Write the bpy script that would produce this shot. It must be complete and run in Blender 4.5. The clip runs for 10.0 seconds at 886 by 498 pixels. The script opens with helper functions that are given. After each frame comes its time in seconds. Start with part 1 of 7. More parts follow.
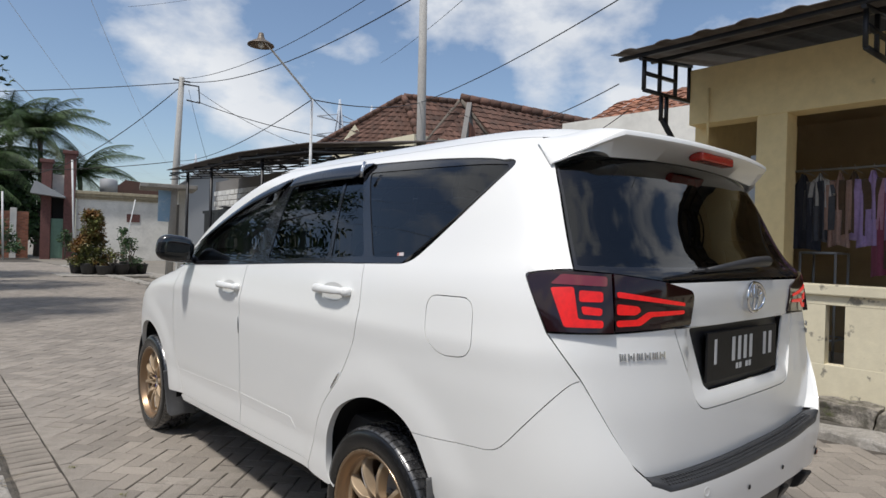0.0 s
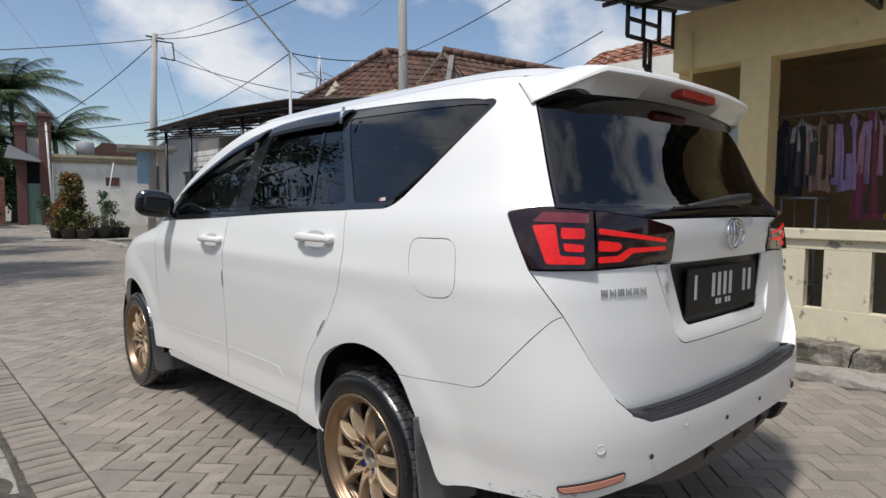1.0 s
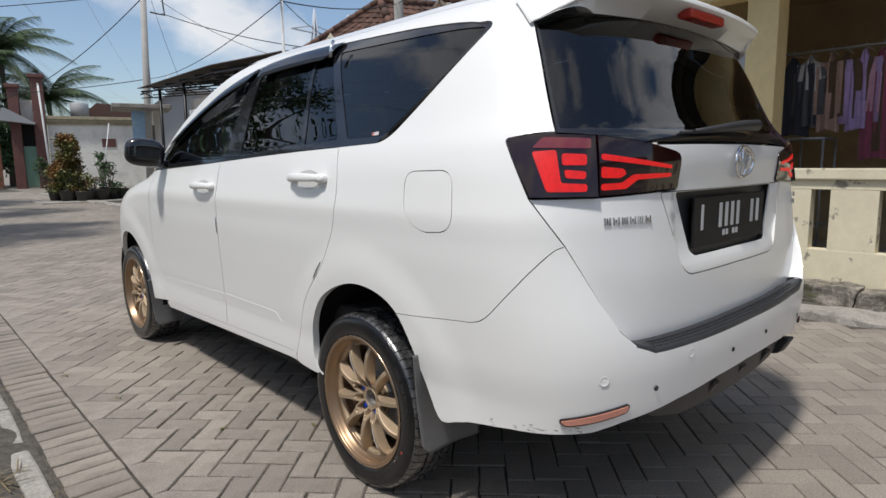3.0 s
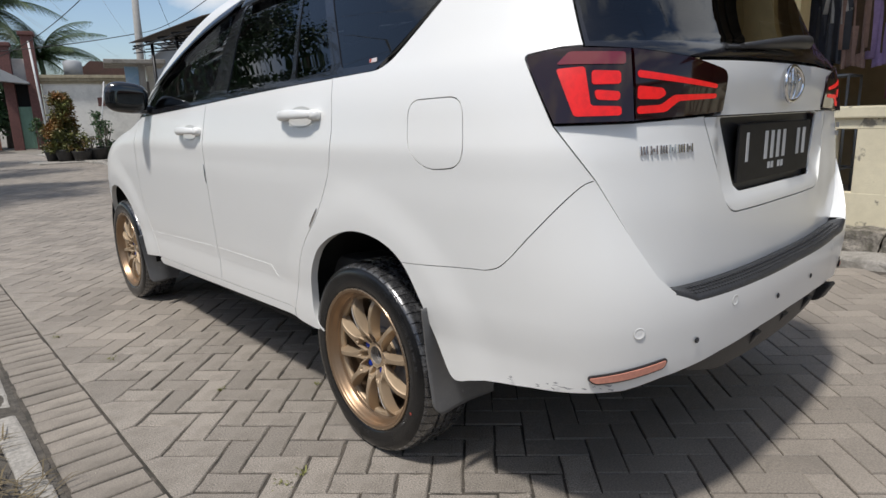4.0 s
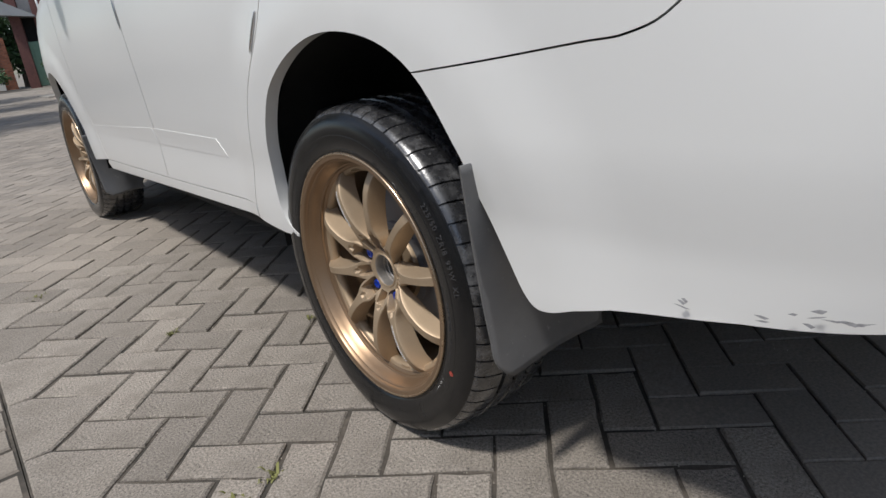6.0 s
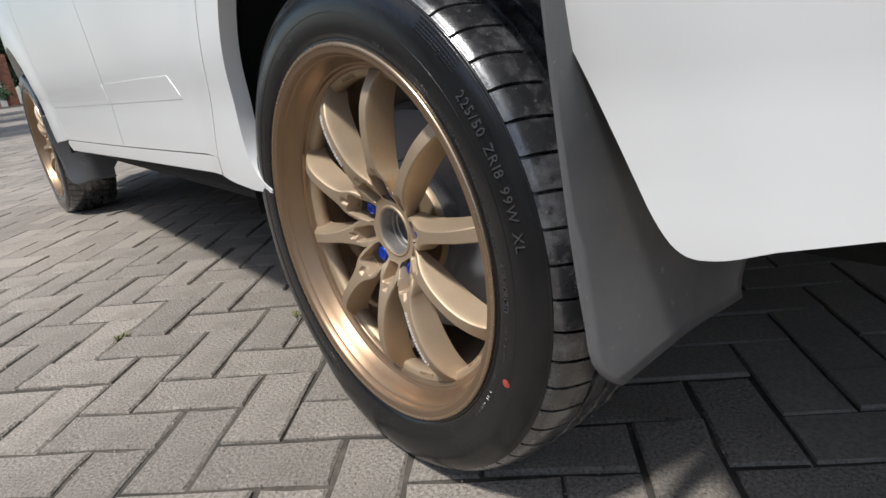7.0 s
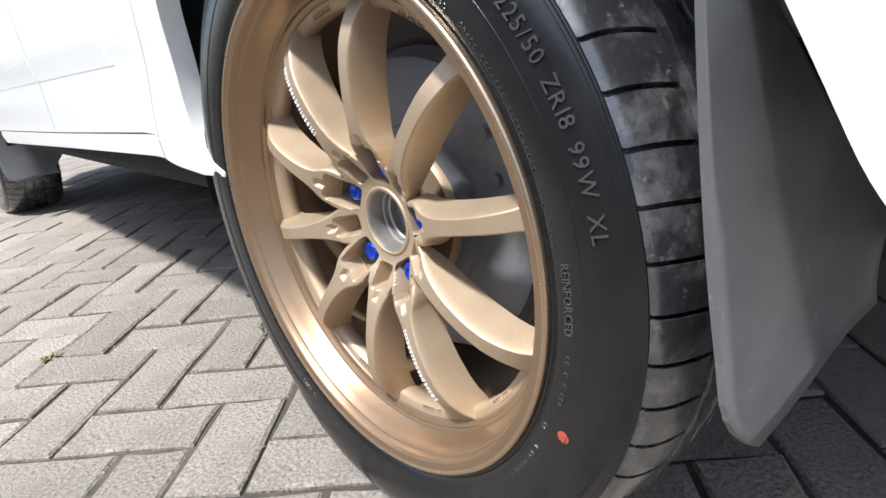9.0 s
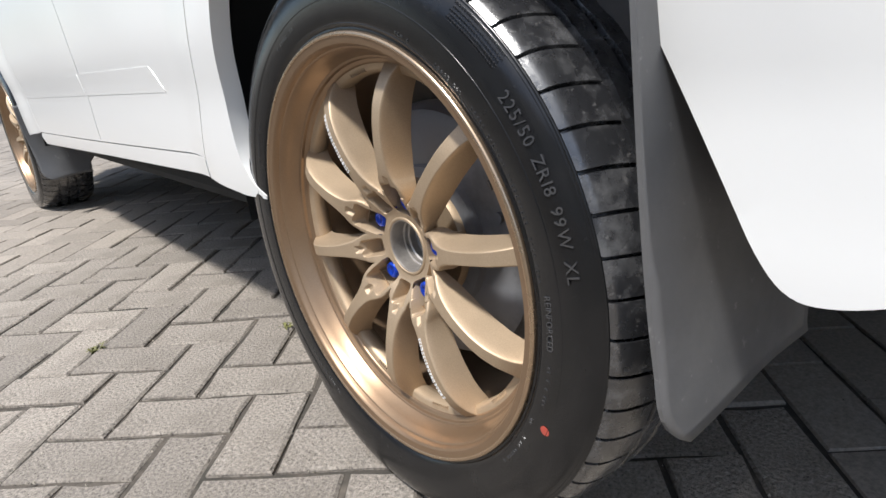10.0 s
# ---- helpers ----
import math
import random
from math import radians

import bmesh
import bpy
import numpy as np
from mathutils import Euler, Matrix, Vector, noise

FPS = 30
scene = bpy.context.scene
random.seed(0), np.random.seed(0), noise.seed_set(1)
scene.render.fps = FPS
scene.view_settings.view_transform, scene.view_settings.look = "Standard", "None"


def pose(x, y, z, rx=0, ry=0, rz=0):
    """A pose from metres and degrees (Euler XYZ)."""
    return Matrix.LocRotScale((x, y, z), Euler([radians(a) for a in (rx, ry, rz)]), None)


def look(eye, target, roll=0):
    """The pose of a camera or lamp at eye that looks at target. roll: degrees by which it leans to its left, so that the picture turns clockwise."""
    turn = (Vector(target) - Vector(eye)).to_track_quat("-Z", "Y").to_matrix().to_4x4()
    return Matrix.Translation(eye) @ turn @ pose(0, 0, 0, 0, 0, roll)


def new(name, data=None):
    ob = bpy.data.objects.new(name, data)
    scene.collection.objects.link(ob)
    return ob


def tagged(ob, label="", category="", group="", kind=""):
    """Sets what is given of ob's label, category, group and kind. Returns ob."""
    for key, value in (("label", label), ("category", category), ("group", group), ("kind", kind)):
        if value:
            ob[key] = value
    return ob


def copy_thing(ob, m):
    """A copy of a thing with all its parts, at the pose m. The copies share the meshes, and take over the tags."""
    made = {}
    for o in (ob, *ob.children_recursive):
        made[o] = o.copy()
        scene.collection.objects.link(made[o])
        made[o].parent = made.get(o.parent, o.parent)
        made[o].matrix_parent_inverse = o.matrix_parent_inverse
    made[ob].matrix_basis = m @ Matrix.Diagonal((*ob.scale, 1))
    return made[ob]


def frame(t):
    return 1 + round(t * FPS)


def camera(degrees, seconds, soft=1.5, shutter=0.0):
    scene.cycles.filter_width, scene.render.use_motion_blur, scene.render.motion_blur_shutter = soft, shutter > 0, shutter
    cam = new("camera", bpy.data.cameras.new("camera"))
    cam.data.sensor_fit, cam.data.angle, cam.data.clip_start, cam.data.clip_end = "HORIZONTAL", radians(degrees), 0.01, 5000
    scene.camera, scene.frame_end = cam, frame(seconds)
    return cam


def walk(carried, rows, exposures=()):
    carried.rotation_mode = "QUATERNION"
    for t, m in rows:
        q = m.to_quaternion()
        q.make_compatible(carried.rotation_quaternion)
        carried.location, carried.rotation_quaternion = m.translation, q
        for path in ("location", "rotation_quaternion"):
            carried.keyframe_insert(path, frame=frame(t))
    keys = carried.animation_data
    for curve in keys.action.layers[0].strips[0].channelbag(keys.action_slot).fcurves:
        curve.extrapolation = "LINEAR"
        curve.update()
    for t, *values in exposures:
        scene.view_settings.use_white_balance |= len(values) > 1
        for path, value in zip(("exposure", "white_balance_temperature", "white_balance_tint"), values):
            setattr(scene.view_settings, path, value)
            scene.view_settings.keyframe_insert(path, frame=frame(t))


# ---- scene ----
cam = camera(71.8, 10.0)
PATH = [
    (0, (-2.152, -1.809, 1.322), (-0.838, -0.302, 1.317), 1.7),
    (0.5, (-2.143, -1.812, 1.296), (-0.809, -0.324, 1.217), 1.3),
    (1, (-2.139, -1.814, 1.272), (-0.792, -0.342, 1.131), 0.5),
    (1.5, (-2.129, -1.81, 1.249), (-0.784, -0.343, 1.051), 0.1),
    (2, (-2.123, -1.806, 1.231), (-0.783, -0.339, 1.006), 0.3),
    (3.5, (-2.039, -1.725, 1.168), (-0.717, -0.262, 0.830), -1.3),
    (4, (-1.963, -1.615, 1.124), (-0.659, -0.158, 0.699), -1.8),
    (4.5, (-1.855, -1.434, 1.066), (-0.570, 0.005, 0.541), -3.2),
    (5, (-1.738, -1.277, 0.993), (-0.452, 0.153, 0.443), -3.5),
    (5.5, (-1.572, -1.103, 0.873), (-0.360, 0.349, 0.225), -4.6),
    (5.7, (-1.500, -1.035, 0.832), (-0.324, 0.431, 0.149), -5.6),
    (6.8, (-1.282, -0.676, 0.579), (-0.125, 0.826, -0.058), -7.3),
    (7, (-1.245, -0.624, 0.554), (-0.085, 0.872, -0.090), -7.4),
    (7.5, (-1.171, -0.510, 0.509), (0.032, 0.953, -0.131), -8.2),
    (8, (-1.140, -0.454, 0.485), (0.090, 0.986, -0.157), -9.4),
    (8.5, (-1.135, -0.438, 0.478), (0.097, 0.997, -0.172), -9.2),
    (9, (-1.156, -0.449, 0.490), (0.069, 0.988, -0.169), -7.5),
    (9.5, (-1.186, -0.485, 0.520), (0.031, 0.959, -0.139), -6.6),
    (10, (-1.218, -0.525, 0.554), (-0.018, 0.933, -0.107), -6.2),
]
walk(cam, [(t, look(eye, target, roll)) for t, eye, target, roll in PATH],
     exposures=[(0, 0.07, 6400, 10), (3.5, 0.10, 6400, 10), (4.5, 0.13, 6400, 10), (5.5, 0.05, 6350, 10), (7.0, 0.42, 6250, 10), (7.5, 0.74, 6200, 10),
                (8.0, 1.04, 6100, 10), (8.5, 1.25, 6020, 10), (9.0, 1.27, 6050, 10), (9.5, 1.10, 6150, 10), (10.0, 0.86, 6250, 10)])

# ---- daylight ----
SUN_DIR = Vector((-0.50, -0.09, 1.0)).normalized()
SUN_ELEV = math.asin(SUN_DIR.z)
world = bpy.data.worlds.new("sky")
scene.world = world
world.use_nodes = True
wn, wl = world.node_tree.nodes, world.node_tree.links
wn.clear()
w_out, w_bg, w_sky = wn.new("ShaderNodeOutputWorld"), wn.new("ShaderNodeBackground"), wn.new("ShaderNodeTexSky")
w_sky.sky_type, w_sky.sun_disc = "NISHITA", False
w_sky.sun_elevation, w_sky.sun_rotation = SUN_ELEV, math.atan2(SUN_DIR.x, SUN_DIR.y)
w_sky.air_density, w_sky.dust_density, w_sky.ozone_density = 1.0, 1.2, 1.0
w_bg.inputs["Strength"].default_value = 0.122
w_tc, w_map = wn.new("ShaderNodeTexCoord"), wn.new("ShaderNodeMapping")
w_map.inputs["Location"].default_value = (0.35, 0.9, 0.1)
w_map.inputs["Scale"].default_value = (1.0, 1.0, 1.7)
w_n1, w_n2 = wn.new("ShaderNodeTexNoise"), wn.new("ShaderNodeTexNoise")
w_n1.inputs["Scale"].default_value, w_n1.inputs["Detail"].default_value, w_n1.inputs["Roughness"].default_value = 3.1, 10.0, 0.55
w_n2.inputs["Scale"].default_value, w_n2.inputs["Detail"].default_value = 6.5, 5.0
w_ramp, w_mix = wn.new("ShaderNodeValToRGB"), wn.new("ShaderNodeMix")
w_ramp.color_ramp.elements[0].position, w_ramp.color_ramp.elements[1].position = 0.47, 0.60
w_mix.data_type = "RGBA"
w_white = wn.new("ShaderNodeMix")
w_white.data_type = "RGBA"
w_white.inputs[6].default_value, w_white.inputs[7].default_value = (4.6, 4.9, 5.4, 1), (7.0, 7.1, 7.2, 1)
wl.new(w_tc.outputs["Generated"], w_map.inputs["Vector"])
wl.new(w_map.outputs["Vector"], w_n1.inputs["Vector"])
wl.new(w_map.outputs["Vector"], w_n2.inputs["Vector"])
wl.new(w_n1.outputs["Fac"], w_ramp.inputs["Fac"])
wl.new(w_n2.outputs["Fac"], w_white.inputs[0])
wl.new(w_ramp.outputs["Color"], w_mix.inputs[0])
wl.new(w_sky.outputs["Color"], w_mix.inputs[6])
wl.new(w_white.outputs[2], w_mix.inputs[7])
wl.new(w_mix.outputs[2], w_bg.inputs["Color"])
wl.new(w_bg.outputs["Background"], w_out.inputs["Surface"])
sun = new("sun", bpy.data.lights.new("sun", "SUN"))
sun.data.energy, sun.data.angle, sun.data.color = 3.35, radians(5.0), (1.0, 0.955, 0.89)
sun.matrix_world = look(SUN_DIR * 30, (0, 0, 0))

# ---- materials ----
def material(name, colour, rough=0.5, metal=0.0, **more):
    """A Principled material. grain: (scale, amount) of fine colour change; stain: (scale, amount, colour) of large blotches;
    bump: (scale, strength, distance in metres)."""
    m = bpy.data.materials.new(name)
    m.use_nodes = True
    nt = m.node_tree
    N, L = nt.nodes, nt.links
    b = N["Principled BSDF"]
    b.inputs["Roughness"].default_value, b.inputs["Metallic"].default_value = rough, metal
    for key, socket in (("coat", "Coat Weight"), ("coat_rough", "Coat Roughness"), ("glass", "Transmission Weight"), ("ior", "IOR"),
                        ("sheen", "Sheen Weight"), ("specular", "Specular IOR Level"), ("sub", "Subsurface Weight"), ("emit", "Emission Strength")):
        if key in more:
            b.inputs[socket].default_value = more[key]
    if "emit" in more:
        b.inputs["Emission Color"].default_value = (*more.get("emit_colour", colour), 1)
    tc = N.new("ShaderNodeTexCoord")
    where = tc.outputs["Object"]
    col = None

    def noise_of(scale, detail=6.0, roughness=0.6):
        n = N.new("ShaderNodeTexNoise")
        n.inputs["Scale"].default_value, n.inputs["Detail"].default_value, n.inputs["Roughness"].default_value = scale, detail, roughness
        L.new(where, n.inputs["Vector"])
        return n.outputs["Fac"]

    def spread(value, lo, hi, a, c):
        r = N.new("ShaderNodeMapRange")
        for k, v in zip((1, 2, 3, 4), (lo, hi, a, c)):
            r.inputs[k].default_value = v
        L.new(value, r.inputs[0])
        return r.outputs[0]

    def mixed(fac, a, c, blend="MIX"):
        x = N.new("ShaderNodeMix")
        x.data_type, x.blend_type = "RGBA", blend
        for s, v in ((0, fac), (6, a), (7, c)):
            if hasattr(v, "links") or isinstance(v, bpy.types.NodeSocket):
                L.new(v, x.inputs[s])
            elif s == 0:
                x.inputs[0].default_value = v
            else:
                x.inputs[s].default_value = (*v, 1)
        return x.outputs[2]

    col = colour
    if "vary" in more:                     # piece by piece
        if more.get("island"):
            src = N.new("ShaderNodeNewGeometry").outputs["Random Per Island"]
        else:
            src = N.new("ShaderNodeObjectInfo").outputs["Random"]
        lo, hi = more["vary"]
        v = spread(src, 0, 1, lo, hi)
        comb = N.new("ShaderNodeCombineColor")
        for k in range(3):
            L.new(v, comb.inputs[k])
        col = mixed(1.0, col, comb.outputs[0], "MULTIPLY")
    if "grain" in more:
        sc, am = more["grain"]
        g = spread(noise_of(sc), 0.3, 0.7, 1 - am, 1 + am)
        comb = N.new("ShaderNodeCombineColor")
        for k in range(3):
            L.new(g, comb.inputs[k])
        col = mixed(1.0, col, comb.outputs[0], "MULTIPLY")
    for key in ("stain", "stain2"):
        if key in more:
            sc, am, c2 = more[key][:3]
            lo, hi = more[key][3:5] if len(more[key]) > 3 else (0.48, 0.68)
            col = mixed(spread(noise_of(sc, 8.0, 0.65), lo, hi, 0, am), col, c2)
    if isinstance(col, tuple):
        b.inputs["Base Color"].default_value = (*col, 1)
    else:
        L.new(col, b.inputs["Base Color"])
    if "rough_vary" in more:
        sc, lo, hi = more["rough_vary"]
        L.new(spread(noise_of(sc), 0.3, 0.7, lo, hi), b.inputs["Roughness"])
    if "bump" in more:
        sc, st, di = more["bump"]
        bm_ = N.new("ShaderNodeBump")
        bm_.inputs["Strength"].default_value, bm_.inputs["Distance"].default_value = st, di
        L.new(noise_of(sc, 8.0, 0.65), bm_.inputs["Height"])
        L.new(bm_.outputs["Normal"], b.inputs["Normal"])
    return m


M = {}
M["paint"] = material("white_paint", (0.775, 0.775, 0.755), 0.32, coat=0.5, coat_rough=0.13, stain=(1.7, 0.10, (0.72, 0.72, 0.70)), stain2=(160, 0.22, (0.5, 0.48, 0.44), 0.70, 0.76))
M["black_gloss"] = material("black_gloss_trim", (0.012, 0.012, 0.014), 0.12, coat=0.6, rough_vary=(30, 0.08, 0.2))
M["black_satin"] = material("black_plastic", (0.022, 0.022, 0.024), 0.48, grain=(90, 0.25), bump=(300, 0.25, 0.001))
M["pad"] = material("ribbed_step_plastic", (0.030, 0.031, 0.034), 0.42, grain=(60, 0.2), bump=(220, 0.4, 0.002))
# near-black: black underbody parts, and shade put into the colour of openings
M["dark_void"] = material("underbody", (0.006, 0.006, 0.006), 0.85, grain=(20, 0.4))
M["glass"] = material("tinted_glass", (0.010, 0.012, 0.015), 0.0, glass=1.0, ior=1.62)
M["rubber"] = material("tyre_rubber", (0.0072, 0.0074, 0.0080), 0.26, specular=0.34, stain=(26, 0.5, (0.013, 0.0125, 0.0125)), stain2=(170, 0.4, (0.07, 0.07, 0.07), 0.67, 0.74), rough_vary=(16, 0.13, 0.30), bump=(260, 0.18, 0.0007), coat=0.20, coat_rough=0.20)
M["rubber_edge"] = material("raised_rubber", (0.040, 0.040, 0.042), 0.24, specular=0.8, coat=0.8, coat_rough=0.12, grain=(200, 0.2))
M["tread"] = material("tread_rubber", (0.020, 0.0205, 0.0225), 0.18, specular=1.0, stain=(30, 0.7, (0.125, 0.125, 0.127), 0.49, 0.66), stain2=(130, 0.6, (0.17, 0.165, 0.16), 0.60, 0.70), rough_vary=(45, 0.14, 0.38), bump=(120, 0.35, 0.0012), coat=0.8, coat_rough=0.24)
M["bronze"] = material("bronze_wheel_paint", (0.432, 0.330, 0.224), 0.44, 0.60, grain=(900, 0.12), stain=(9, 0.22, (0.37, 0.272, 0.170)), rough_vary=(25, 0.46, 0.60))
# satin bronze, darkened in colour for the shade inside the barrel
M["bronze_band"] = material("shaded_satin_bronze", (0.285, 0.193, 0.120), 0.36, 0.75, grain=(700, 0.07), stain=(11, 0.25, (0.21, 0.14, 0.085)), rough_vary=(16, 0.30, 0.44))
M["decal"] = material("silver_decal", (0.72, 0.72, 0.71), 0.35, grain=(300, 0.1))
M["bronze_lip"] = material("polished_bronze_lip", (0.46, 0.34, 0.23), 0.26, 0.9, grain=(500, 0.05), rough_vary=(12, 0.20, 0.34))
M["blue"] = material("blue_anodised_nut", (0.010, 0.055, 0.50), 0.28, 0.55)
M["bare"] = material("bare_aluminium", (0.40, 0.375, 0.35), 0.50, 0.9, grain=(200, 0.1))
M["drum"] = material("brake_drum_iron", (0.21, 0.215, 0.228), 0.50, 0.2, stain=(14, 0.75, (0.095, 0.098, 0.105)), stain2=(60, 0.4, (0.24, 0.24, 0.25), 0.6, 0.72), bump=(60, 0.3, 0.002))
M["flap"] = material("mud_flap_rubber", (0.098, 0.099, 0.102), 0.42, specular=1.0, stain=(11, 0.5, (0.145, 0.144, 0.142)), stain2=(58, 0.6, (0.30, 0.295, 0.285), 0.63, 0.71), rough_vary=(18, 0.34, 0.55), bump=(150, 0.25, 0.001))
M["chrome"] = material("chrome", (0.72, 0.73, 0.75), 0.10, 1.0)
# the mirror's dark reflection is put into its near-black colour
M["mirror_dark"] = material("mirror_glass", (0.06, 0.065, 0.07), 0.03, 1.0)
M["lamp"] = material("smoked_lamp_lens", (0.012, 0.0015, 0.003), 0.08, coat=0.25, coat_rough=0.05)
M["lamp_red"] = material("lit_red_bar", (0.36, 0.004, 0.004), 0.40, coat=0.05, emit=0.42, emit_colour=(1.0, 0.012, 0.010), stain=(40, 0.7, (0.14, 0.003, 0.004), 0.42, 0.62))
M["lamp_pink"] = material("red_reflector_lens", (0.16, 0.012, 0.018), 0.12, coat=1.0)
M["brake_red"] = material("brake_lamp_lens", (0.50, 0.035, 0.022), 0.25, coat=1.0, grain=(60, 0.2))
M["reflector"] = material("faded_reflector", (0.52, 0.22, 0.16), 0.35, coat=0.7, grain=(120, 0.12))
M["plate"] = material("black_number_plate", (0.011, 0.011, 0.012), 0.55, specular=0.25, grain=(40, 0.3))
M["plate_white"] = material("white_plate_paint", (0.50, 0.51, 0.52), 0.4)
M["seat"] = material("grey_seat_cloth", (0.10, 0.095, 0.09), 0.9, bump=(200, 0.3, 0.002))
M["red_mark"] = material("red_paint_dot", (0.38, 0.06, 0.04), 0.5)
M["visor"] = material("smoked_window_visor", (0.010, 0.012, 0.018), 0.16, specular=0.35)
M["pave"] = material("concrete_paver", (0.300, 0.266, 0.227), 0.86, vary=(0.80, 1.12), grain=(190, 0.5), stain=(6.5, 0.6, (0.185, 0.162, 0.135)), stain2=(170, 0.85, (0.060, 0.052, 0.044), 0.59, 0.64), bump=(150, 1.0, 0.007))
M["pave_edge"] = material("dirty_edging_concrete", (0.255, 0.224, 0.188), 0.9, vary=(0.82, 1.08), grain=(190, 0.3), stain=(2.6, 0.8, (0.125, 0.108, 0.09), 0.46, 0.64), bump=(200, 0.5, 0.003))
M["pave_far"] = material("concrete_paver_joined", (0.262, 0.230, 0.194), 0.86, vary=(0.80, 1.12), island=True, grain=(170, 0.3), stain=(0.9, 0.6, (0.155, 0.138, 0.118)), bump=(200, 0.3, 0.002))
M["scuff"] = material("bare_scuffed_plastic", (0.30, 0.30, 0.31), 0.7, grain=(200, 0.4))
M["joint"] = material("joint_sand", (0.080, 0.068, 0.055), 0.95, grain=(60, 0.4), stain=(7, 0.9, (0.035, 0.032, 0.026), 0.46, 0.60), bump=(120, 0.5, 0.003))
M["grit"] = material("loose_grit", (0.30, 0.27, 0.22), 0.95, vary=(0.3, 1.7), island=True)
M["ground"] = material("dusty_ground", (0.20, 0.18, 0.15), 0.95, grain=(8, 0.25), stain=(0.6, 0.6, (0.13, 0.12, 0.10)), bump=(30, 0.6, 0.01))
M["dirt"] = material("damp_dirt", (0.085, 0.075, 0.062), 0.95, grain=(25, 0.4), stain=(3, 0.6, (0.16, 0.145, 0.125)), bump=(40, 0.8, 0.02))
M["kerb"] = material("worn_concrete", (0.31, 0.29, 0.26), 0.9, grain=(60, 0.25), stain=(4, 0.85, (0.13, 0.12, 0.10)), bump=(35, 0.5, 0.008))
M["mossy"] = material("mossy_stone", (0.26, 0.235, 0.20), 0.95, grain=(45, 0.4), stain=(5, 0.9, (0.075, 0.068, 0.050), 0.44, 0.58), stain2=(9, 0.8, (0.085, 0.095, 0.035), 0.56, 0.66), bump=(35, 0.9, 0.012))
M["cream"] = material("cream_wall_paint", (0.66, 0.60, 0.44), 0.75, grain=(14, 0.05), stain=(2.2, 0.35, (0.52, 0.46, 0.33)), stain2=(7, 0.85, (0.16, 0.145, 0.12), 0.60, 0.66), bump=(40, 0.3, 0.006))
M["ochre"] = material("ochre_wall_paint", (0.78, 0.62, 0.32), 0.75, grain=(10, 0.06), stain=(1.6, 0.3, (0.62, 0.47, 0.22)), stain2=(8, 0.4, (0.25, 0.19, 0.10), 0.66, 0.74), bump=(40, 0.2, 0.004))
M["white_wall"] = material("weathered_white_wall", (0.70, 0.68, 0.63), 0.85, grain=(6, 0.06), stain=(0.9, 0.5, (0.42, 0.41, 0.38)), stain2=(2.8, 0.5, (0.25, 0.24, 0.21), 0.60, 0.75), bump=(20, 0.3, 0.006))
M["steel"] = material("black_steel_tube", (0.016, 0.016, 0.018), 0.45, 0.2, stain=(20, 0.5, (0.06, 0.035, 0.022), 0.6, 0.75))
M["sheet"] = material("corrugated_roof_sheet", (0.085, 0.066, 0.055), 0.7, 0.1, grain=(10, 0.25), stain=(2, 0.6, (0.045, 0.035, 0.03)))
M["stone_trim"] = material("olive_stone_trim", (0.36, 0.31, 0.215), 0.85, grain=(7, 0.15), stain=(2.2, 0.6, (0.20, 0.17, 0.12)))
M["galv"] = material("galvanised_sheet", (0.42, 0.44, 0.46), 0.45, 0.6, stain=(4, 0.5, (0.30, 0.30, 0.31)))
M["tile"] = material("weathered_roof_tile", (0.120, 0.064, 0.048), 0.9, vary=(0.65, 1.35), island=True, grain=(30, 0.3), stain=(2.0, 0.6, (0.06, 0.045, 0.038)))
M["tile_light"] = material("orange_roof_tile", (0.27, 0.12, 0.070), 0.9, vary=(0.6, 1.35), island=True, grain=(30, 0.3), stain=(1.2, 0.7, (0.09, 0.06, 0.05)))
M["brick"] = material("red_brick", (0.32, 0.135, 0.082), 0.9, vary=(0.7, 1.3), island=True, grain=(40, 0.2))
M["lime_brick"] = material("white_lime_brick", (0.66, 0.66, 0.64), 0.9, vary=(0.85, 1.1), island=True, grain=(20, 0.1), stain=(4, 0.4, (0.45, 0.44, 0.42)))
M["mortar"] = material("grey_mortar", (0.20, 0.19, 0.18), 0.95, grain=(30, 0.2))
M["concrete"] = material("concrete_pole", (0.36, 0.35, 0.33), 0.85, grain=(20, 0.12), stain=(2.5, 0.4, (0.25, 0.24, 0.22)))
M["pole_white"] = material("white_pole_paint", (0.60, 0.61, 0.61), 0.6, stain=(6, 0.4, (0.35, 0.30, 0.25)))
M["sticker"] = material("white_sticker", (0.55, 0.50, 0.50), 0.5)
M["cable"] = material("black_cable", (0.012, 0.012, 0.013), 0.6)
M["cable_grey"] = material("bare_power_line", (0.50, 0.53, 0.57), 0.5, 0.4)
M["leaf"] = material("palm_leaf", (0.050, 0.085, 0.028), 0.5, vary=(0.5, 1.6), island=True, specular=0.4)
M["leaf_dark"] = material("broad_leaf", (0.035, 0.075, 0.022), 0.5, vary=(0.5, 1.6), island=True)
M["leaf_red"] = material("croton_leaf", (0.095, 0.105, 0.026), 0.5, vary=(0.5, 1.7), island=True, stain=(1.6, 0.9, (0.26, 0.092, 0.022), 0.46, 0.64))
M["bark"] = material("grey_bark", (0.13, 0.11, 0.09), 0.95, grain=(12, 0.3), bump=(20, 0.8, 0.02))
M["maroon"] = material("maroon_stone_cladding", (0.125, 0.052, 0.045), 0.75, grain=(9, 0.25), stain=(3, 0.4, (0.075, 0.035, 0.03)), bump=(16, 0.6, 0.01))
M["green_gate"] = material("green_painted_steel", (0.16, 0.27, 0.20), 0.55, stain=(5, 0.4, (0.10, 0.17, 0.13)))
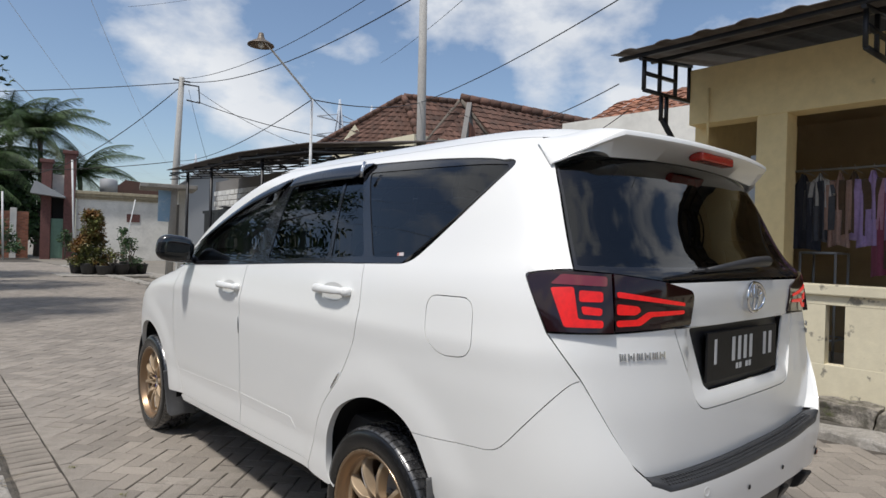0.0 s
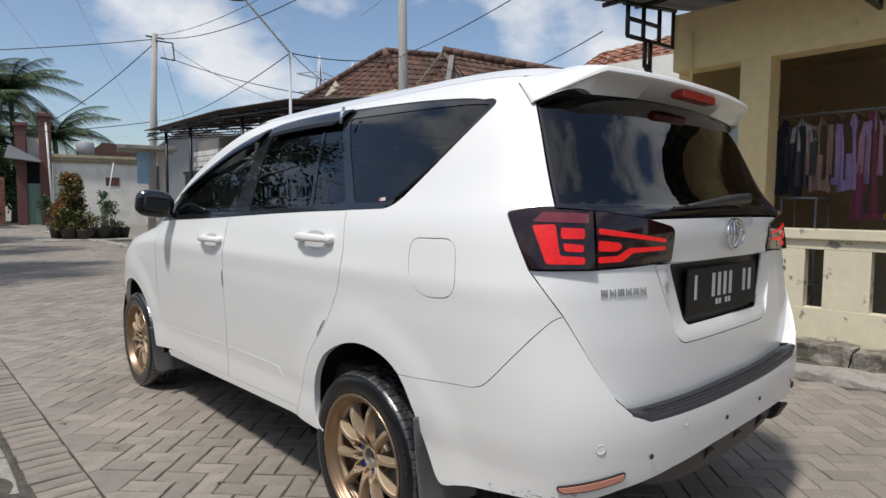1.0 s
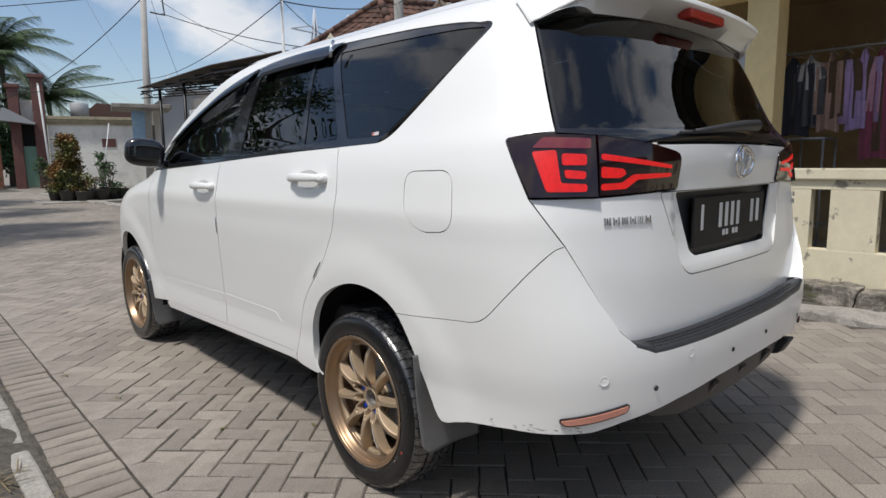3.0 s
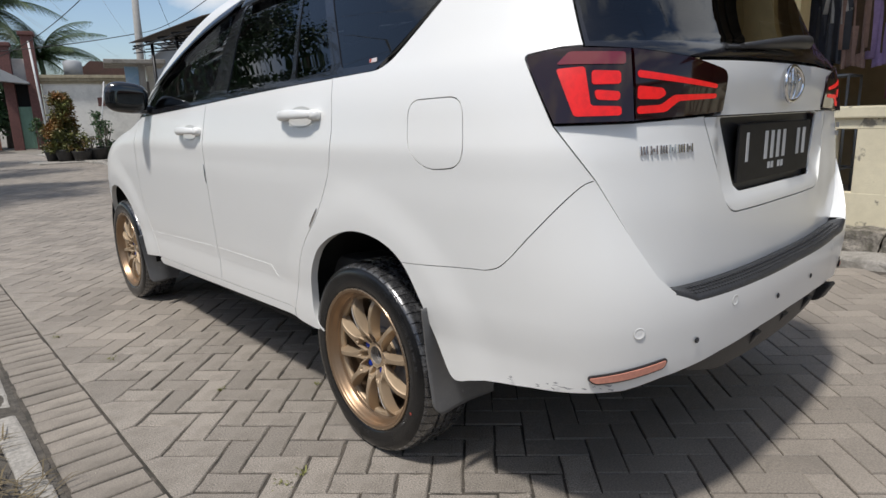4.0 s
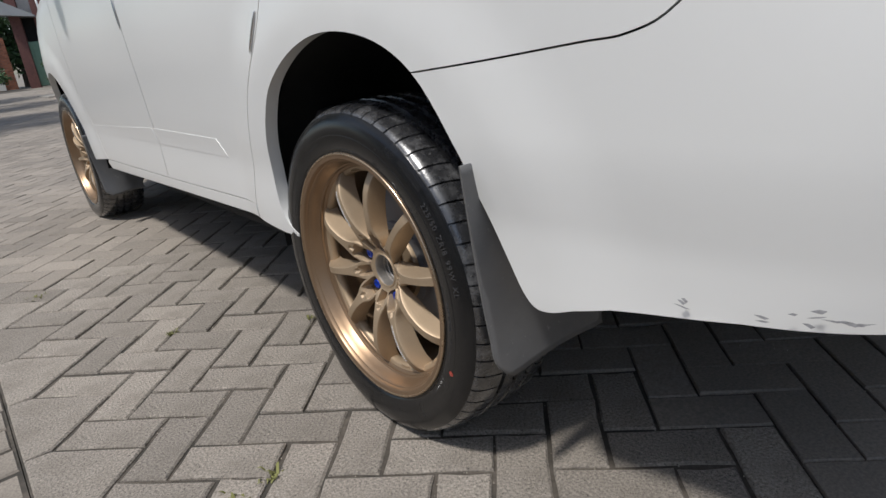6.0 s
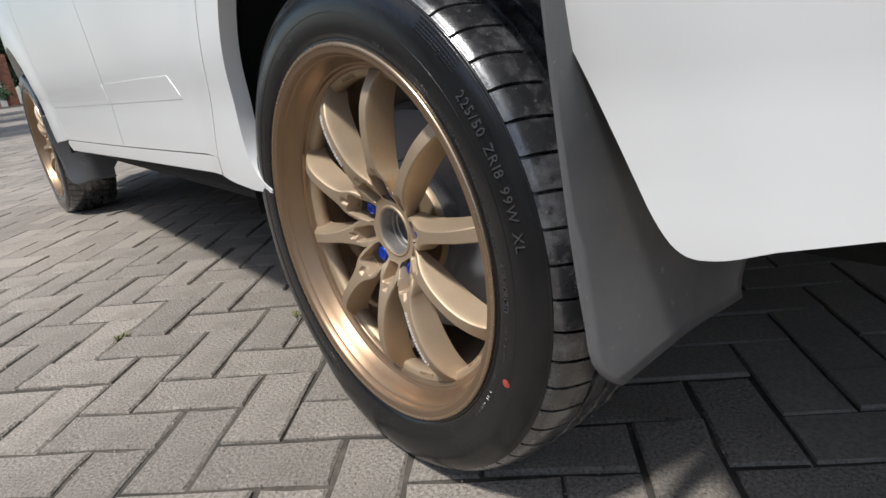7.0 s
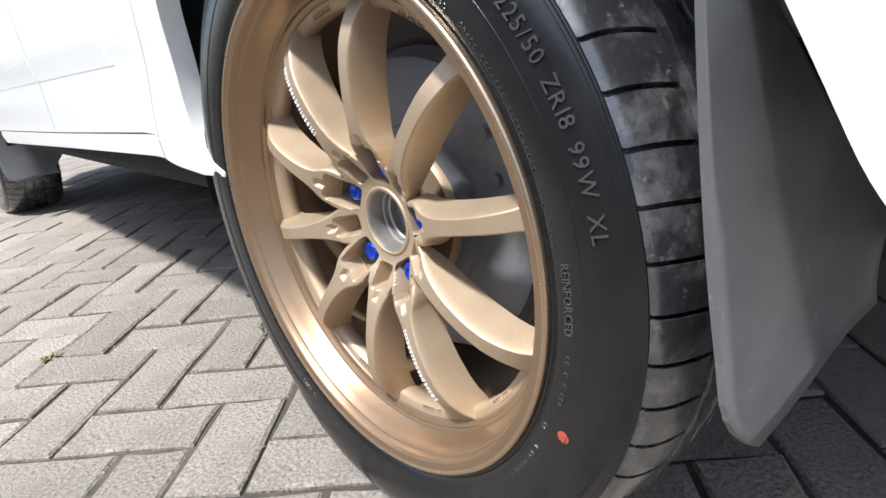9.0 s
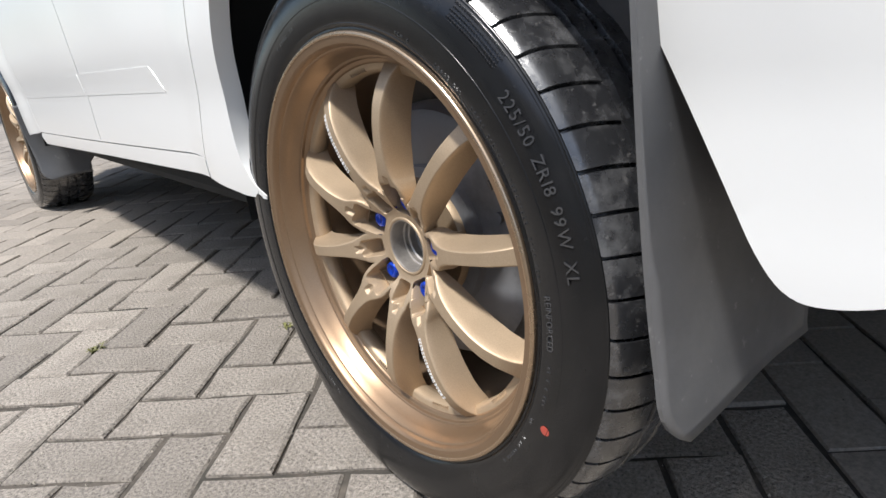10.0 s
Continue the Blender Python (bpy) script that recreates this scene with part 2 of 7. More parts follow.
M["banner"] = material("faded_blue_banner", (0.30, 0.46, 0.62), 0.8, stain=(2.5, 0.8, (0.62, 0.68, 0.72)))
M["pot"] = material("black_plastic_pot", (0.03, 0.028, 0.027), 0.6, grain=(20, 0.3))
M["grass"] = material("dry_grass", (0.16, 0.125, 0.07), 0.9, vary=(0.6, 1.4), island=True)
M["grass_green"] = material("green_weed", (0.15, 0.15, 0.05), 0.8, vary=(0.6, 1.5), island=True)
# the terrace room's dimness is put into this darker brown
M["room_dark"] = material("shaded_brown_wall", (0.46, 0.36, 0.22), 0.85, grain=(6, 0.1), stain=(1.5, 0.5, (0.30, 0.23, 0.14)))
M["tile_floor"] = material("terrace_floor", (0.52, 0.49, 0.44), 0.5, grain=(8, 0.1))
M["lamp_shade"] = material("rusty_enamel_shade", (0.14, 0.115, 0.09), 0.5, 0.3, stain=(9, 0.6, (0.20, 0.09, 0.045)))
M["bulb"] = material("milky_bulb", (0.6, 0.6, 0.58), 0.3)
# distance haze is put into this pale blue-grey colour
M["far_steel"] = material("hazy_pylon_steel", (0.42, 0.46, 0.52), 0.7)
M["tank"] = material("grey_tank", (0.30, 0.31, 0.32), 0.6)

# ---- building helpers ----
def finish(name, bm, mat, parent=None, label="", smooth=False, matrix=None):
    me = bpy.data.meshes.new(name)
    bm.to_mesh(me)
    bm.free()
    me.materials.append(M[mat] if isinstance(mat, str) else mat)
    if smooth:
        me.shade_smooth()
    ob = new(name, me)
    if parent is not None:
        ob.parent = parent
    if matrix is not None:
        ob.matrix_basis = matrix
    return tagged(ob, label) if label else ob


def part(name, bm, mat, parent, label="", smooth=False, matrix=None):
    return finish(name, bm, mat, parent, label, smooth, matrix)


def thing(name, label, category, where=(0, 0, 0), group="", kind="", turn=0.0):
    ob = new(name)
    ob.empty_display_size = 0.1
    ob.matrix_basis = pose(*where, 0, 0, turn)
    return tagged(ob, label, category, group, kind)


def add_box(bm, x0, x1, y0, y1, z0, z1, bevel=0.0, m=None):
    """A box, its edges chamfered by bevel, added to bm."""
    r = bmesh.ops.create_cube(bm, size=1.0)
    vs = r["verts"]
    for v in vs:
        v.co = Vector((x0 + (v.co.x + .5) * (x1 - x0), y0 + (v.co.y + .5) * (y1 - y0), z0 + (v.co.z + .5) * (z1 - z0)))
    if bevel > 0:
        es = list({e for v in vs for e in v.link_edges})
        out = bmesh.ops.bevel(bm, geom=es, offset=bevel, segments=2, profile=0.6, affect="EDGES")
        vs = list({v for f in out["faces"] for v in f.verts} | {v for v in vs if v.is_valid})
    if m is not None:
        bmesh.ops.transform(bm, matrix=m, verts=vs)
    return vs


def box(x0, x1, y0, y1, z0, z1, bevel=0.0):
    bm = bmesh.new()
    add_box(bm, x0, x1, y0, y1, z0, z1, bevel)
    return bm


def add_tube(bm, pts, radius, sides=8, cap=True):
    """A round bar along pts; radius one number or one for each point."""
    pts = [Vector(p) for p in pts]
    rs = radius if isinstance(radius, (list, tuple)) else [radius] * len(pts)
    rings, side = [], None
    for i, p in enumerate(pts):
        d = (pts[min(i + 1, len(pts) - 1)] - pts[max(i - 1, 0)]).normalized()
        if side is None:
            side = d.orthogonal().normalized()
        side = (side - d * side.dot(d)).normalized()
        up = d.cross(side)
        rings.append([bm.verts.new(p + rs[i] * (math.cos(a) * side + math.sin(a) * up)) for a in (2 * math.pi * k / sides for k in range(sides))])
    for a, b in zip(rings, rings[1:]):
        for k in range(sides):
            f = bm.faces.new((a[k], a[(k + 1) % sides], b[(k + 1) % sides], b[k]))
            f.smooth = True
    if cap:
        bm.faces.new(rings[0][::-1]), bm.faces.new(rings[-1])
    return bm


def tube(pts, radius, sides=8):
    return add_tube(bmesh.new(), pts, radius, sides)


def lathe(bm, profile, axis="x", steps=64, m=None):
    """Turns a profile of (along the axis, radius) pairs about the axis."""
    rings = []
    for a, r in profile:
        ring = []
        for k in range(steps):
            c, s = math.cos(2 * math.pi * k / steps), math.sin(2 * math.pi * k / steps)
            co = Vector((a, r * c, r * s)) if axis == "x" else Vector((r * c, r * s, a))
            ring.append(bm.verts.new(m @ co if m else co))
        rings.append(ring)
    for p, q in zip(rings, rings[1:]):
        for k in range(steps):
            f = bm.faces.new((p[k], q[k], q[(k + 1) % steps], p[(k + 1) % steps]))
            f.smooth = True
    return rings


def prism(outline, depth, plane="xz", at=0.0, bevel=0.0):
    """A plate: a 2D outline set up in a plane and thickened by depth along the third axis."""
    bm = bmesh.new()
    def put(a, b, d):
        return {"xz": (a, d, b), "yz": (d, a, b), "xy": (a, b, d)}[plane]
    lo = [bm.verts.new(put(a, b, at)) for a, b in outline]
    hi = [bm.verts.new(put(a, b, at + depth)) for a, b in outline]
    n = len(outline)
    bm.faces.new(lo[::-1]), bm.faces.new(hi)
    for k in range(n):
        bm.faces.new((lo[k], lo[(k + 1) % n], hi[(k + 1) % n], hi[k]))
    bmesh.ops.recalc_face_normals(bm, faces=bm.faces[:])
    if bevel:
        bmesh.ops.bevel(bm, geom=bm.edges[:], offset=bevel, segments=2, profile=0.6, affect="EDGES")
    return bm


def rounded(corners, closed=True):
    """A polygon of (a, b, radius) with its corners rounded."""
    out, n = [], len(corners)
    for i, c in enumerate(corners):
        p, r = Vector(c[:2]), (c[2] if len(c) > 2 else 0.0)
        if r <= 0:
            out.append(tuple(p))
            continue
        u, v = Vector(corners[i - 1][:2]) - p, Vector(corners[(i + 1) % n][:2]) - p
        a, b = p + u.normalized() * min(r, u.length * .48), p + v.normalized() * min(r, v.length * .48)
        for k in range(9):
            t = k / 8
            out.append(tuple((1 - t) ** 2 * a + 2 * t * (1 - t) * p + t * t * b))
    return out


def spline(pts, n=8):
    """A smooth line through pts."""
    p = np.array(pts, float)
    q = np.vstack([2 * p[0] - p[1], p, 2 * p[-1] - p[-2]])
    out = []
    for i in range(1, len(q) - 2):
        a, b, c, d = q[i - 1], q[i], q[i + 1], q[i + 2]
        for k in range(n):
            t = k / n
            out.append(tuple(.5 * (2 * b + (c - a) * t + (2 * a - 5 * b + 4 * c - d) * t * t + (3 * b - a - 3 * c + d) * t ** 3)))
    return out + [tuple(p[-1])]


# ---- the car's skin: plan outlines stacked by height ----
def curve_of(knots):
    """Smooth monotone-safe interpolation through (z, value) pairs."""
    zs = np.array([k[0] for k in knots], float); vs = np.array([k[1] for k in knots], float)
    h = np.diff(zs); d = np.diff(vs) / h
    m = np.zeros(len(zs)); m[0], m[-1] = d[0], d[-1]
    for i in range(1, len(zs) - 1):
        if d[i - 1] * d[i] > 0:
            w1, w2 = 2 * h[i] + h[i - 1], h[i] + 2 * h[i - 1]
            m[i] = (w1 + w2) / (w1 / d[i - 1] + w2 / d[i])
    def run(z):
        z = np.clip(np.asarray(z, float), zs[0], zs[-1])
        i = np.clip(np.searchsorted(zs, z, "right") - 1, 0, len(h) - 1)
        t = (z - zs[i]) / h[i]
        return ((1 + 2 * t) * (1 - t) ** 2 * vs[i] + t * (1 - t) ** 2 * h[i] * m[i]
                + t * t * (3 - 2 * t) * vs[i + 1] + t * t * (t - 1) * h[i] * m[i + 1])
    return run

half_width = curve_of([(.20, .79), (.30, .838), (.36, .850), (.45, .857), (.60, .868), (.80, .882), (.93, .888), (1.02, .887),
                       (1.10, .881), (1.18, .870), (1.24, .855), (1.30, .832), (1.50, .760), (1.62, .706), (1.68, .66), (1.73, .58), (1.77, .45), (1.795, .2)])
rear_body = curve_of([(.20, -.84), (.30, -.94), (.40, -.985), (.52, -1.008), (.64, -1.012), (.97, -.955), (1.26, -.945), (1.30, -.915),
                      (1.66, -.70), (1.72, -.62), (1.77, -.5), (1.795, -.2)])
rear_gate = curve_of([(.20, -.82), (.60, -.935), (.70, -.955), (.85, -.952), (1.0, -.940), (1.10, -.935), (1.20, -.945), (1.26, -.94), (1.30, -.908),
                      (1.66, -.70), (1.72, -.62), (1.77, -.5), (1.795, -.2)])
front_end = curve_of([(.20, 3.5), (.5, 3.65), (.75, 3.66), (.9, 3.58), (1.0, 3.38), (1.06, 3.1), (1.12, 2.75), (1.2, 2.55), (1.36, 2.35), (1.5, 2.08),
                      (1.626, 1.75), (1.70, 1.45), (1.75, 1.12), (1.795, .6)])
rear_n = curve_of([(.2, 12), (.60, 12), (.95, 11.5), (1.26, 9.5), (1.7, 9), (1.8, 6)])
rear_m = curve_of([(.2, 2.35), (1.5, 2.35), (1.8, 2.5)])
YC, YF, Y0, Y1 = 0.5, 1.0, -0.1, 0.45
WHEEL_Z, BASE = 0.335, 2.75

def width_at(y, z):
    w = half_width(z)
    for yw in (0.0, BASE):
        d = np.hypot(y - yw, z - WHEEL_Z - .02)
        s = np.clip((0.585 - d) / 0.140, 0, 1)
        w = w + 0.0105 * s * s * (3 - 2 * s)
    return w + 0.004 * np.exp(-((z - 1.03) / .05) ** 2) - 0.0035 * np.exp(-((z - .50) / .05) ** 2)

def level(x, y, z, kind="body"):
    """Below zero inside the body."""
    r = rear_gate(z) if kind == "gate" else rear_body(z)
    rear = np.clip((YC - y) / (YC - r), 0, None) ** rear_n(z)
    fe = front_end(z)
    yf = np.minimum(YF, fe - .35)
    front = np.clip((y - yf) / (fe - yf), 0, None) ** 9
    m = np.where(y < 1.0, rear_m(z), 2.2)
    return (np.abs(x) / width_at(y, z)) ** m + rear + front - 1

def _unroll():
    a = np.linspace(0, np.pi, 721)
    def solve(a, sign, yo, W, E, yc, n, m):
        lo, hi = np.zeros_like(a), np.full_like(a, 6.0)
        for _ in range(50):
            r = (lo + hi) / 2
            v = (np.abs(r * np.cos(a)) / W) ** m + (np.clip(sign * (yo + sign * r * np.sin(a) - yc), 0, None) / E) ** n
            lo, hi = np.where(v < 1, r, lo), np.where(v < 1, hi, r)
        return r
    out = []
    for sign, yo, W, E, yc, n, m in ((-1, Y0, .87, 1.45, YC, 11, 2.35), (1, Y1, .86, 2.4, YF, 9, 2.2)):
        r = solve(a, sign, yo, W, E, yc, n, m)
        x, y = -r * np.cos(a), r * np.sin(a)
        out.append((a, np.r_[0, np.cumsum(np.hypot(np.diff(x), np.diff(y)))]))
    return out
(REAR_A, REAR_S), (FRONT_A, FRONT_S) = _unroll()
P_MID = Y0 - REAR_S[360]      # the middle of the tail
P_NOSE = Y1 + FRONT_S[360]

def skin(p, z, kind="body"):
    """The body's point at the girth p (y along the side, then on round the tail or the nose) and the height z."""
    p, z = np.broadcast_arrays(np.asarray(p, float), np.asarray(z, float))
    rear, front = p < Y0, p > Y1
    a = np.where(rear, np.interp(Y0 - p, REAR_S, REAR_A), np.where(front, np.interp(p - Y1, FRONT_S, FRONT_A), 0))
    yo, s = np.where(rear, Y0, np.where(front, Y1, p)), np.where(rear, -1.0, 1.0)
    lo, hi = np.zeros(p.shape), np.full(p.shape, 6.0)
    for _ in range(42):
        r = (lo + hi) / 2
        v = level(r * np.cos(a), yo + s * r * np.sin(a), z, kind)
        lo, hi = np.where(v < 0, r, lo), np.where(v < 0, hi, r)
    return np.stack([-r * np.cos(a), yo + s * r * np.sin(a), z], -1)

def normal_of(p, z, kind="body", e=2e-3):
    a = skin(p + e, z, kind) - skin(p - e, z, kind)
    b = skin(p, z + e, kind) - skin(p, z - e, kind)
    n = np.cross(b, a)
    return n / np.maximum(np.linalg.norm(n, axis=-1, keepdims=True), 1e-9)


# ---- sheet-metal panels on the skin ----
from mathutils import geometry


def dense(loop, step=0.012):
    out = []
    for a, b in zip(loop, loop[1:] + loop[:1]):
        a, b = np.array(a, float), np.array(b, float)
        n = max(1, int(np.ceil(np.linalg.norm(b - a) / step)))
        out += [tuple(a + (b - a) * k / n) for k in range(n) if n > 0]
    clean = [out[0]]
    for q in out[1:]:
        if np.hypot(q[0] - clean[-1][0], q[1] - clean[-1][1]) > 1.5e-3:
            clean.append(q)
    if np.hypot(clean[0][0] - clean[-1][0], clean[0][1] - clean[-1][1]) < 1.5e-3:
        clean.pop()
    return np.array(clean)


def signed_area(q):
    x, y = q[:, 0], q[:, 1]
    return 0.5 * np.sum(x * np.roll(y, -1) - y * np.roll(x, -1))


def inset(q, g):
    """The closed loop q drawn in by g."""
    t = np.roll(q, -1, 0) - np.roll(q, 1, 0)
    t /= np.maximum(np.linalg.norm(t, axis=1, keepdims=True), 1e-9)
    n = np.stack([-t[:, 1], t[:, 0]], 1) * (1 if signed_area(q) > 0 else -1)
    return q + g * n


def within(pts, q):
    x, y = pts[:, 0], pts[:, 1]
    hit = np.zeros(len(pts), bool)
    for (x0, y0), (x1, y1) in zip(q, np.roll(q, -1, 0)):
        if y0 == y1:
            continue
        hit ^= ((y0 > y) != (y1 > y)) & (x < (x1 - x0) * (y - y0) / (y1 - y0) + x0)
    return hit


def panel(name, outer, mat, parent, holes=(), kind="body", lift=0.0, gap=0.0022, fold=0.014, cell=0.035, mirror=False, label="", rise=None, step=0.012):
    """One sheet of the skin inside the loop outer (girth, height), its edges folded inwards. rise(p, z) lifts it further."""
    loops = [inset(dense(outer, step), gap)] + [inset(dense(h, step), -gap) for h in holes]
    q = loops[0]
    xs, ys = np.arange(q[:, 0].min(), q[:, 0].max(), cell), np.arange(q[:, 1].min(), q[:, 1].max(), cell)
    gx, gy = np.meshgrid(xs, ys)
    gx[1::2] += cell / 2
    grid = np.stack([gx.ravel(), gy.ravel()], 1)
    keep = within(grid, inset(q, cell * .3))
    for h in loops[1:]:
        keep &= ~within(grid, inset(h, -cell * .3))
    pts, edges, base = [], [], 0
    for lo in loops:
        n = len(lo)
        pts += [Vector(v) for v in lo]
        edges += [(base + k, base + (k + 1) % n) for k in range(n)]
        base += n
    pts += [Vector(v) for v in grid[keep]]
    vs, _, fs, *_ = geometry.delaunay_2d_cdt(pts, edges, [], 0, 1e-7)
    P = np.array([tuple(v) for v in vs])
    F = np.array([f for f in fs if len(f) == 3])
    mid = P[F].mean(1)
    ok = within(mid, loops[0])
    for h in loops[1:]:
        ok &= ~within(mid, h)
    F = F[ok]

    def put(Q):
        n = normal_of(Q[:, 0], Q[:, 1], kind)
        up = lift + (rise(Q[:, 0], Q[:, 1]) if rise else 0.0)
        return skin(Q[:, 0], Q[:, 1], kind) + n * np.reshape(up, (-1, 1)), n

    X, N = put(P)
    if rise:
        e = 2e-3
        a = put(P + [e, 0])[0] - put(P - [e, 0])[0]
        b = put(P + [0, e])[0] - put(P - [0, e])[0]
        N = np.cross(b, a)
        N /= np.maximum(np.linalg.norm(N, axis=1, keepdims=True), 1e-9)
    verts, norms, faces = [*X], [*N], []
    tri = X[F]
    flip = np.einsum("ij,ij->i", np.cross(tri[:, 1] - tri[:, 0], tri[:, 2] - tri[:, 0]), N[F].sum(1)) < 0
    F[flip] = F[flip][:, ::-1]
    faces += [tuple(int(i) for i in f) for f in F]
    if fold > 0:
        for lo in loops:
            E, En = put(lo)
            t = np.roll(E, -1, 0) - np.roll(E, 1, 0)
            away = put(inset(lo, -.003 if lo is loops[0] else .003))[0] - E
            side = np.cross(t, En)
            side *= np.sign(np.einsum("ij,ij->i", side, away) + 1e-12)[:, None]
            side /= np.maximum(np.linalg.norm(side, axis=1, keepdims=True), 1e-9)
            c0 = len(verts)
            n = len(lo)
            verts += [*E, *(E - En * fold)]
            norms += [*side, *side]
            for k in range(n):
                j = (k + 1) % n
                out = np.dot(np.cross(E[j] - E[k], -En[k]), side[k]) > 0
                faces.append((c0 + k, c0 + j, c0 + n + j, c0 + n + k) if out else (c0 + n + k, c0 + n + j, c0 + j, c0 + k))
    V, NN = np.array(verts), np.array(norms)
    if mirror:
        V[:, 0] *= -1
        NN[:, 0] *= -1
        faces = [f[::-1] for f in faces]
    me = bpy.data.meshes.new(name)
    me.from_pydata(V.tolist(), [], faces)
    me.materials.append(M[mat])
    me.shade_smooth()
    me.normals_split_custom_set_from_vertices(NN.tolist())
    ob = new(name, me)
    ob.parent = parent
    return tagged(ob, label) if label else ob


def both(*args, **kw):
    return panel(*args, **kw), panel(*args, mirror=True, **kw)


def across(half):
    """A loop over the tail from its left half, given from the top middle round to the bottom middle."""
    return list(half) + [(2 * P_MID - p, z) for p, z in reversed(half)]


def gp(y, z):
    """The girth at which the side has the given y at the height z."""
    ps = np.linspace(-0.6, 3.4, 400)
    return float(np.interp(y, skin(ps, np.full(400, z))[:, 1], ps))


car = thing("car", "white family van with bronze alloy wheels parked on block paving", "car")

belt = curve_of([(-.6, 1.283), (-.141, 1.263), (.124, 1.254), (.37, 1.246), (.97, 1.219), (1.217, 1.206), (1.8, 1.180), (2.4, 1.157)])
seam_b = spline([(1.155, float(belt(1.155))), (1.167, 1.0), (1.174, .9), (1.182, .79), (1.192, .67), (1.213, .53), (1.228, .42), (1.234, .384)], 5)
seam_c = spline([(.132, float(belt(.132))), (.112, 1.104), (.132, .980), (.182, .881), (.245, .79), (.332, .705), (.388, .63), (.444, .51), (.482, .430), (.497, .400)], 5)
seam_a = spline([(2.12, float(belt(2.12))), (2.17, .9), (2.20, .62), (2.13, .366)], 5)
sill_top = curve_of([(.3, .408), (.504, .403), (1.234, .384), (2.13, .366), (2.4, .36)])
arch_r = spline([(.290, .364), (.325, .385), (.345, .428), (.345, .500), (.328, .566), (.292, .632), (.236, .690), (.128, .745), (.004, .772), (-.126, .758), (-.222, .706), (-.29, .606), (-.320, .535), (-.354, .462), (-.380, .408), (-.402, .383), (-.43, .382), (-.47, .396)], 5)
arch_f = [(gp(2.755 + .405 * math.cos(a), min(max(.345 + .405 * math.sin(a), .3), .8)), .345 + .405 * math.sin(a)) for a in np.linspace(math.pi * 1.0, 0.02, 30)]
bump_seam = spline([(-.222, .706), (-.366, .718), (-.50, .731), (-.557, .737), (-.605, .760), (-.678, .839), (-.742, .908), (-.793, .955), (-.824, .969)], 5)
gate_edge = [(-.728, 1.094), (-.824, .969), (-.913, .826), (-.976, .736), (-1.03, .690)]
belt_line = lambda a, b, n=14: [(p, float(belt(p))) for p in np.linspace(a, b, n)]
sill_line = lambda a, b, n=10, d=0.0: [(p, float(sill_top(p)) + d) for p in np.linspace(a, b, n)]
# daylight opening of the side windows
dlo_top = spline([(-.555, 1.607), (-.40, 1.628), (0.0, 1.652), (.45, 1.667), (.9, 1.664), (1.2, 1.640), (1.5, 1.575), (1.75, 1.475), (1.95, 1.375), (2.13, 1.262), (2.22, 1.185)], 5)
dlo = rounded([(-.135, float(belt(-.135)), .05)] + [(p, z) for p, z in belt_line(.0, 2.22, 20)], True)
dlo = dlo + dlo_top[::-1][1:-1] + rounded([(-.40, 1.628), (-.585, 1.612, .045), (-.135, float(belt(-.135)))])[1:-1]

# doors, wings, sills
both("front_door", seam_b[::-1] + belt_line(1.155, 2.12)[1:-1] + seam_a + sill_line(2.13, 1.234)[1:-1], "paint", car)
both("rear_door", seam_c + sill_line(.500, 1.234)[1:-1] + seam_b[::-1] + belt_line(1.155, .132)[1:-1], "paint", car)
both("front_wing", seam_a[::-1] + [(2.12, 1.163), (2.5, 1.10), (2.9, 1.02), (3.05, .97), (3.12, .88), (3.02, .72)] + [(gp(3.16, .5), .5), (gp(3.16, .345), .345)] + arch_f[::-1], "paint", car, fold=0.028)
both("sill", sill_line(.504, 2.13) + [(2.16, .350), (2.14, .324), (1.2, .350), (.504, .367)], "paint", car, gap=0.001)
both("side_moulding", [(1.236, .500), (1.234, .551), (1.70, .534), (2.19, .516), (2.16, .488), (1.70, .494)], "paint", car, lift=.0009, gap=0.0, fold=.001, label="flat white door moulding")
both("side_moulding", [(.62, .507), (.665, .553), (1.208, .552), (1.212, .500)], "paint", car, lift=.0009, gap=0.0, fold=.001, label="flat white door moulding")
# body side behind the doors, up the rear pillar and along the roof edge to the windscreen
shell = seam_c[::-1] + [(.05, float(belt(.05)))] + rounded([(.0, float(belt(0))), (-.135, float(belt(-.135)), .06), (-.585, 1.612, .05), (-.38, 1.63)])[1:-1] + dlo_top[2:]
shell += [(2.28, 1.17), (2.31, 1.20), (2.22, 1.31), (2.06, 1.43), (1.86, 1.545), (1.62, 1.645), (1.42, 1.70)]
shell += [(1.0, 1.70), (.4, 1.70), (-.2, 1.70), (-.665, 1.70), (-.702, 1.66), (-.731, 1.601), (-.756, 1.495), (-.779, 1.375), (-.799, 1.272)]
shell += rounded([(-.799, 1.272), (-.741, 1.270), (-.655, 1.256, .015), (-.728, 1.094), (-.728, 1.0)])[1:-1]
shell += gate_edge[1:2] + bump_seam[::-1][1:] + [q for q in arch_r[::-1] if q[1] > .715 or q[0] > -.19][0:] 
both("body_side", shell + [(.290, .356), (.36, .353), (.434, .358), (.47, .362), (.501, .366)], "paint", car, fold=0.028, gap=0.0014,
     holes=[rounded([(-.270, 1.168, .05), (-.479, 1.172, .05), (-.489, .994, .06), (-.352, .983, .04), (-.276, 1.030, .05)])])
both("fuel_door", rounded([(-.270, 1.168, .05), (-.479, 1.172, .05), (-.489, .994, .06), (-.352, .983, .04), (-.276, 1.030, .05)]), "paint", car, gap=0.0015)
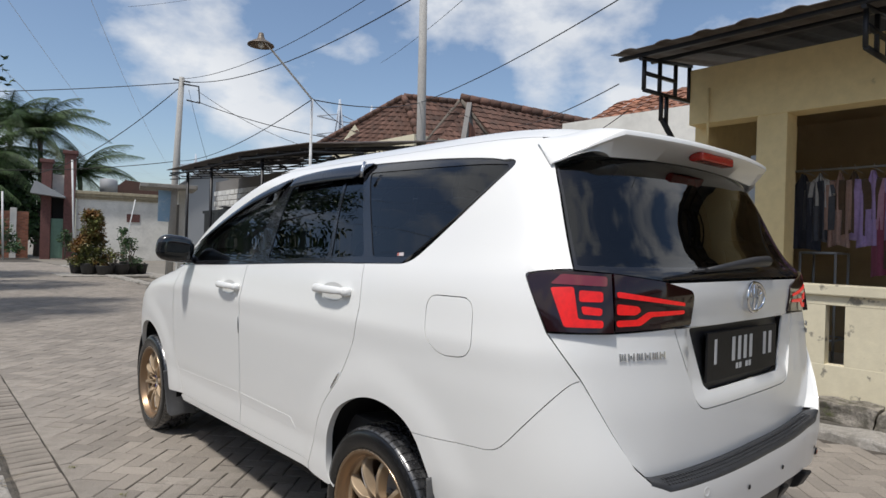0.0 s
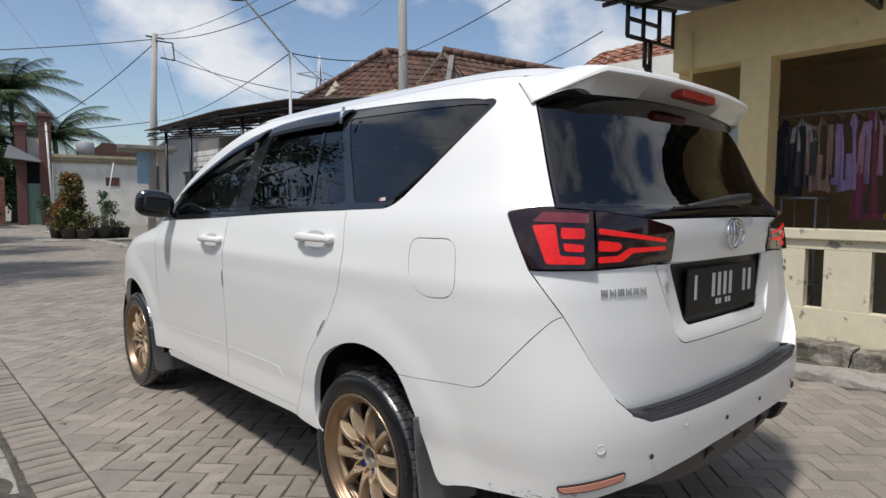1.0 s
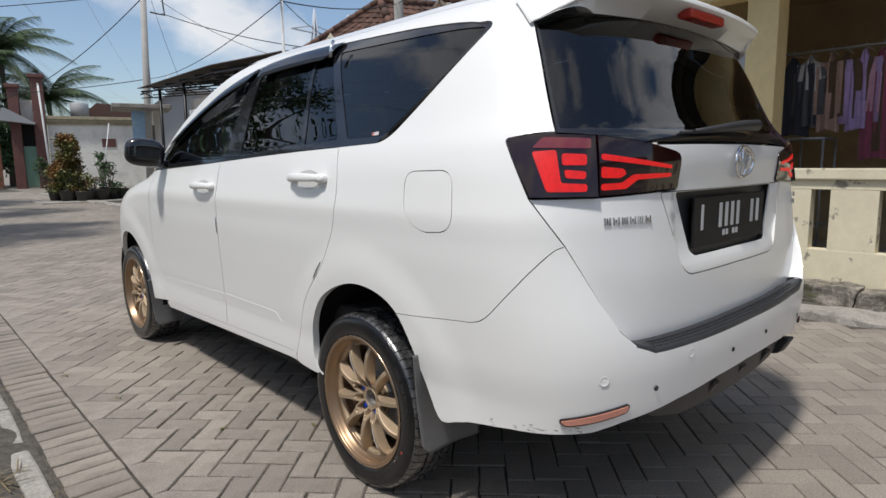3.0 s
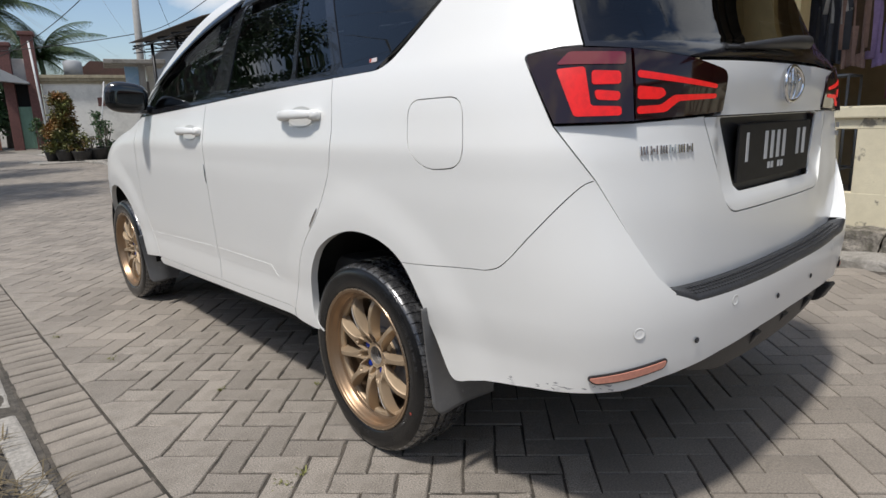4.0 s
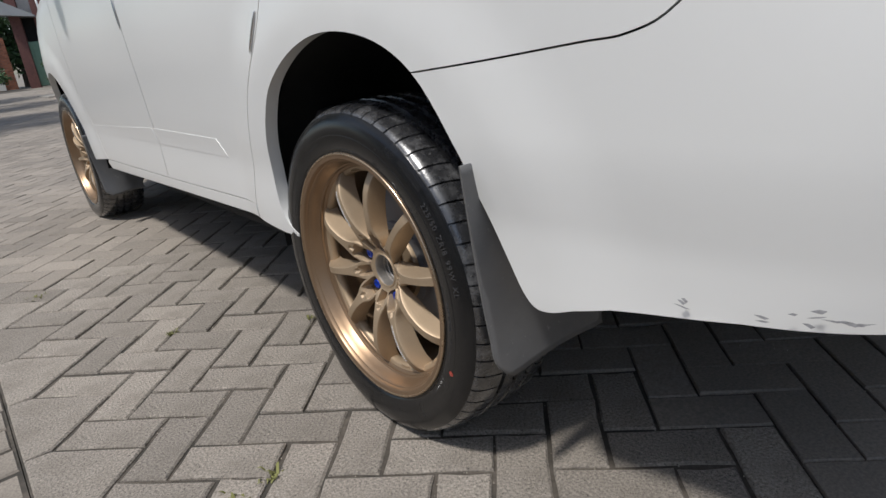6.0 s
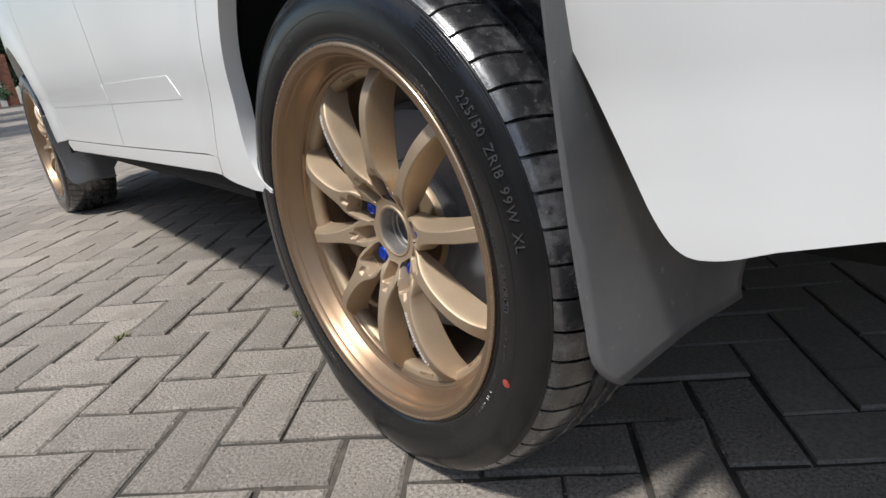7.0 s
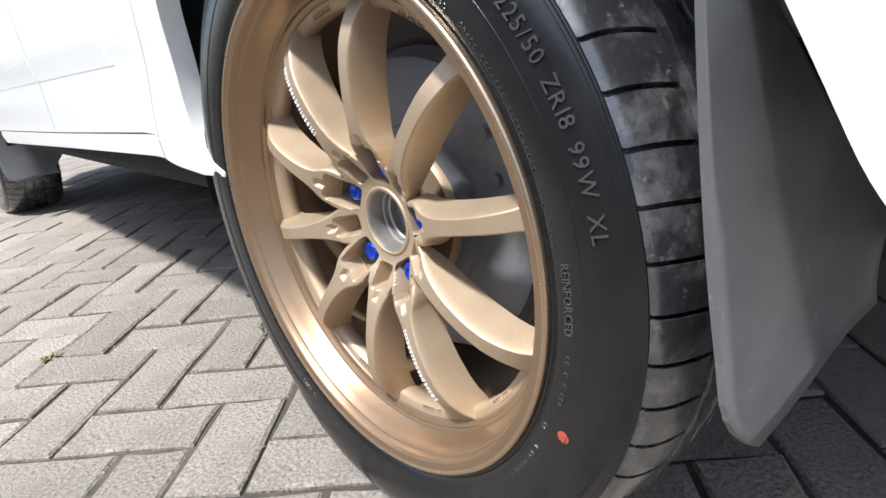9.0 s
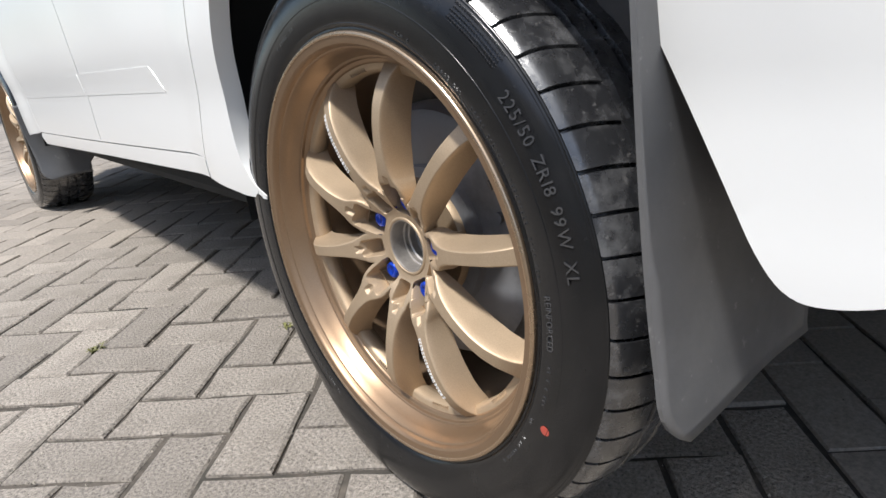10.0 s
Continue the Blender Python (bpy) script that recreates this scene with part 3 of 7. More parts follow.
# roof: the closed crown above the body sides
bm = bmesh.new()
ps = np.concatenate([np.linspace(P_MID, Y0, 40), np.linspace(Y0, Y1, 40)[1:], np.linspace(Y1, P_NOSE, 30)[1:]])
rings = []
for z in (1.70, 1.712, 1.724, 1.736, 1.748, 1.758, 1.766, 1.774, 1.782, 1.788, 1.792):
    q = skin(ps, np.full(len(ps), z))
    ring = [bm.verts.new(v) for v in q]
    ring += [bm.verts.new((-v[0], v[1], v[2])) for v in q[::-1][1:-1]]
    rings.append(ring)
for a, b in zip(rings, rings[1:]):
    for k in range(len(a)):
        f = bm.faces.new((a[k], a[(k + 1) % len(a)], b[(k + 1) % len(a)], b[k]))
        f.smooth = True
bm.faces.new(rings[-1])
bmesh.ops.recalc_face_normals(bm, faces=bm.faces[:])
part("roof", bm, "paint", car, smooth=True)
# bonnet, nose and windscreen
both("bonnet", [(2.35, 1.155), (2.6, 1.09), (2.9, 1.022), (3.1, .975), (3.5, .96), (P_NOSE, .95), (P_NOSE, 1.15), (3.3, 1.16), (2.8, 1.165)], "paint", car, gap=0.0)
both("front_bumper", [(3.12, .88), (3.4, .95), (P_NOSE, .95), (P_NOSE, .25), (3.3, .27), (gp(3.16, .345) + .003, .345), (gp(3.16, .5) + .003, .5), (3.02, .72)], "paint", car)
both("headlamp", rounded([(2.98, .985, .02), (3.40, .985), (3.46, .86), (3.13, .87)]), "black_gloss", car, lift=0.006, label="dark headlamp unit")
bm = bmesh.new()
rows = []
for p, z in ((1.42, 1.70), (1.62, 1.645), (1.86, 1.545), (2.06, 1.43), (2.22, 1.31), (2.31, 1.20), (2.33, 1.17)):
    q = skin(np.array([p]), np.array([z]))[0]
    rows.append([bm.verts.new((q[0] * u, q[1] - .012 + .10 * (1 - u * u), z + .012 * (1 - u * u))) for u in np.linspace(1, -1, 17)])
for a, b in zip(rows, rows[1:]):
    for k in range(16):
        bm.faces.new((a[k], a[k + 1], b[k + 1], b[k])).smooth = True
bmesh.ops.recalc_face_normals(bm, faces=bm.faces[:])
part("windscreen", bm, "glass", car, "tinted windscreen", True)

# tail: bumper, tailgate, glass
bump_half = [(P_MID, .664), (-1.45, .664), (-1.2, .664), (-1.09, .664), (-1.03, .690)] + gate_edge[::-1][1:-1] + bump_seam[::-1][1:-1] + \
    [q for q in arch_r if q[0] <= -.222] + [(-.526, .411), (-.674, .432), (-.80, .440), (-.905, .447), (-1.0, .470), (-1.2, .500), (-1.4, .518), (P_MID, .52)]
panel("rear_bumper", across(bump_half), "paint", car, fold=0.028, gap=0.0012, rise=lambda p, z: -.009 * np.clip((.612 - z) / .18, 0, 1))
gate_half = [(P_MID, 1.243), (-1.3, 1.241), (-1.09, 1.238)] + [(-1.213, 1.212), (-1.221, 1.108), (-.918, 1.095)] + gate_edge + [(-1.09, .682), (-1.3, .682), (P_MID, .682)]
recess = rounded([(-1.146, 1.102, .012), (-1.262, .850, .05), (2 * P_MID + 1.262, .850, .05), (2 * P_MID + 1.146, 1.102, .012)])
plate_hole = rounded([(-1.232, 1.097, .012), (-1.318, .902, .03), (2 * P_MID + 1.318, .902, .03), (2 * P_MID + 1.232, 1.097, .012)])
panel("tailgate", across(gate_half), "paint", car, kind="gate", holes=[recess], fold=0.02)
panel("plate_surround", recess, "paint", car, kind="gate", holes=[plate_hole], gap=0.0015, fold=0.006,
      rise=lambda p, z: -0.022 * np.clip(1 - np.abs(p - P_MID) / .40, 0, 1) ** .3 * np.clip((z - .872) / .05, 0, 1))
panel("plate_holder", plate_hole, "black_satin", car, kind="gate", lift=-0.034, gap=-0.004, fold=0, label="black plate holder")
glass_half = [(P_MID, 1.655), (-1.2, 1.652), (-.85, 1.625), (-.735, 1.598), (-.760, 1.495), (-.783, 1.375), (-.802, 1.270), (-.92, 1.262), (-1.09, 1.243), (-1.3, 1.246), (P_MID, 1.248)]
pane = [(P_MID, 1.64), (-1.2, 1.636), (-.86, 1.614), (-.750, 1.590), (-.775, 1.495), (-.798, 1.375), (-.815, 1.285), (-1.0, 1.285), (-1.3, 1.287), (P_MID, 1.29)]
panel("rear_window_trim", across(glass_half), "black_gloss", car, kind="gate", holes=[across(pane)], lift=-0.002)
panel("rear_window", across(pane), "glass", car, kind="gate", lift=-0.004, gap=-0.002, fold=0)

# jambs closing the step between body corner and tailgate
for s in (1, -1):
    bm = bmesh.new()
    za = np.linspace(1.092, .700, 24)
    pa = np.interp(za, [q[1] for q in gate_edge[::-1]], [q[0] for q in gate_edge[::-1]]) + .004
    A, B = skin(pa, za) - normal_of(pa, za) * .004, skin(pa - .012, za, "gate") - normal_of(pa, za, "gate") * .03
    va = [bm.verts.new((v[0] * s, v[1], v[2])) for v in A]
    vb = [bm.verts.new((v[0] * s, v[1], v[2])) for v in B]
    for k in range(23):
        bm.faces.new((va[k], va[k + 1], vb[k + 1], vb[k])).smooth = True
    part("gate_jamb", bm, "paint", car)

# lamps
lamp_out = rounded([(-.657, 1.252, .02), (-.741, 1.268, .05), (-.911, 1.262), (-.916, 1.097), (-.730, 1.096)])
lamp_in = rounded([(-.915, 1.262), (-1.09, 1.243, .03), (-1.214, 1.217, .02), (-1.226, 1.20, .01), (-1.220, 1.111, .01), (-.920, 1.097)])
for flip in (False, True):
    outer = panel("tail_lamp", lamp_out, "lamp", car, lift=0.005, fold=0.02, mirror=flip, label="smoked red tail lamp on the body corner")
    inner = panel("tail_lamp_inner", lamp_in, "lamp", car, kind="gate", lift=0.006, fold=0.02, mirror=flip, label="smoked red tail lamp on the tailgate")
    bars = [("light_bar", [(-.735, 1.218), (-.80, 1.222), (-.812, 1.135), (-.882, 1.132), (-.882, 1.112), (-.775, 1.112)], outer, "body", "lamp_red"),
            ("light_bar", [(-.815, 1.213), (-.882, 1.210), (-.882, 1.182), (-.815, 1.182)], outer, "body", "lamp_red"),
            ("reflector", [(-.765, 1.256), (-.895, 1.252), (-.895, 1.225), (-.735, 1.228)], outer, "body", "lamp_pink"),
            ("light_segment", [(-.820, 1.170), (-.880, 1.165), (-.878, 1.145), (-.825, 1.148)], outer, "body", "lamp_red"),
            ("light_bar", [(-.925, 1.212), (-1.18, 1.180), (-1.18, 1.170), (-.925, 1.196)], inner, "gate", "lamp_red"),
            ("light_bar", [(-.925, 1.132), (-.99, 1.134), (-1.03, 1.156), (-1.18, 1.158), (-1.18, 1.147), (-1.045, 1.142), (-1.005, 1.117), (-.925, 1.114)], inner, "gate", "lamp_red"),
            ("light_segment", [(-.925, 1.178), (-.995, 1.172), (-1.005, 1.158), (-.985, 1.147), (-.925, 1.148)], inner, "gate", "lamp_red")]
    for nm, lo, up, kd, mt in bars:
        panel(nm, rounded([(*q, .008) for q in lo]), mt, up, kind=kd, lift=0.0075, gap=0.0, fold=0.003, cell=0.02, mirror=flip)

# side windows
trim_holes = [
    rounded([(1.145, 1.236, .02), (2.02, 1.200, .02), (1.90, 1.355, .1), (1.70, 1.455, .1), (1.35, 1.575, .1), (1.195, 1.60, .03)]),
    rounded([(.425, 1.270, .02), (.965, 1.245, .02), (1.095, 1.605, .03), (.53, 1.62, .02)]),
    rounded([(.165, 1.283, .015), (.395, 1.272, .01), (.50, 1.62, .02), (.375, 1.622, .02)]),
    rounded([(-.125, 1.287, .05), (.10, 1.283, .02), (.325, 1.625, .02), (-.41, 1.606, .03), (-.545, 1.598, .03)])]
for flip in (False, True):
    panel("window_trim", dlo, "black_gloss", car, holes=trim_holes, lift=-0.003, fold=0.01, mirror=flip, label="black window surround")
    for hole in trim_holes:
        panel("side_window", hole, "glass", car, lift=-0.006, gap=-0.003, fold=0, mirror=flip, label="dark tinted window")


# ---- wheels ----
HUB_Y, HUB_Z, LIP_X = 0.038, 0.320, 0.863
SIDE = curve_of([(.236, .010), (.243, .0045), (.2485, .0025), (.2505, .0030), (.2535, .0005), (.262, -.0012), (.274, -.0024), (.286, -.0026), (.296, -.0016), (.304, .0006), (.311, .0040), (.3165, .0080)])


def side_x(r):
    """How far the tyre's side wall lies behind the rim's lip at the radius r."""
    return float(SIDE(r))


def wheel_mesh_tyre():
    """The tyre about the x axis, outer side towards -x: grooved shoulder blocks, ribs between round grooves, flattened where it stands."""
    prof = [(side_x(r), r, 0) for r in (.236, .243, .2485, .2505, .2535, .258, .264, .270, .278, .286, .292, .298, .304, .308, .312, .3150, .3165)]
    prof += [(.0090, .3170, 0), (.0100, .3188, 1), (.0150, .3228, 1), (.022, .3262, 1), (.031, .3288, 1), (.042, .3308, 1), (.054, .3320, 1), (.0625, .3325, 1),
             (.0640, .3255, 0), (.0715, .3255, 0), (.073, .3330, 2), (.084, .3335, 2), (.095, .3338, 2), (.0965, .3265, 0), (.104, .3265, 0), (.1055, .3338, 2), (.118, .3338, 2),
             (.130, .3335, 2), (.1315, .3265, 0), (.139, .3260, 0), (.1405, .3330, 2), (.150, .3325, 1), (.162, .332, 1), (.176, .330, 1),
             (.190, .326, 1), (.200, .320, 1), (.206, .312, 0), (.211, .300, 0), (.212, .285, 0), (.207, .266, 0), (.200, .250, 0), (.190, .236, 0)]
    blocks, cut = 60, (0.0, 0.05, 0.085, 0.30, 0.55, 0.80, 0.975)
    per = len(cut)
    n = blocks * per
    V, F = [], []
    for a, r, kind in prof:
        for k in range(n):
            phase, rr = k % per, r
            if kind == 1 and phase < 2:
                rr -= .0058
            if kind == 2 and phase in (3, 4):
                rr -= .0010
            skew = (a * 3.0 + (a * 16) ** 2 * .12) if kind else 0
            t = 2 * math.pi * (k // per + cut[phase] + skew) / blocks
            x, y, z = a, rr * math.cos(t), rr * math.sin(t)
            under = -HUB_Z - z                                  # pressed flat on the ground, the side wall bulging a little
            if under > 0:
                z = -HUB_Z + .0004
            if z < -.22:
                w = smooth_step(-z, .22, .30) * smooth_step(.325 - rr, -.01, .02)
                x += (-.006 if a < .1 else .006) * float(w)
            V.append((x, y, z))
    for j in range(len(prof) - 1):
        for k in range(n):
            F.append((j * n + k, (j + 1) * n + k, (j + 1) * n + (k + 1) % n, j * n + (k + 1) % n))
    me = bpy.data.meshes.new("tyre")
    me.from_pydata(V, [], F)
    me.materials.append(M["rubber"])
    me.materials.append(M["tread"])
    first = next(j for j, q in enumerate(prof) if q[2])
    for f in me.polygons:
        if f.index // n >= first - 1:
            f.material_index = 1
    me.shade_smooth()
    me.set_sharp_from_angle(angle=radians(38))
    return me


def smooth_step(v, lo, hi):
    t = np.clip((v - lo) / (hi - lo), 0, 1)
    return t * t * (3 - 2 * t)


SPOKE_0 = 26.0
# by radius: depth of the face behind the lip, half width of the face, depth of the flank below the face
FACE = curve_of([(.030, .0535), (.036, .0520), (.042, .0508), (.050, .0470), (.060, .0405), (.070, .0350), (.080, .0302), (.095, .0245), (.112, .0205), (.130, .0180),
                 (.150, .0172), (.170, .0190), (.188, .0245), (.202, .0325), (.2135, .0420)])
HALF = {True: curve_of([(.030, .0300), (.058, .0210), (.064, .0204), (.071, .0205), (.079, .0197), (.086, .0170), (.094, .0126), (.107, .0092), (.125, .0076), (.150, .0070), (.180, .0076), (.200, .0088), (.2135, .0120)]),
        False: curve_of([(.030, .0300), (.058, .0198), (.063, .0190), (.068, .0176), (.076, .0146), (.085, .0116), (.097, .0094), (.115, .0077), (.150, .0070), (.180, .0076), (.200, .0088), (.2135, .0120)])}
FLANK = curve_of([(.030, .0), (.058, .0), (.064, .005), (.070, .011), (.080, .0200), (.100, .0300), (.125, .0345), (.160, .0360), (.190, .0340), (.2135, .0280)])
SLANT = curve_of([(.030, .001), (.070, .003), (.090, .0050), (.120, .0064), (.160, .0070), (.195, .0064), (.2135, .0040)])


def spoke_mesh(pocket):
    """One spoke with its tenth of the hub, along +y: a narrow face arching out between hub and rim, deep flanks, and at the root either
    a long nut pocket or a small scoop, each with a notch at its outer end."""
    rs = np.concatenate([np.linspace(.0335, .100, 100), np.linspace(.100, .2135, 46)[1:]])
    cols = 49
    V, F = [], []
    for r in rs:
        lim = r * math.tan(math.radians(18))
        h = min(float(HALF[pocket](r)), lim)
        fl = float(FLANK(r)) * (1 if h < lim else 0)
        row = []
        for u in np.linspace(-1, 1, cols):
            o = h * u
            d = float(FACE(math.hypot(r, o) if r < .07 else r))
            if pocket:
                hole, notch, floor = (.0625, .0195, .0155, .0050), (.0860, .0075, .0052, .0030), .0790
            else:
                hole, notch, floor = (.0600, .0140, .0108, .0040), (.0770, .0070, .0048, .0025), .0600
            for (rc, lr, lo, rd), bed in ((hole, floor), (notch, d + .0042)):
                qx, qy = abs(r - rc) - lr + rd, abs(o) - lo + rd
                sd = math.hypot(max(qx, 0), max(qy, 0)) + min(max(qx, qy), 0) - rd
                d += float(np.clip((-sd + .0004) / .0042, 0, 1)) * max(0, bed - d)
            edge = max(0, abs(u) - .86) / .14
            d += .0007 * edge * edge if fl else 0
            row.append((d, r, o))
        left, right = [], []
        for k, f in enumerate((.06, .25, .5, .75, 1.0)):
            w = .0005 + f * float(SLANT(r))
            d = float(FACE(r)) + .0007 + fl * f
            left.append((d if fl else row[0][0], r, -min(h + w, lim)))
            right.append((d if fl else row[-1][0], r, min(h + w, lim)))
        V += left[::-1] + row + right
    w = cols + 10
    for j in range(len(rs) - 1):
        for k in range(w - 1):
            F.append((j * w + k, j * w + k + 1, (j + 1) * w + k + 1, (j + 1) * w + k))
    # back of the spoke, closing it behind
    start = next(j for j, r in enumerate(rs) if r > .072)
    for j in range(start, len(rs) - 1):
        F.append(((j + 1) * w, (j + 1) * w + w - 1, j * w + w - 1, j * w))
    me = bpy.data.meshes.new("spoke")
    me.from_pydata(V, [], F)
    me.materials.append(M["bronze"])
    me.shade_smooth()
    me.set_sharp_from_angle(angle=radians(48))
    return me


def build_wheel(tyre_mesh):
    w = new("wheel")
    w.parent = car
    tyre = new("tyre", tyre_mesh)
    tyre.parent = w
    bm = bmesh.new()
    lathe(bm, [(.012, .2400), (.0060, .2462), (.0035, .2476), (.0010, .2476), (-.0012, .2468), (-.0020, .2452), (-.0020, .2440), (-.0012, .2430)], steps=180)
    bmesh.ops.recalc_face_normals(bm, faces=bm.faces[:])
    part("rim_lip", bm, "bronze_lip", w, "polished bronze rim edge", True)
    bm = bmesh.new()
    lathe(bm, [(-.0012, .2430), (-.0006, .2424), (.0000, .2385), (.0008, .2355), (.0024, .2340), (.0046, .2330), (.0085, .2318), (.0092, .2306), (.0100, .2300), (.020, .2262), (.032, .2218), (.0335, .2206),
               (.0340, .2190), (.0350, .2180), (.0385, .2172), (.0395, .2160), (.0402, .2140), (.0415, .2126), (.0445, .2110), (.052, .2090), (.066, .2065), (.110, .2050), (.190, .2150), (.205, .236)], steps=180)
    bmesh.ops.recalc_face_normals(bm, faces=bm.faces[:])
    part("rim_barrel", bm, "bronze_band", w, "satin bronze rim barrel, shade in its colour", True).data.set_sharp_from_angle(angle=radians(24))
    meshes = (spoke_mesh(True), spoke_mesh(False))
    for k in range(10):
        sp = new("spoke", meshes[k % 2])
        sp.parent = w
        sp.matrix_basis = Matrix.Rotation(radians(SPOKE_0 + 36 * k), 4, "X")
        if k in (1, 6):                              # silver decal along the edge of the face
            bm = bmesh.new()
            rd = random.Random(4)
            r = .106
            while r < .178:
                ln = rd.uniform(.0030, .0052)
                d = float(FACE(r + ln / 2))
                s = -1 if k == 1 else 1
                for o0, o1 in ((.0064, .0072), (.0030, .0038)) if rd.random() < .5 else ((.0030, .0072),):
                    add_box(bm, d - .0006, d + .001, r, r + ln * .74, min(s * o0, s * o1), max(s * o0, s * o1))
                add_box(bm, d - .0006, d + .001, r, r + .0009, min(s * .0030, s * .0072), max(s * .0030, s * .0072))
                r += ln
            part("decal", bm, "decal", sp, "silver lettered decal strip")
    # tie ring behind the spokes' feet, with cast marks
    bm = bmesh.new()
    lathe(bm, [(.0425, .2128), (.0440, .2068), (.0465, .2028), (.058, .2015), (.066, .2040), (.067, .2075)], steps=120)
    bmesh.ops.recalc_face_normals(bm, faces=bm.faces[:])
    part("rim_ring", bm, "bronze", w, smooth=True)
    for a0, n in ((255, 8), (288, 8), (220, 8), (112, 8), (75, 8)):
        bm = bmesh.new()
        rd = random.Random(a0)
        for k in range(n):
            m = Matrix.Rotation(radians(a0 + k * 1.15), 4, "X")
            add_box(bm, .0432, .0470, .2040, .2094, -.0014, -.0008, 0, m)
            if rd.random() < .7:
                add_box(bm, .0432, .0470, .2040, .2050, -.0014, .0010, 0, m)
            if rd.random() < .7:
                add_box(bm, .0432, .0470, .2084, .2094, -.0014, .0010, 0, m)
        part("cast_mark", bm, "bronze", w)
    # solid middle of the hub behind the spokes' roots
    bm = bmesh.new()
    lathe(bm, [(.0560, .0310), (.0795, .0300), (.0795, .0690), (.0860, .0735), (.0940, .0740)], steps=72)
    bmesh.ops.recalc_face_normals(bm, faces=bm.faces[:])
    lathe(bm, [(.0545, .0372), (.0514, .0361), (.0506, .0350), (.0506, .0334), (.0515, .0324), (.0540, .0320)], steps=72)
    bmesh.ops.recalc_face_normals(bm, faces=bm.faces[:])
    part("hub", bm, "bronze", w, smooth=True).data.set_sharp_from_angle(angle=radians(35))
    bm = bmesh.new()
    lathe(bm, [(.0518, .0326), (.0514, .0322), (.0516, .0314), (.0530, .0310), (.0555, .0308), (.0700, .0304), (.0710, .0284), (.0760, .0280), (.0775, .0262), (.0920, .0256)], steps=72)
    bmesh.ops.recalc_face_normals(bm, faces=bm.faces[:])
    part("centre_bore", bm, "bare", w, "bare metal centre bore", True).data.set_sharp_from_angle(angle=radians(40))
    bm = bmesh.new()
    lathe(bm, [(.0920, .0260), (.0900, .018), (.0880, .0002)], steps=40)
    # the bore's deep shade is given by this near-black end
    part("axle_end", bm, "dark_void", w, "axle end, near-black for the bore's shade", True)
    nut = None
    for k in range(5):
        a = radians(SPOKE_0 + 1.0 + 72 * k)
        if nut is None:
            bm = bmesh.new()
            lathe(bm, [(.094, .0114), (.0570, .0114), (.0534, .0107), (.0518, .0090), (.0516, .0054), (.0528, .0048), (.0530, .0002)], steps=36)
            for v in bm.verts:                       # seven flutes
                t = math.atan2(v.co.z, v.co.y)
                q = 1 - .07 * max(0, math.cos(7 * t)) * (1 if v.co.x > .052 else .4)
                v.co.y, v.co.z = v.co.y * q, v.co.z * q
            bmesh.ops.recalc_face_normals(bm, faces=bm.faces[:])
            ob = part("wheel_nut", bm, "blue", w, "blue anodised wheel nut", True)
            nut = ob.data
        else:
            ob = new("wheel_nut", nut)
            ob.parent = w
            tagged(ob, "blue anodised wheel nut")
        ob.matrix_basis = Matrix.Translation((0, .0572 * math.cos(a), .0572 * math.sin(a)))
    # valve stem
    bm = bmesh.new()
    a = radians(150)
    add_tube(bm, [(.052, .210 * math.cos(a), .210 * math.sin(a)), (.040, .203 * math.cos(a), .203 * math.sin(a)), (.032, .198 * math.cos(a), .198 * math.sin(a))], [.0062, .0060, .0052], 12)
    part("tyre_valve", bm, "black_satin", w, "black rubber tyre valve")
    bm = bmesh.new()
    lathe(bm, [(.096, .060), (.097, .110), (.098, .148), (.101, .154), (.112, .158), (.116, .163), (.122, .163), (.124, .158), (.160, .160), (.162, .02)], steps=72)
    lathe(bm, [(.086, .02), (.0865, .080), (.089, .088), (.097, .091)], steps=48)
    for k in range(3):
        a = radians(40 + 120 * k)
        lathe(bm, [(.092, .0), (.092, .006), (.099, .006)], steps=10, m=Matrix.Translation((0, .125 * math.cos(a), .125 * math.sin(a))))
    bmesh.ops.recalc_face_normals(bm, faces=bm.faces[:])
    part("brake_drum", bm, "drum", w, "dull grey brake drum", True).data.set_sharp_from_angle(angle=radians(40))
    return w


tyre_mesh = wheel_mesh_tyre()
wheel = build_wheel(tyre_mesh)
wheel.matrix_basis = pose(-LIP_X, HUB_Y, HUB_Z, 0, 0, -1.0)
for x, y, turn in ((-LIP_X, BASE, 0), (LIP_X, HUB_Y, 181), (LIP_X, BASE, 180)):
    w2 = copy_thing(wheel, pose(x, y, HUB_Z, 0, 0, turn))


# ---- the car's fittings ----
def outward(p, z, kind="body"):
    """A frame on the skin: x along the girth (rearwards), y up the skin, z outwards."""
    o = Vector(skin(np.array([p]), np.array([z]), kind)[0])
    n = Vector(normal_of(np.array([p]), np.array([z]), kind)[0])
    along = (Vector(skin(np.array([p - .01]), np.array([z]), kind)[0]) - o).normalized()
    along = (along - n * along.dot(n)).normalized()
    up = n.cross(along)
    return Matrix((( along.x, up.x, n.x, o.x), (along.y, up.y, n.y, o.y), (along.z, up.z, n.z, o.z), (0, 0, 0, 1)))


MIRROR = Matrix.Diagonal((-1, 1, 1, 1))


def sided(name, make, mat, parent, label="", smooth=False):
    """A part on the left of the car and its mirror image on the right."""
    out = []
    for flip in (False, True):
        bm = make()
        if flip:
            bmesh.ops.transform(bm, matrix=MIRROR, verts=bm.verts[:])
            bmesh.ops.reverse_faces(bm, faces=bm.faces[:])
        out.append(part(name, bm, mat, parent, label, smooth))
    return out


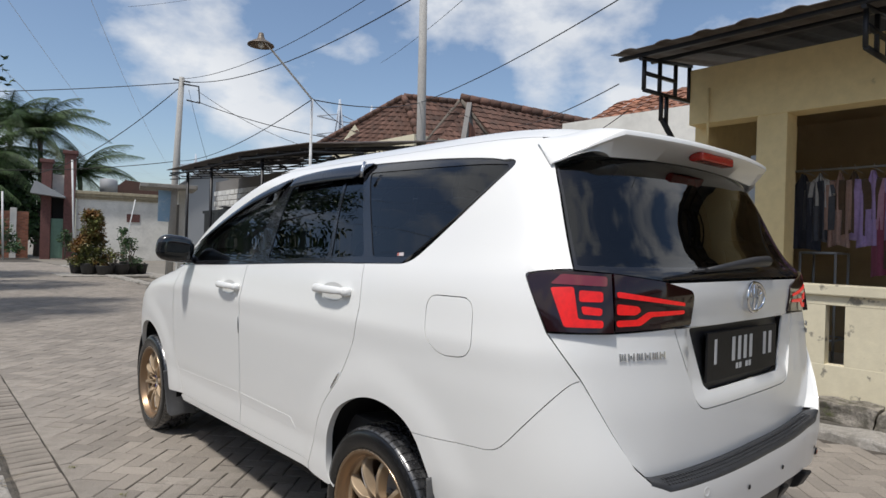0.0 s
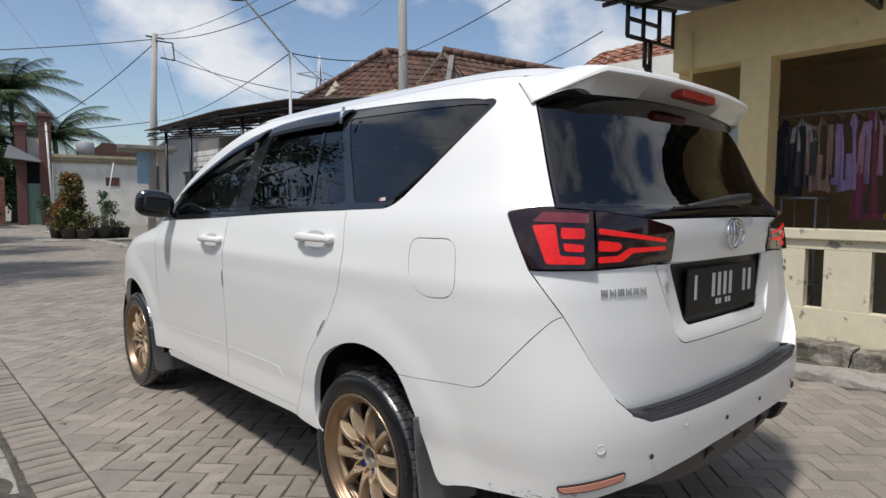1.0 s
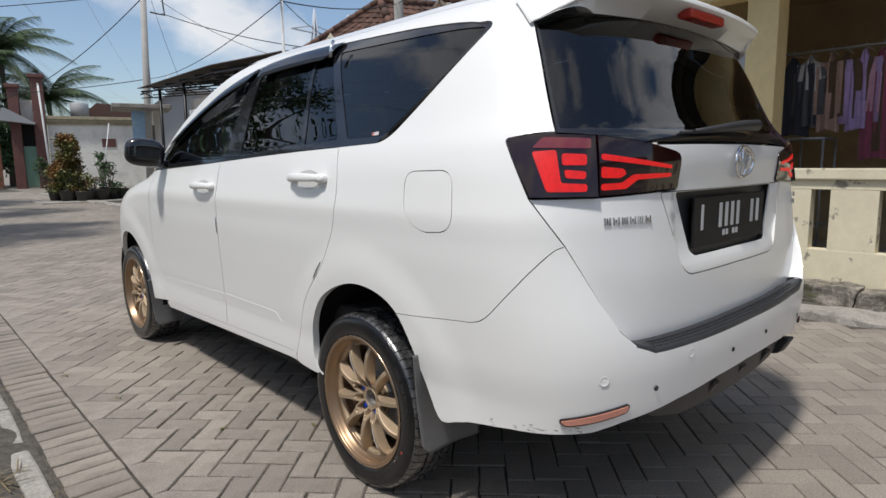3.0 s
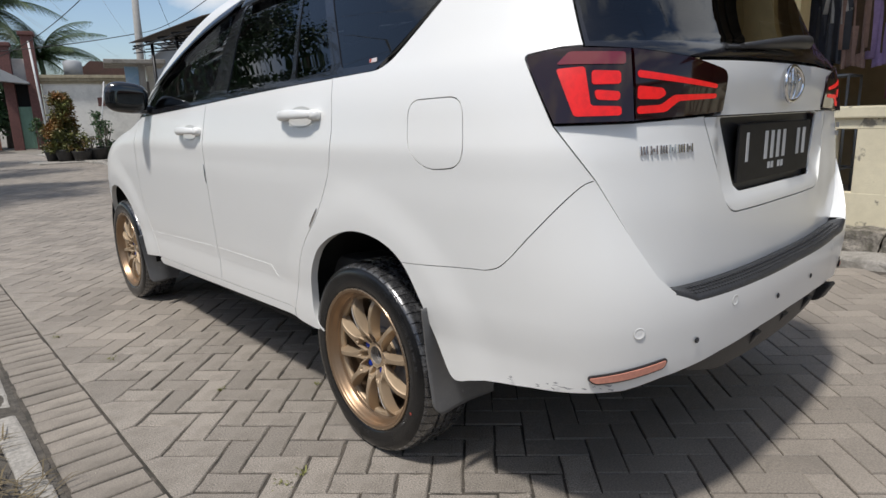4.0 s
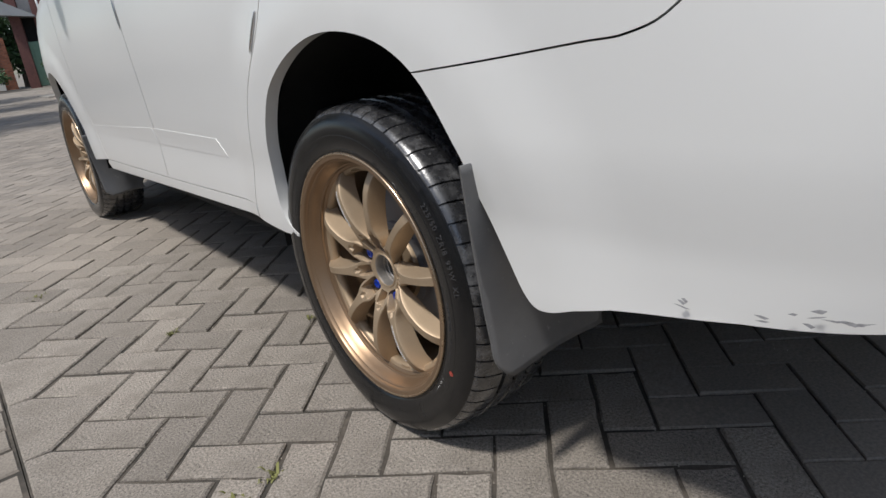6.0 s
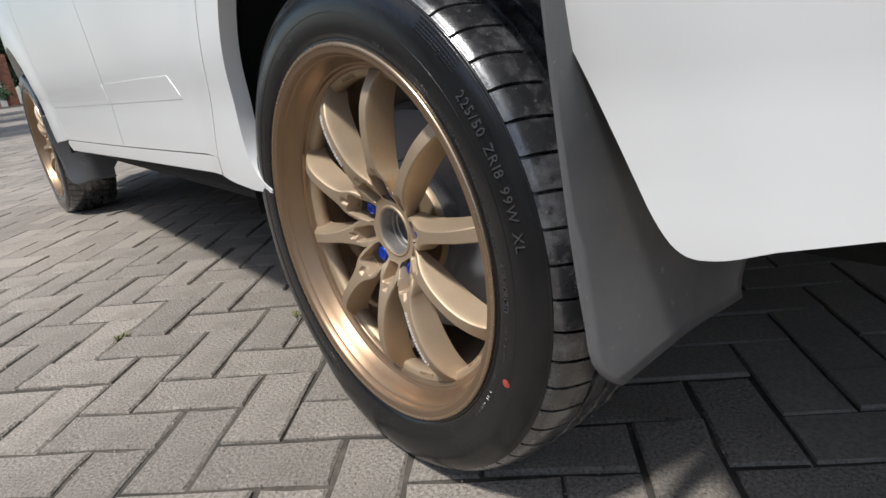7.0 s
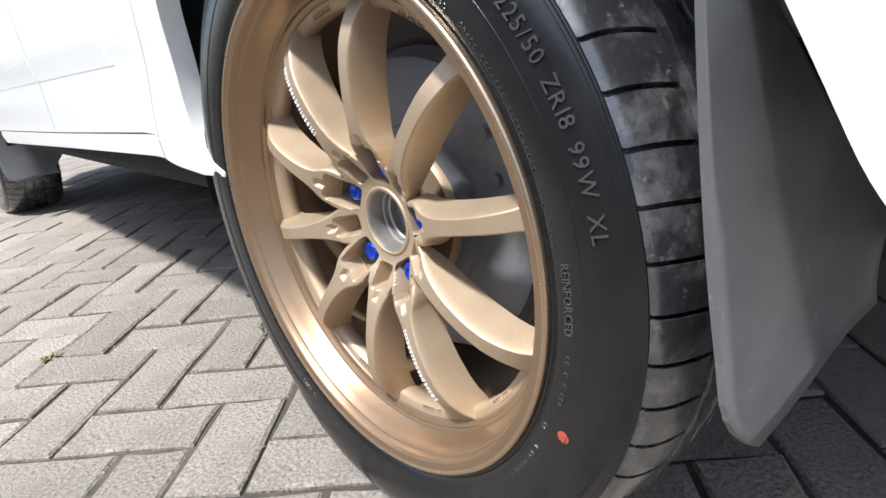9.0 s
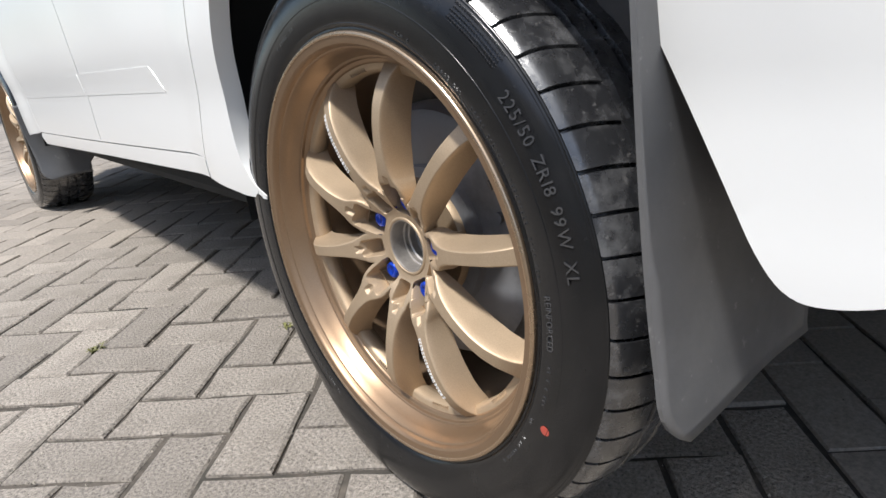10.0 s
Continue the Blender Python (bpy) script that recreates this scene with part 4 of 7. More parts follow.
def add_blob(bm, m, rx, ry, rz, seg=24, rings=14, flat=2.0):
    """A rounded body of half sizes rx, ry, rz; a larger flat squares it."""
    vs = bmesh.ops.create_uvsphere(bm, u_segments=seg, v_segments=rings, radius=1.0)["verts"]
    for v in vs:
        c = [math.copysign(abs(k) ** (2 / flat), k) for k in v.co]
        v.co = m @ Vector((c[0] * rx, c[1] * ry, c[2] * rz))
    for f in {f for v in vs for f in v.link_faces}:
        f.smooth = True


# door handles: a bar bridging a shallow cup
def handle_bar(p, z, length):
    def make():
        bm = bmesh.new()
        m = outward(p, z)
        rows = []
        for k in range(17):
            t = k / 16 * 2 - 1
            lift = .012 + .026 * (1 - abs(t) ** 4)
            h = .0165 * (1 - .35 * abs(t) ** 3) * (1.0 if abs(t) < .98 else .6)
            w = .0085
            row = []
            for a in range(10):
                c, s = math.cos(2 * math.pi * a / 10), math.sin(2 * math.pi * a / 10)
                row.append(bm.verts.new(m @ Vector((t * length / 2, s * h, lift + c * w))))
            rows.append(row)
        for a, b in zip(rows, rows[1:]):
            for k in range(10):
                bm.faces.new((a[k], b[k], b[(k + 1) % 10], a[(k + 1) % 10])).smooth = True
        bm.faces.new(rows[0][::-1]), bm.faces.new(rows[-1])
        for t in (-.86, .86):
            add_blob(bm, m @ Matrix.Translation((t * length / 2, 0, .010)), .030, .0185, .020, 16, 10, 2.6)
        bmesh.ops.recalc_face_normals(bm, faces=bm.faces[:])
        return bm
    return make


def handle_cup(p, z, length):
    def make():
        bm = bmesh.new()
        m = outward(p, z - .004)
        n, rim, deep = 40, [], []
        for k in range(n):
            a = 2 * math.pi * k / n
            rim.append(bm.verts.new(m @ Vector((math.cos(a) * length * .36, math.sin(a) * .036, .0022))))
            deep.append(bm.verts.new(m @ Vector((math.cos(a) * length * .27, math.sin(a) * .025 - .002, .0008))))
        for k in range(n):
            bm.faces.new((rim[k], rim[(k + 1) % n], deep[(k + 1) % n], deep[k])).smooth = True
        bm.faces.new(deep)
        bmesh.ops.recalc_face_normals(bm, faces=bm.faces[:])
        return bm
    return make


# the cup is nearly flat; its shade is put into this grey
M["cup"] = material("shaded_handle_cup", (0.55, 0.55, 0.54), 0.35, coat=0.5)
for hp, hz in ((.312, 1.139), (1.318, 1.088)):
    for ob in sided("door_handle", handle_bar(hp, hz, .245), "paint", car, "white door handle"):
        pass
    sided("handle_cup", handle_cup(hp, hz, .245), "cup", car)
# dents and rub marks at the door edges
sided("door_guard", lambda: (lambda bm: (add_blob(bm, outward(.262, .79) @ pose(0, 0, .0015, 0, 0, 50), .050, .0042, .003, 16, 8), bm)[1])(bmesh.new()), "chrome", car, "worn door edge guard")
sided("door_guard", lambda: (lambda bm: (add_blob(bm, outward(1.178, .90) @ pose(0, 0, .002, 0, 0, -88), .046, .0035, .003, 16, 8), bm)[1])(bmesh.new()), "chrome", car, "worn door edge guard")


# rain visors over the door windows
def visor(p0, p1, drop):
    def make():
        bm = bmesh.new()
        ps = np.linspace(p0, p1, 40)
        top = np.interp(ps, [q[0] for q in dlo_top], [q[1] for q in dlo_top]) + .004
        rows = []
        for j, (f, out) in enumerate(((0, .003), (.08, .008), (.35, .013), (.7, .018), (1.0, .021), (1.0, .018), (.7, .015), (.35, .010), (.1, .004))):
            edge = np.clip((ps - p0) / .05, 0.15, 1) * np.clip((p1 - ps) / .05, 0.3, 1)
            z = top - drop * f * edge
            q = skin(ps, z) + normal_of(ps, z) * (out * (.35 + .65 * edge))[:, None]
            rows.append([bm.verts.new(v) for v in q])
        for a, b in zip(rows, rows[1:]):
            for k in range(39):
                bm.faces.new((a[k], a[k + 1], b[k + 1], b[k])).smooth = True
        bmesh.ops.recalc_face_normals(bm, faces=bm.faces[:])
        return bm
    return make


sided("window_visor", visor(.335, 1.13, .075), "visor", car, "smoked plastic rain visor")
sided("window_visor", visor(1.155, 2.02, .070), "visor", car, "smoked plastic rain visor")
sided("visor_clip", lambda: tube([(-.728, .335, 1.668), (-.742, .332, 1.640), (-.752, .322, 1.600)], .007, 8), "chrome", car, "chrome visor end clip")


# door mirrors
def mirror_shell():
    bm = bmesh.new()
    add_blob(bm, pose(-.965, 1.965, 1.268, 0, 8, -14), .105, .055, .080, 32, 20, 2.9)
    add_blob(bm, pose(-.880, 1.965, 1.205, 0, 0, 0), .060, .035, .022, 16, 10, 2.6)
    return bm


for flip, mir in zip((0, 1), sided("door_mirror", mirror_shell, "black_gloss", car, "black door mirror")):
    bm = bmesh.new()
    add_blob(bm, pose(-.968, 1.918, 1.268, 0, 8, -14), .088, .010, .066, 28, 14, 3.2)
    if flip:
        bmesh.ops.transform(bm, matrix=MIRROR, verts=bm.verts[:])
    part("mirror_glass", bm, "mirror_dark", mir, "mirror glass", True)

# step pad on the bumper
bm = bmesh.new()
ps = np.concatenate([np.linspace(-1.025, -1.09, 6), np.linspace(-1.10, P_MID, 60)])
rows = []
zo = np.interp(ps, [-1.09, -1.025], [.664, .689])
for f, up in ((0, -.010), (0.0, .004), (.10, .009), (.30, .010), (.55, .009), (.8, .008), (1.0, .006), (1.0, -.01)):
    q = skin(ps, zo) * (1 - f) + skin(ps, np.full(len(ps), .708), "gate") * f
    q[:, 2] = zo + (.684 - zo) * f + up
    rows.append(q)
grid = [[bm.verts.new(v) for v in np.vstack([r, (r * [-1, 1, 1])[::-1][1:]])] for r in rows]
for a, b in zip(grid, grid[1:]):
    for k in range(len(a) - 1):
        bm.faces.new((a[k], a[k + 1], b[k + 1], b[k])).smooth = True
bmesh.ops.recalc_face_normals(bm, faces=bm.faces[:])
pad = part("step_pad", bm, "pad", car, "black ribbed bumper step pad", True)
bm = bmesh.new()
for k in range(-42, 43):
    p = P_MID + k * .0125
    a = Vector(skin(np.array([p if p > P_MID else 2 * P_MID - p]), np.array([.664]))[0])
    b = Vector(skin(np.array([p if p > P_MID else 2 * P_MID - p]), np.array([.708]), "gate")[0])
    s = 1 if p >= P_MID else -1
    for fr in (.30, .50, .70):
        c = a.lerp(b, fr)
        z0 = .664 + .02 * fr + .0095
        add_box(bm, s * c.x - .0035, s * c.x + .0035, c.y - .006, c.y + .006, z0 - .002, z0 + .0015)
part("tread_studs", bm, "pad", pad)

# valance and diffuser under the bumper
half = [(P_MID, .53), (-1.4, .528), (-1.2, .512), (-1.08, .492), (-1.12, .45), (-1.25, .415), (P_MID, .405)]
panel("rear_valance", across(half), "black_satin", car, lift=-0.030, gap=0.0, fold=0.012, label="black plastic rear valance")
for x in (-.18, .04, .26, .46):
    part("diffuser_fin", prism(rounded([(-.985, .485, .02), (-.80, .455), (-.74, .385), (-.945, .412, .02)]), .045, "yz", x - .0175, 0.006), "black_satin", car)

# parking sensors, ring plugs, corner reflectors
def button(p, z, r, proud=.003):
    bm = bmesh.new()
    m = outward(p, z)
    prev = None
    for a, b in ((r * 1.25, .0006), (r * 1.15, .0015), (r, .0010), (r * .9, proud), (r * .4, proud + .0005), (.0002, proud + .0006)):
        ring = [bm.verts.new(m @ Vector((a * math.cos(t), a * math.sin(t), b))) for t in np.linspace(0, 2 * math.pi, 25)[:-1]]
        if prev:
            for k in range(24):
                bm.faces.new((prev[k], prev[(k + 1) % 24], ring[(k + 1) % 24], ring[k])).smooth = True
        prev = ring
    bmesh.ops.recalc_face_normals(bm, faces=bm.faces[:])
    return bm


for p, z in ((-1.098, .559), (-1.478, .588)):
    sided("parking_sensor", lambda: button(p, z, .0065), "black_satin", car, "small black parking sensor")
for p, z in ((-.930, .604), (-1.237, .635)):
    sided("sensor_plug", lambda: button(p, z, .0120, .0004), "paint", car, "white round sensor plug")
refl = rounded([(-.812, .490, .012), (-1.010, .527, .010), (-1.003, .505, .010), (-.905, .484, .03), (-.83, .474, .012)])
for flip in (False, True):
    rim = panel("reflector_surround", refl, "black_satin", car, lift=0.001, gap=-0.003, fold=0.004, cell=.02, mirror=flip)
    panel("corner_reflector", refl, "reflector", car, lift=0.004, gap=0.002, fold=0.004, cell=.02, mirror=flip, label="faded red bumper reflector")

# rear spoiler with its brake lamp
bm = bmesh.new()
us = np.linspace(-1, 1, 101)
ends = [max(0.0, (abs(u) - .76) / .24) for u in us]
rows = []
for f in range(13):
    t = f / 12
    row = []
    for u, e in zip(us, ends):
        a = abs(u)
        x = u * (.622 + .026 * t)
        y_in, y_out = -.50 - .02 * (1 - a * a), (-.800 + .055 * min(1, a / .76) ** 2.4) + .157 * e ** 1.1
        z_in, z_out = 1.752 - .070 * a ** 2.5, 1.706 - .004 * a * a - .106 * e ** 1.15
        row.append((x, y_in + (y_out - y_in) * t, z_in + (z_out - z_in) * t + .020 * math.sin(math.pi * t) * (1 - .5 * a) * (1 - e)))
    rows.append(row)
for drop, back in ((.004, .003), (.016, .005), (.024, -.004), (.030, -.03)):      # rounded trailing edge, thinning to the ends
    rows.append([(x, y - back * (1 - e), z - drop * (1 - .9 * e)) for e, (x, y, z) in zip(ends, rows[12])])
for y_in, z_in in ((-.715, 1.642), (-.66, 1.655)):
    rows.append([(x * (1 - .02 * (1 - e)), (y_in + .05 * u * u) * (1 - e) + (y + .004) * e, (z_in - .030 * u * u) * (1 - e) + (z - .006) * e)
                 for u, e, (x, y, z) in zip(us, ends, rows[12])])
grid = [[bm.verts.new(v) for v in r] for r in rows]
for a, b in zip(grid, grid[1:]):
    for k in range(len(us) - 1):
        bm.faces.new((a[k], a[k + 1], b[k + 1], b[k])).smooth = True
for col, flip in ((0, False), (len(us) - 1, True)):
    f = [g[col] for g in grid]
    bm.faces.new(f[::-1] if flip else f)
bmesh.ops.recalc_face_normals(bm, faces=bm.faces[:])
spoiler = part("roof_spoiler", bm, "paint", car, "white roof spoiler over the rear window")
spoiler.data.set_sharp_from_angle(angle=radians(50))
bm = bmesh.new()
add_box(bm, -.120, .115, -.800, -.750, 1.650, 1.680, .008)
part("brake_lamp", bm, "brake_red", spoiler, "red high brake lamp")
# wiper
bm = bmesh.new()
add_tube(bm, [(.150, -.936, 1.302), (.125, -.940, 1.307), (.02, -.938, 1.303), (-.16, -.932, 1.288), (-.30, -.926, 1.276)], [.012, .020, .018, .012, .007], 12)
add_tube(bm, [(.10, -.925, 1.292), (-.10, -.922, 1.284), (-.36, -.912, 1.272)], .005, 8)
part("rear_wiper", bm, "black_satin", car, "black rear wiper with cover")

# emblem: plain chrome rings
bm = bmesh.new()
for rx, rz, tilt, off in ((.068, .049, 0, 0), (.044, .017, 0, .017), (.017, .047, 0, 0)):
    pts = []
    for k in range(33):
        a = 2 * math.pi * k / 32
        pts.append((rx * math.cos(a), -.9555 - .003 * math.cos(a * 2), 1.184 + off + rz * math.sin(a)))
    add_tube(bm, pts, .0060 if off == 0 and rx > .04 else .0045, 8, False)
part("emblem", bm, "chrome", car, "chrome oval emblem")
# model badge: plain chrome strokes
badge = new("badge")
badge.parent = car
for k in range(6):
    p = -.945 - k * .0290
    bm = bmesh.new()
    for off, tall in ((-.0085, 1), (.0, .45 if k % 2 else .9), (.0085, 1)):
        add_box(bm, off - .0022, off + .0022, -.0105 * tall, .0105 * tall, .001, .005, .0008, outward(p, 1.030, "gate"))
    part("badge_stroke", bm, "chrome", badge, "chrome badge stroke")
bm = bmesh.new()
for z0 in (1.045, 1.015):
    add_box(bm, -.028, .028, -.009, .009, .001, .004, .001, Matrix.Translation((.655, -.858, z0)) @ pose(0, 0, 0, 90, 0, 32))
part("badge_stroke", bm, "chrome", badge, "chrome badge stroke")

# number plate, its lettering as plain bars
plate = new("number_plate")
plate.parent = car
PLATE = pose(.012, -.910, 1.0, 90, 0, 0)
bm = bmesh.new()
add_box(bm, -.272, .272, -.080, .078, -.004, .004, .004, PLATE)
part("plate_sheet", bm, "plate", plate, "black number plate")
bars = [(-.215, .018)] + [(x, .024) for x in (-.085, -.040, .005, .050)] + [(x, .026) for x in (.165, .215)]
for x, w in bars:
    bm = bmesh.new()
    add_box(bm, x - w * .45, x + w * .45, -.026, .054, .003, .0055, .001, PLATE)
    part("plate_bar", bm, "plate_white", plate)
for x in (-.055, -.03, .02, .045):
    bm = bmesh.new()
    add_box(bm, x - .009, x + .009, -.055, -.036, .003, .005, .001, PLATE)
    part("plate_bar", bm, "plate_white", plate)

# mud flaps
def flap(y_top, y_low, z_top, x_in, z_low, x_out=-.893):
    """A bowed rubber sheet hanging behind a wheel: narrow above, spreading inwards below, its outer lower corner rounded."""
    def make():
        bm = bmesh.new()
        rows = []
        nv, nu = 30, 24
        for j in range(nv + 1):
            t = j / nv
            z = z_top + (z_low - z_top) * t
            xo = x_out + .024 * min(1, t / .8) + .034 * max(0, (t - .84) / .16) ** 2.4
            full = abs(x_out) - abs(x_in)
            reach = .035 + (full - .035) * float(np.interp(t, [0, .30, .52, .60, .72, 1.0], [0, .14, .45, 1, 1, .62]))
            row = []
            for i in range(nu + 1):
                u = i / nu
                x = xo + reach * u
                y = y_top + (y_low - y_top) * t ** 3 - .006 * u * reach / full + .0025 * math.sin(u * 6 + t * 3) * t
                row.append((x, y, z + .006 * math.sin(x * 23) * t + .020 * u * u * max(0, t - .6)))
            rows.append(row)
        fr = [[bm.verts.new(v) for v in r] for r in rows]
        bk = [[bm.verts.new((x + .001, y + .0045, z)) for x, y, z in r] for r in rows]
        for a, b in zip(fr, fr[1:]):
            for k in range(nu):
                bm.faces.new((a[k], a[k + 1], b[k + 1], b[k])).smooth = True
        for a, b in zip(bk, bk[1:]):
            for k in range(nu):
                bm.faces.new((a[k + 1], a[k], b[k], b[k + 1])).smooth = True
        for k in range(nu):
            bm.faces.new((fr[-1][k], fr[-1][k + 1], bk[-1][k + 1], bk[-1][k]))
            bm.faces.new((fr[0][k + 1], fr[0][k], bk[0][k], bk[0][k + 1]))
        for k in range(nv):
            bm.faces.new((fr[k][0], fr[k + 1][0], bk[k + 1][0], bk[k][0]))
            bm.faces.new((fr[k + 1][nu], fr[k][nu], bk[k][nu], bk[k + 1][nu]))
        bmesh.ops.recalc_face_normals(bm, faces=bm.faces[:])
        return bm
    return make


sided("mud_flap", flap(-.322, -.336, .585, -.56, .243, -.896), "flap", car, "dusty black rubber mud flap")
sided("mud_flap", flap(2.40, 2.375, .46, -.66, .155, -.880), "flap", car, "dusty black rubber mud flap")

# wheel housings, floor pan, cabin
def housing(y):
    def make():
        bm = bmesh.new()
        prof = [(-.825, .452), (-.79, .446), (-.70, .43), (-.58, .40), (-.56, .30), (-.56, .0)]
        a0, a1, n = -.12, math.pi + (-.16 if y < 1 else .10), 36
        rows = [[bm.verts.new((x, y + r * math.cos(a0 + (a1 - a0) * k / n), .345 + r * math.sin(a0 + (a1 - a0) * k / n))) for k in range(n + 1)] for x, r in prof]
        for a, b in zip(rows, rows[1:]):
            for k in range(n):
                bm.faces.new((a[k], b[k], b[k + 1], a[k + 1])).smooth = True
        bmesh.ops.remove_doubles(bm, verts=bm.verts[:], dist=1e-4)
        return bm
    return make


for y in (.0, 2.755):
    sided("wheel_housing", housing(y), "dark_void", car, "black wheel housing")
bm = bmesh.new()
add_box(bm, -.56, .56, -.55, 3.5, .28, .40, .02)
add_box(bm, -.80, .80, .46, 2.28, .30, .42, .02)
add_box(bm, -.70, .70, -.80, -.44, .42, .50, .02)
add_tube(bm, [(-.74, 0, .338), (.74, 0, .338)], .045, 14)
add_box(bm, -.12, .12, -.14, .14, .22, .46, .05)
# unseen box added inside the bumper to block leaking sunlight
add_box(bm, -.56, .56, -.895, -.78, .52, .60, .01)
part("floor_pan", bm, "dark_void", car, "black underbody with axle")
bm = bmesh.new()
add_box(bm, -.74, .74, -.70, 2.3, .46, .62, .03)
part("cabin_floor", bm, "seat", car)


def seat_mesh():
    bm = bmesh.new()
    add_box(bm, -.24, .24, -.10, .42, .60, .80, .05)
    add_box(bm, -.24, .24, -.24, -.08, .70, 1.30, .06)
    add_box(bm, -.12, .12, -.24, -.14, 1.32, 1.50, .04)
    return bm


for x, y in ((-.38, 1.40), (.38, 1.40), (-.42, .45), (.0, .45), (.42, .45), (-.40, -.45), (.40, -.45)):
    part("seat", seat_mesh(), "seat", car, "grey cloth seat behind dark glass", matrix=Matrix.Translation((x, y, 0)))

# raised writing on the tyre's side wall
def letters(text, size, depth):
    """Meshes of the characters, each with its own width."""
    out = []
    for ch in text:
        cu = bpy.data.curves.new("letter", "FONT")
        cu.body, cu.size, cu.extrude, cu.resolution_u = ch, size, depth, 2
        ob = bpy.data.objects.new("letter", cu)
        me = bpy.data.meshes.new_from_object(ob)
        xs = [v.co.x for v in me.vertices]
        out.append((me, (max(xs) - min(xs)) if xs else size * .35, min(xs) if xs else 0))
        bpy.data.objects.remove(ob)
    return out


def arc_text(name, text, size, radius, a_mid, x_face, parent, mat):
    ls = letters(text, size, .0007)
    total = sum(w + size * .14 for _, w, _ in ls)
    at = -total / 2
    for me, w, x0 in ls:
        c = at + w / 2
        at += w + size * .14
        if not len(me.vertices):
            continue
        me.materials.clear()
        me.materials.append(M[mat])
        t = a_mid + c / radius
        radial = Vector((0, math.cos(t), math.sin(t)))
        side = Vector((0, -math.sin(t), math.cos(t)))
        m = Matrix(((0, .25, -.968, x_face), (side.y, radial.y * .968, radial.y * .25, radial.y * radius), (side.z, radial.z * .968, radial.z * .25, radial.z * radius), (0, 0, 0, 1))) @ Matrix.Translation((-w / 2 - x0, -size * .35, 0))
        ob = new(name, me)
        ob.parent = parent
        ob.matrix_basis = m


rear_tyre = [o for o in wheel.children if o.name.startswith("tyre")][0]
arc_text("raised_letter", "225/50 ZR18 99W XL", .0152, .2965, radians(156.5), side_x(.2965) - .0004, rear_tyre, "rubber_edge")
arc_text("raised_letter", "REINFORCED", .0082, .2665, radians(180), side_x(.2665) - .0004, rear_tyre, "rubber_edge")
rl = random.Random(9)
for a0, n, r in ((189, 10, .2665), (203, 3, .2600), (210, 12, .262), (112, 7, .2600), (126, 9, .2590), (138, 24, .2600), (164, 9, .2590), (60, 12, .270), (20, 14, .268), (300, 18, .268)):
    bm = bmesh.new()
    for k in range(n):
        t = radians(a0 + k * 1.0)
        if rl.random() < .12:
            continue
        hgt, x = rl.uniform(.0011, .0019), side_x(r) - .0001
        add_box(bm, x - .0006, x + .001, r - hgt, r - hgt + .0006, -.0011, .0009, 0, Matrix.Rotation(t, 4, "X"))
        add_box(bm, x - .0006, x + .001, r + hgt - .0006, r + hgt, -.0011, .0009, 0, Matrix.Rotation(t, 4, "X"))
        add_box(bm, x - .0006, x + .001, r - hgt, r + hgt, -.0011, -.0006, 0, Matrix.Rotation(t, 4, "X"))
    part("raised_mark", bm, "rubber_edge", rear_tyre)
# honeycomb patches and fine circles on the side wall
for a0 in (125, 5, 245):
    bm = bmesh.new()
    for i in range(20):
        for j in range(5):
            t, r = radians(a0 + i * .62 + (.31 if j % 2 else 0)), .3005 + j * .0029
            x = side_x(r)
            lathe(bm, [(x - .0006, .00125), (x + .0012, .00155)], steps=6, m=Matrix.Translation((0, r * math.cos(t), r * math.sin(t))))
    part("honeycomb", bm, "rubber_edge", rear_tyre, "honeycomb pattern on the side wall")
bm = bmesh.new()
for r in (.2545, .2795, .3135):
    x = side_x(r)
    lathe(bm, [(x, r - .0006), (x - .0007, r), (x, r + .0006)], steps=160)
lathe(bm, [(side_x(.3150), .3150), (.0066, .3168), (.0090, .3172)], steps=160)
part("side_ribs", bm, "rubber", rear_tyre, smooth=True)
bm = bmesh.new()
lathe(bm, [(-.0028, .0050), (-.0031, .0002)], steps=16, m=Matrix.Translation((0, .277 * math.cos(radians(203)), .277 * math.sin(radians(203)))))
part("red_dot", bm, "red_mark", rear_tyre, "red paint dot")

panel("window_sticker", rounded([(-.046, 1.288), (-.084, 1.290), (-.078, 1.302), (-.042, 1.299)]), "sticker", car, lift=-.004, gap=0.0, fold=0, label="small white and red window sticker")
panel("sticker_mark", rounded([(-.046, 1.289), (-.055, 1.289), (-.053, 1.300), (-.044, 1.299)]), "red_mark", car, lift=-.0035, gap=0.0, fold=0)

# scuffs in the paint along the bumper's lower edge
rs = random.Random(12)
for k in range(22):
    p, z = rs.uniform(-.88, -.60), 0
    z = float(np.interp(p, [-.9, -.6], [.462, .448])) + rs.uniform(-.006, .014)
    ln, w = rs.uniform(.006, .022), rs.uniform(.0012, .0035)
    tilt = rs.uniform(-.25, .35)
    loop = [(p, z), (p + ln * .5, z + w * .6 + tilt * ln * .5), (p + ln, z + tilt * ln), (p + ln * .6, z - w * .6 + tilt * ln * .6), (p + ln * .3, z - w + tilt * ln * .2)]
    panel("scuff", loop, "scuff", car, lift=.0006, gap=0.0, fold=0, cell=.05, step=.02)

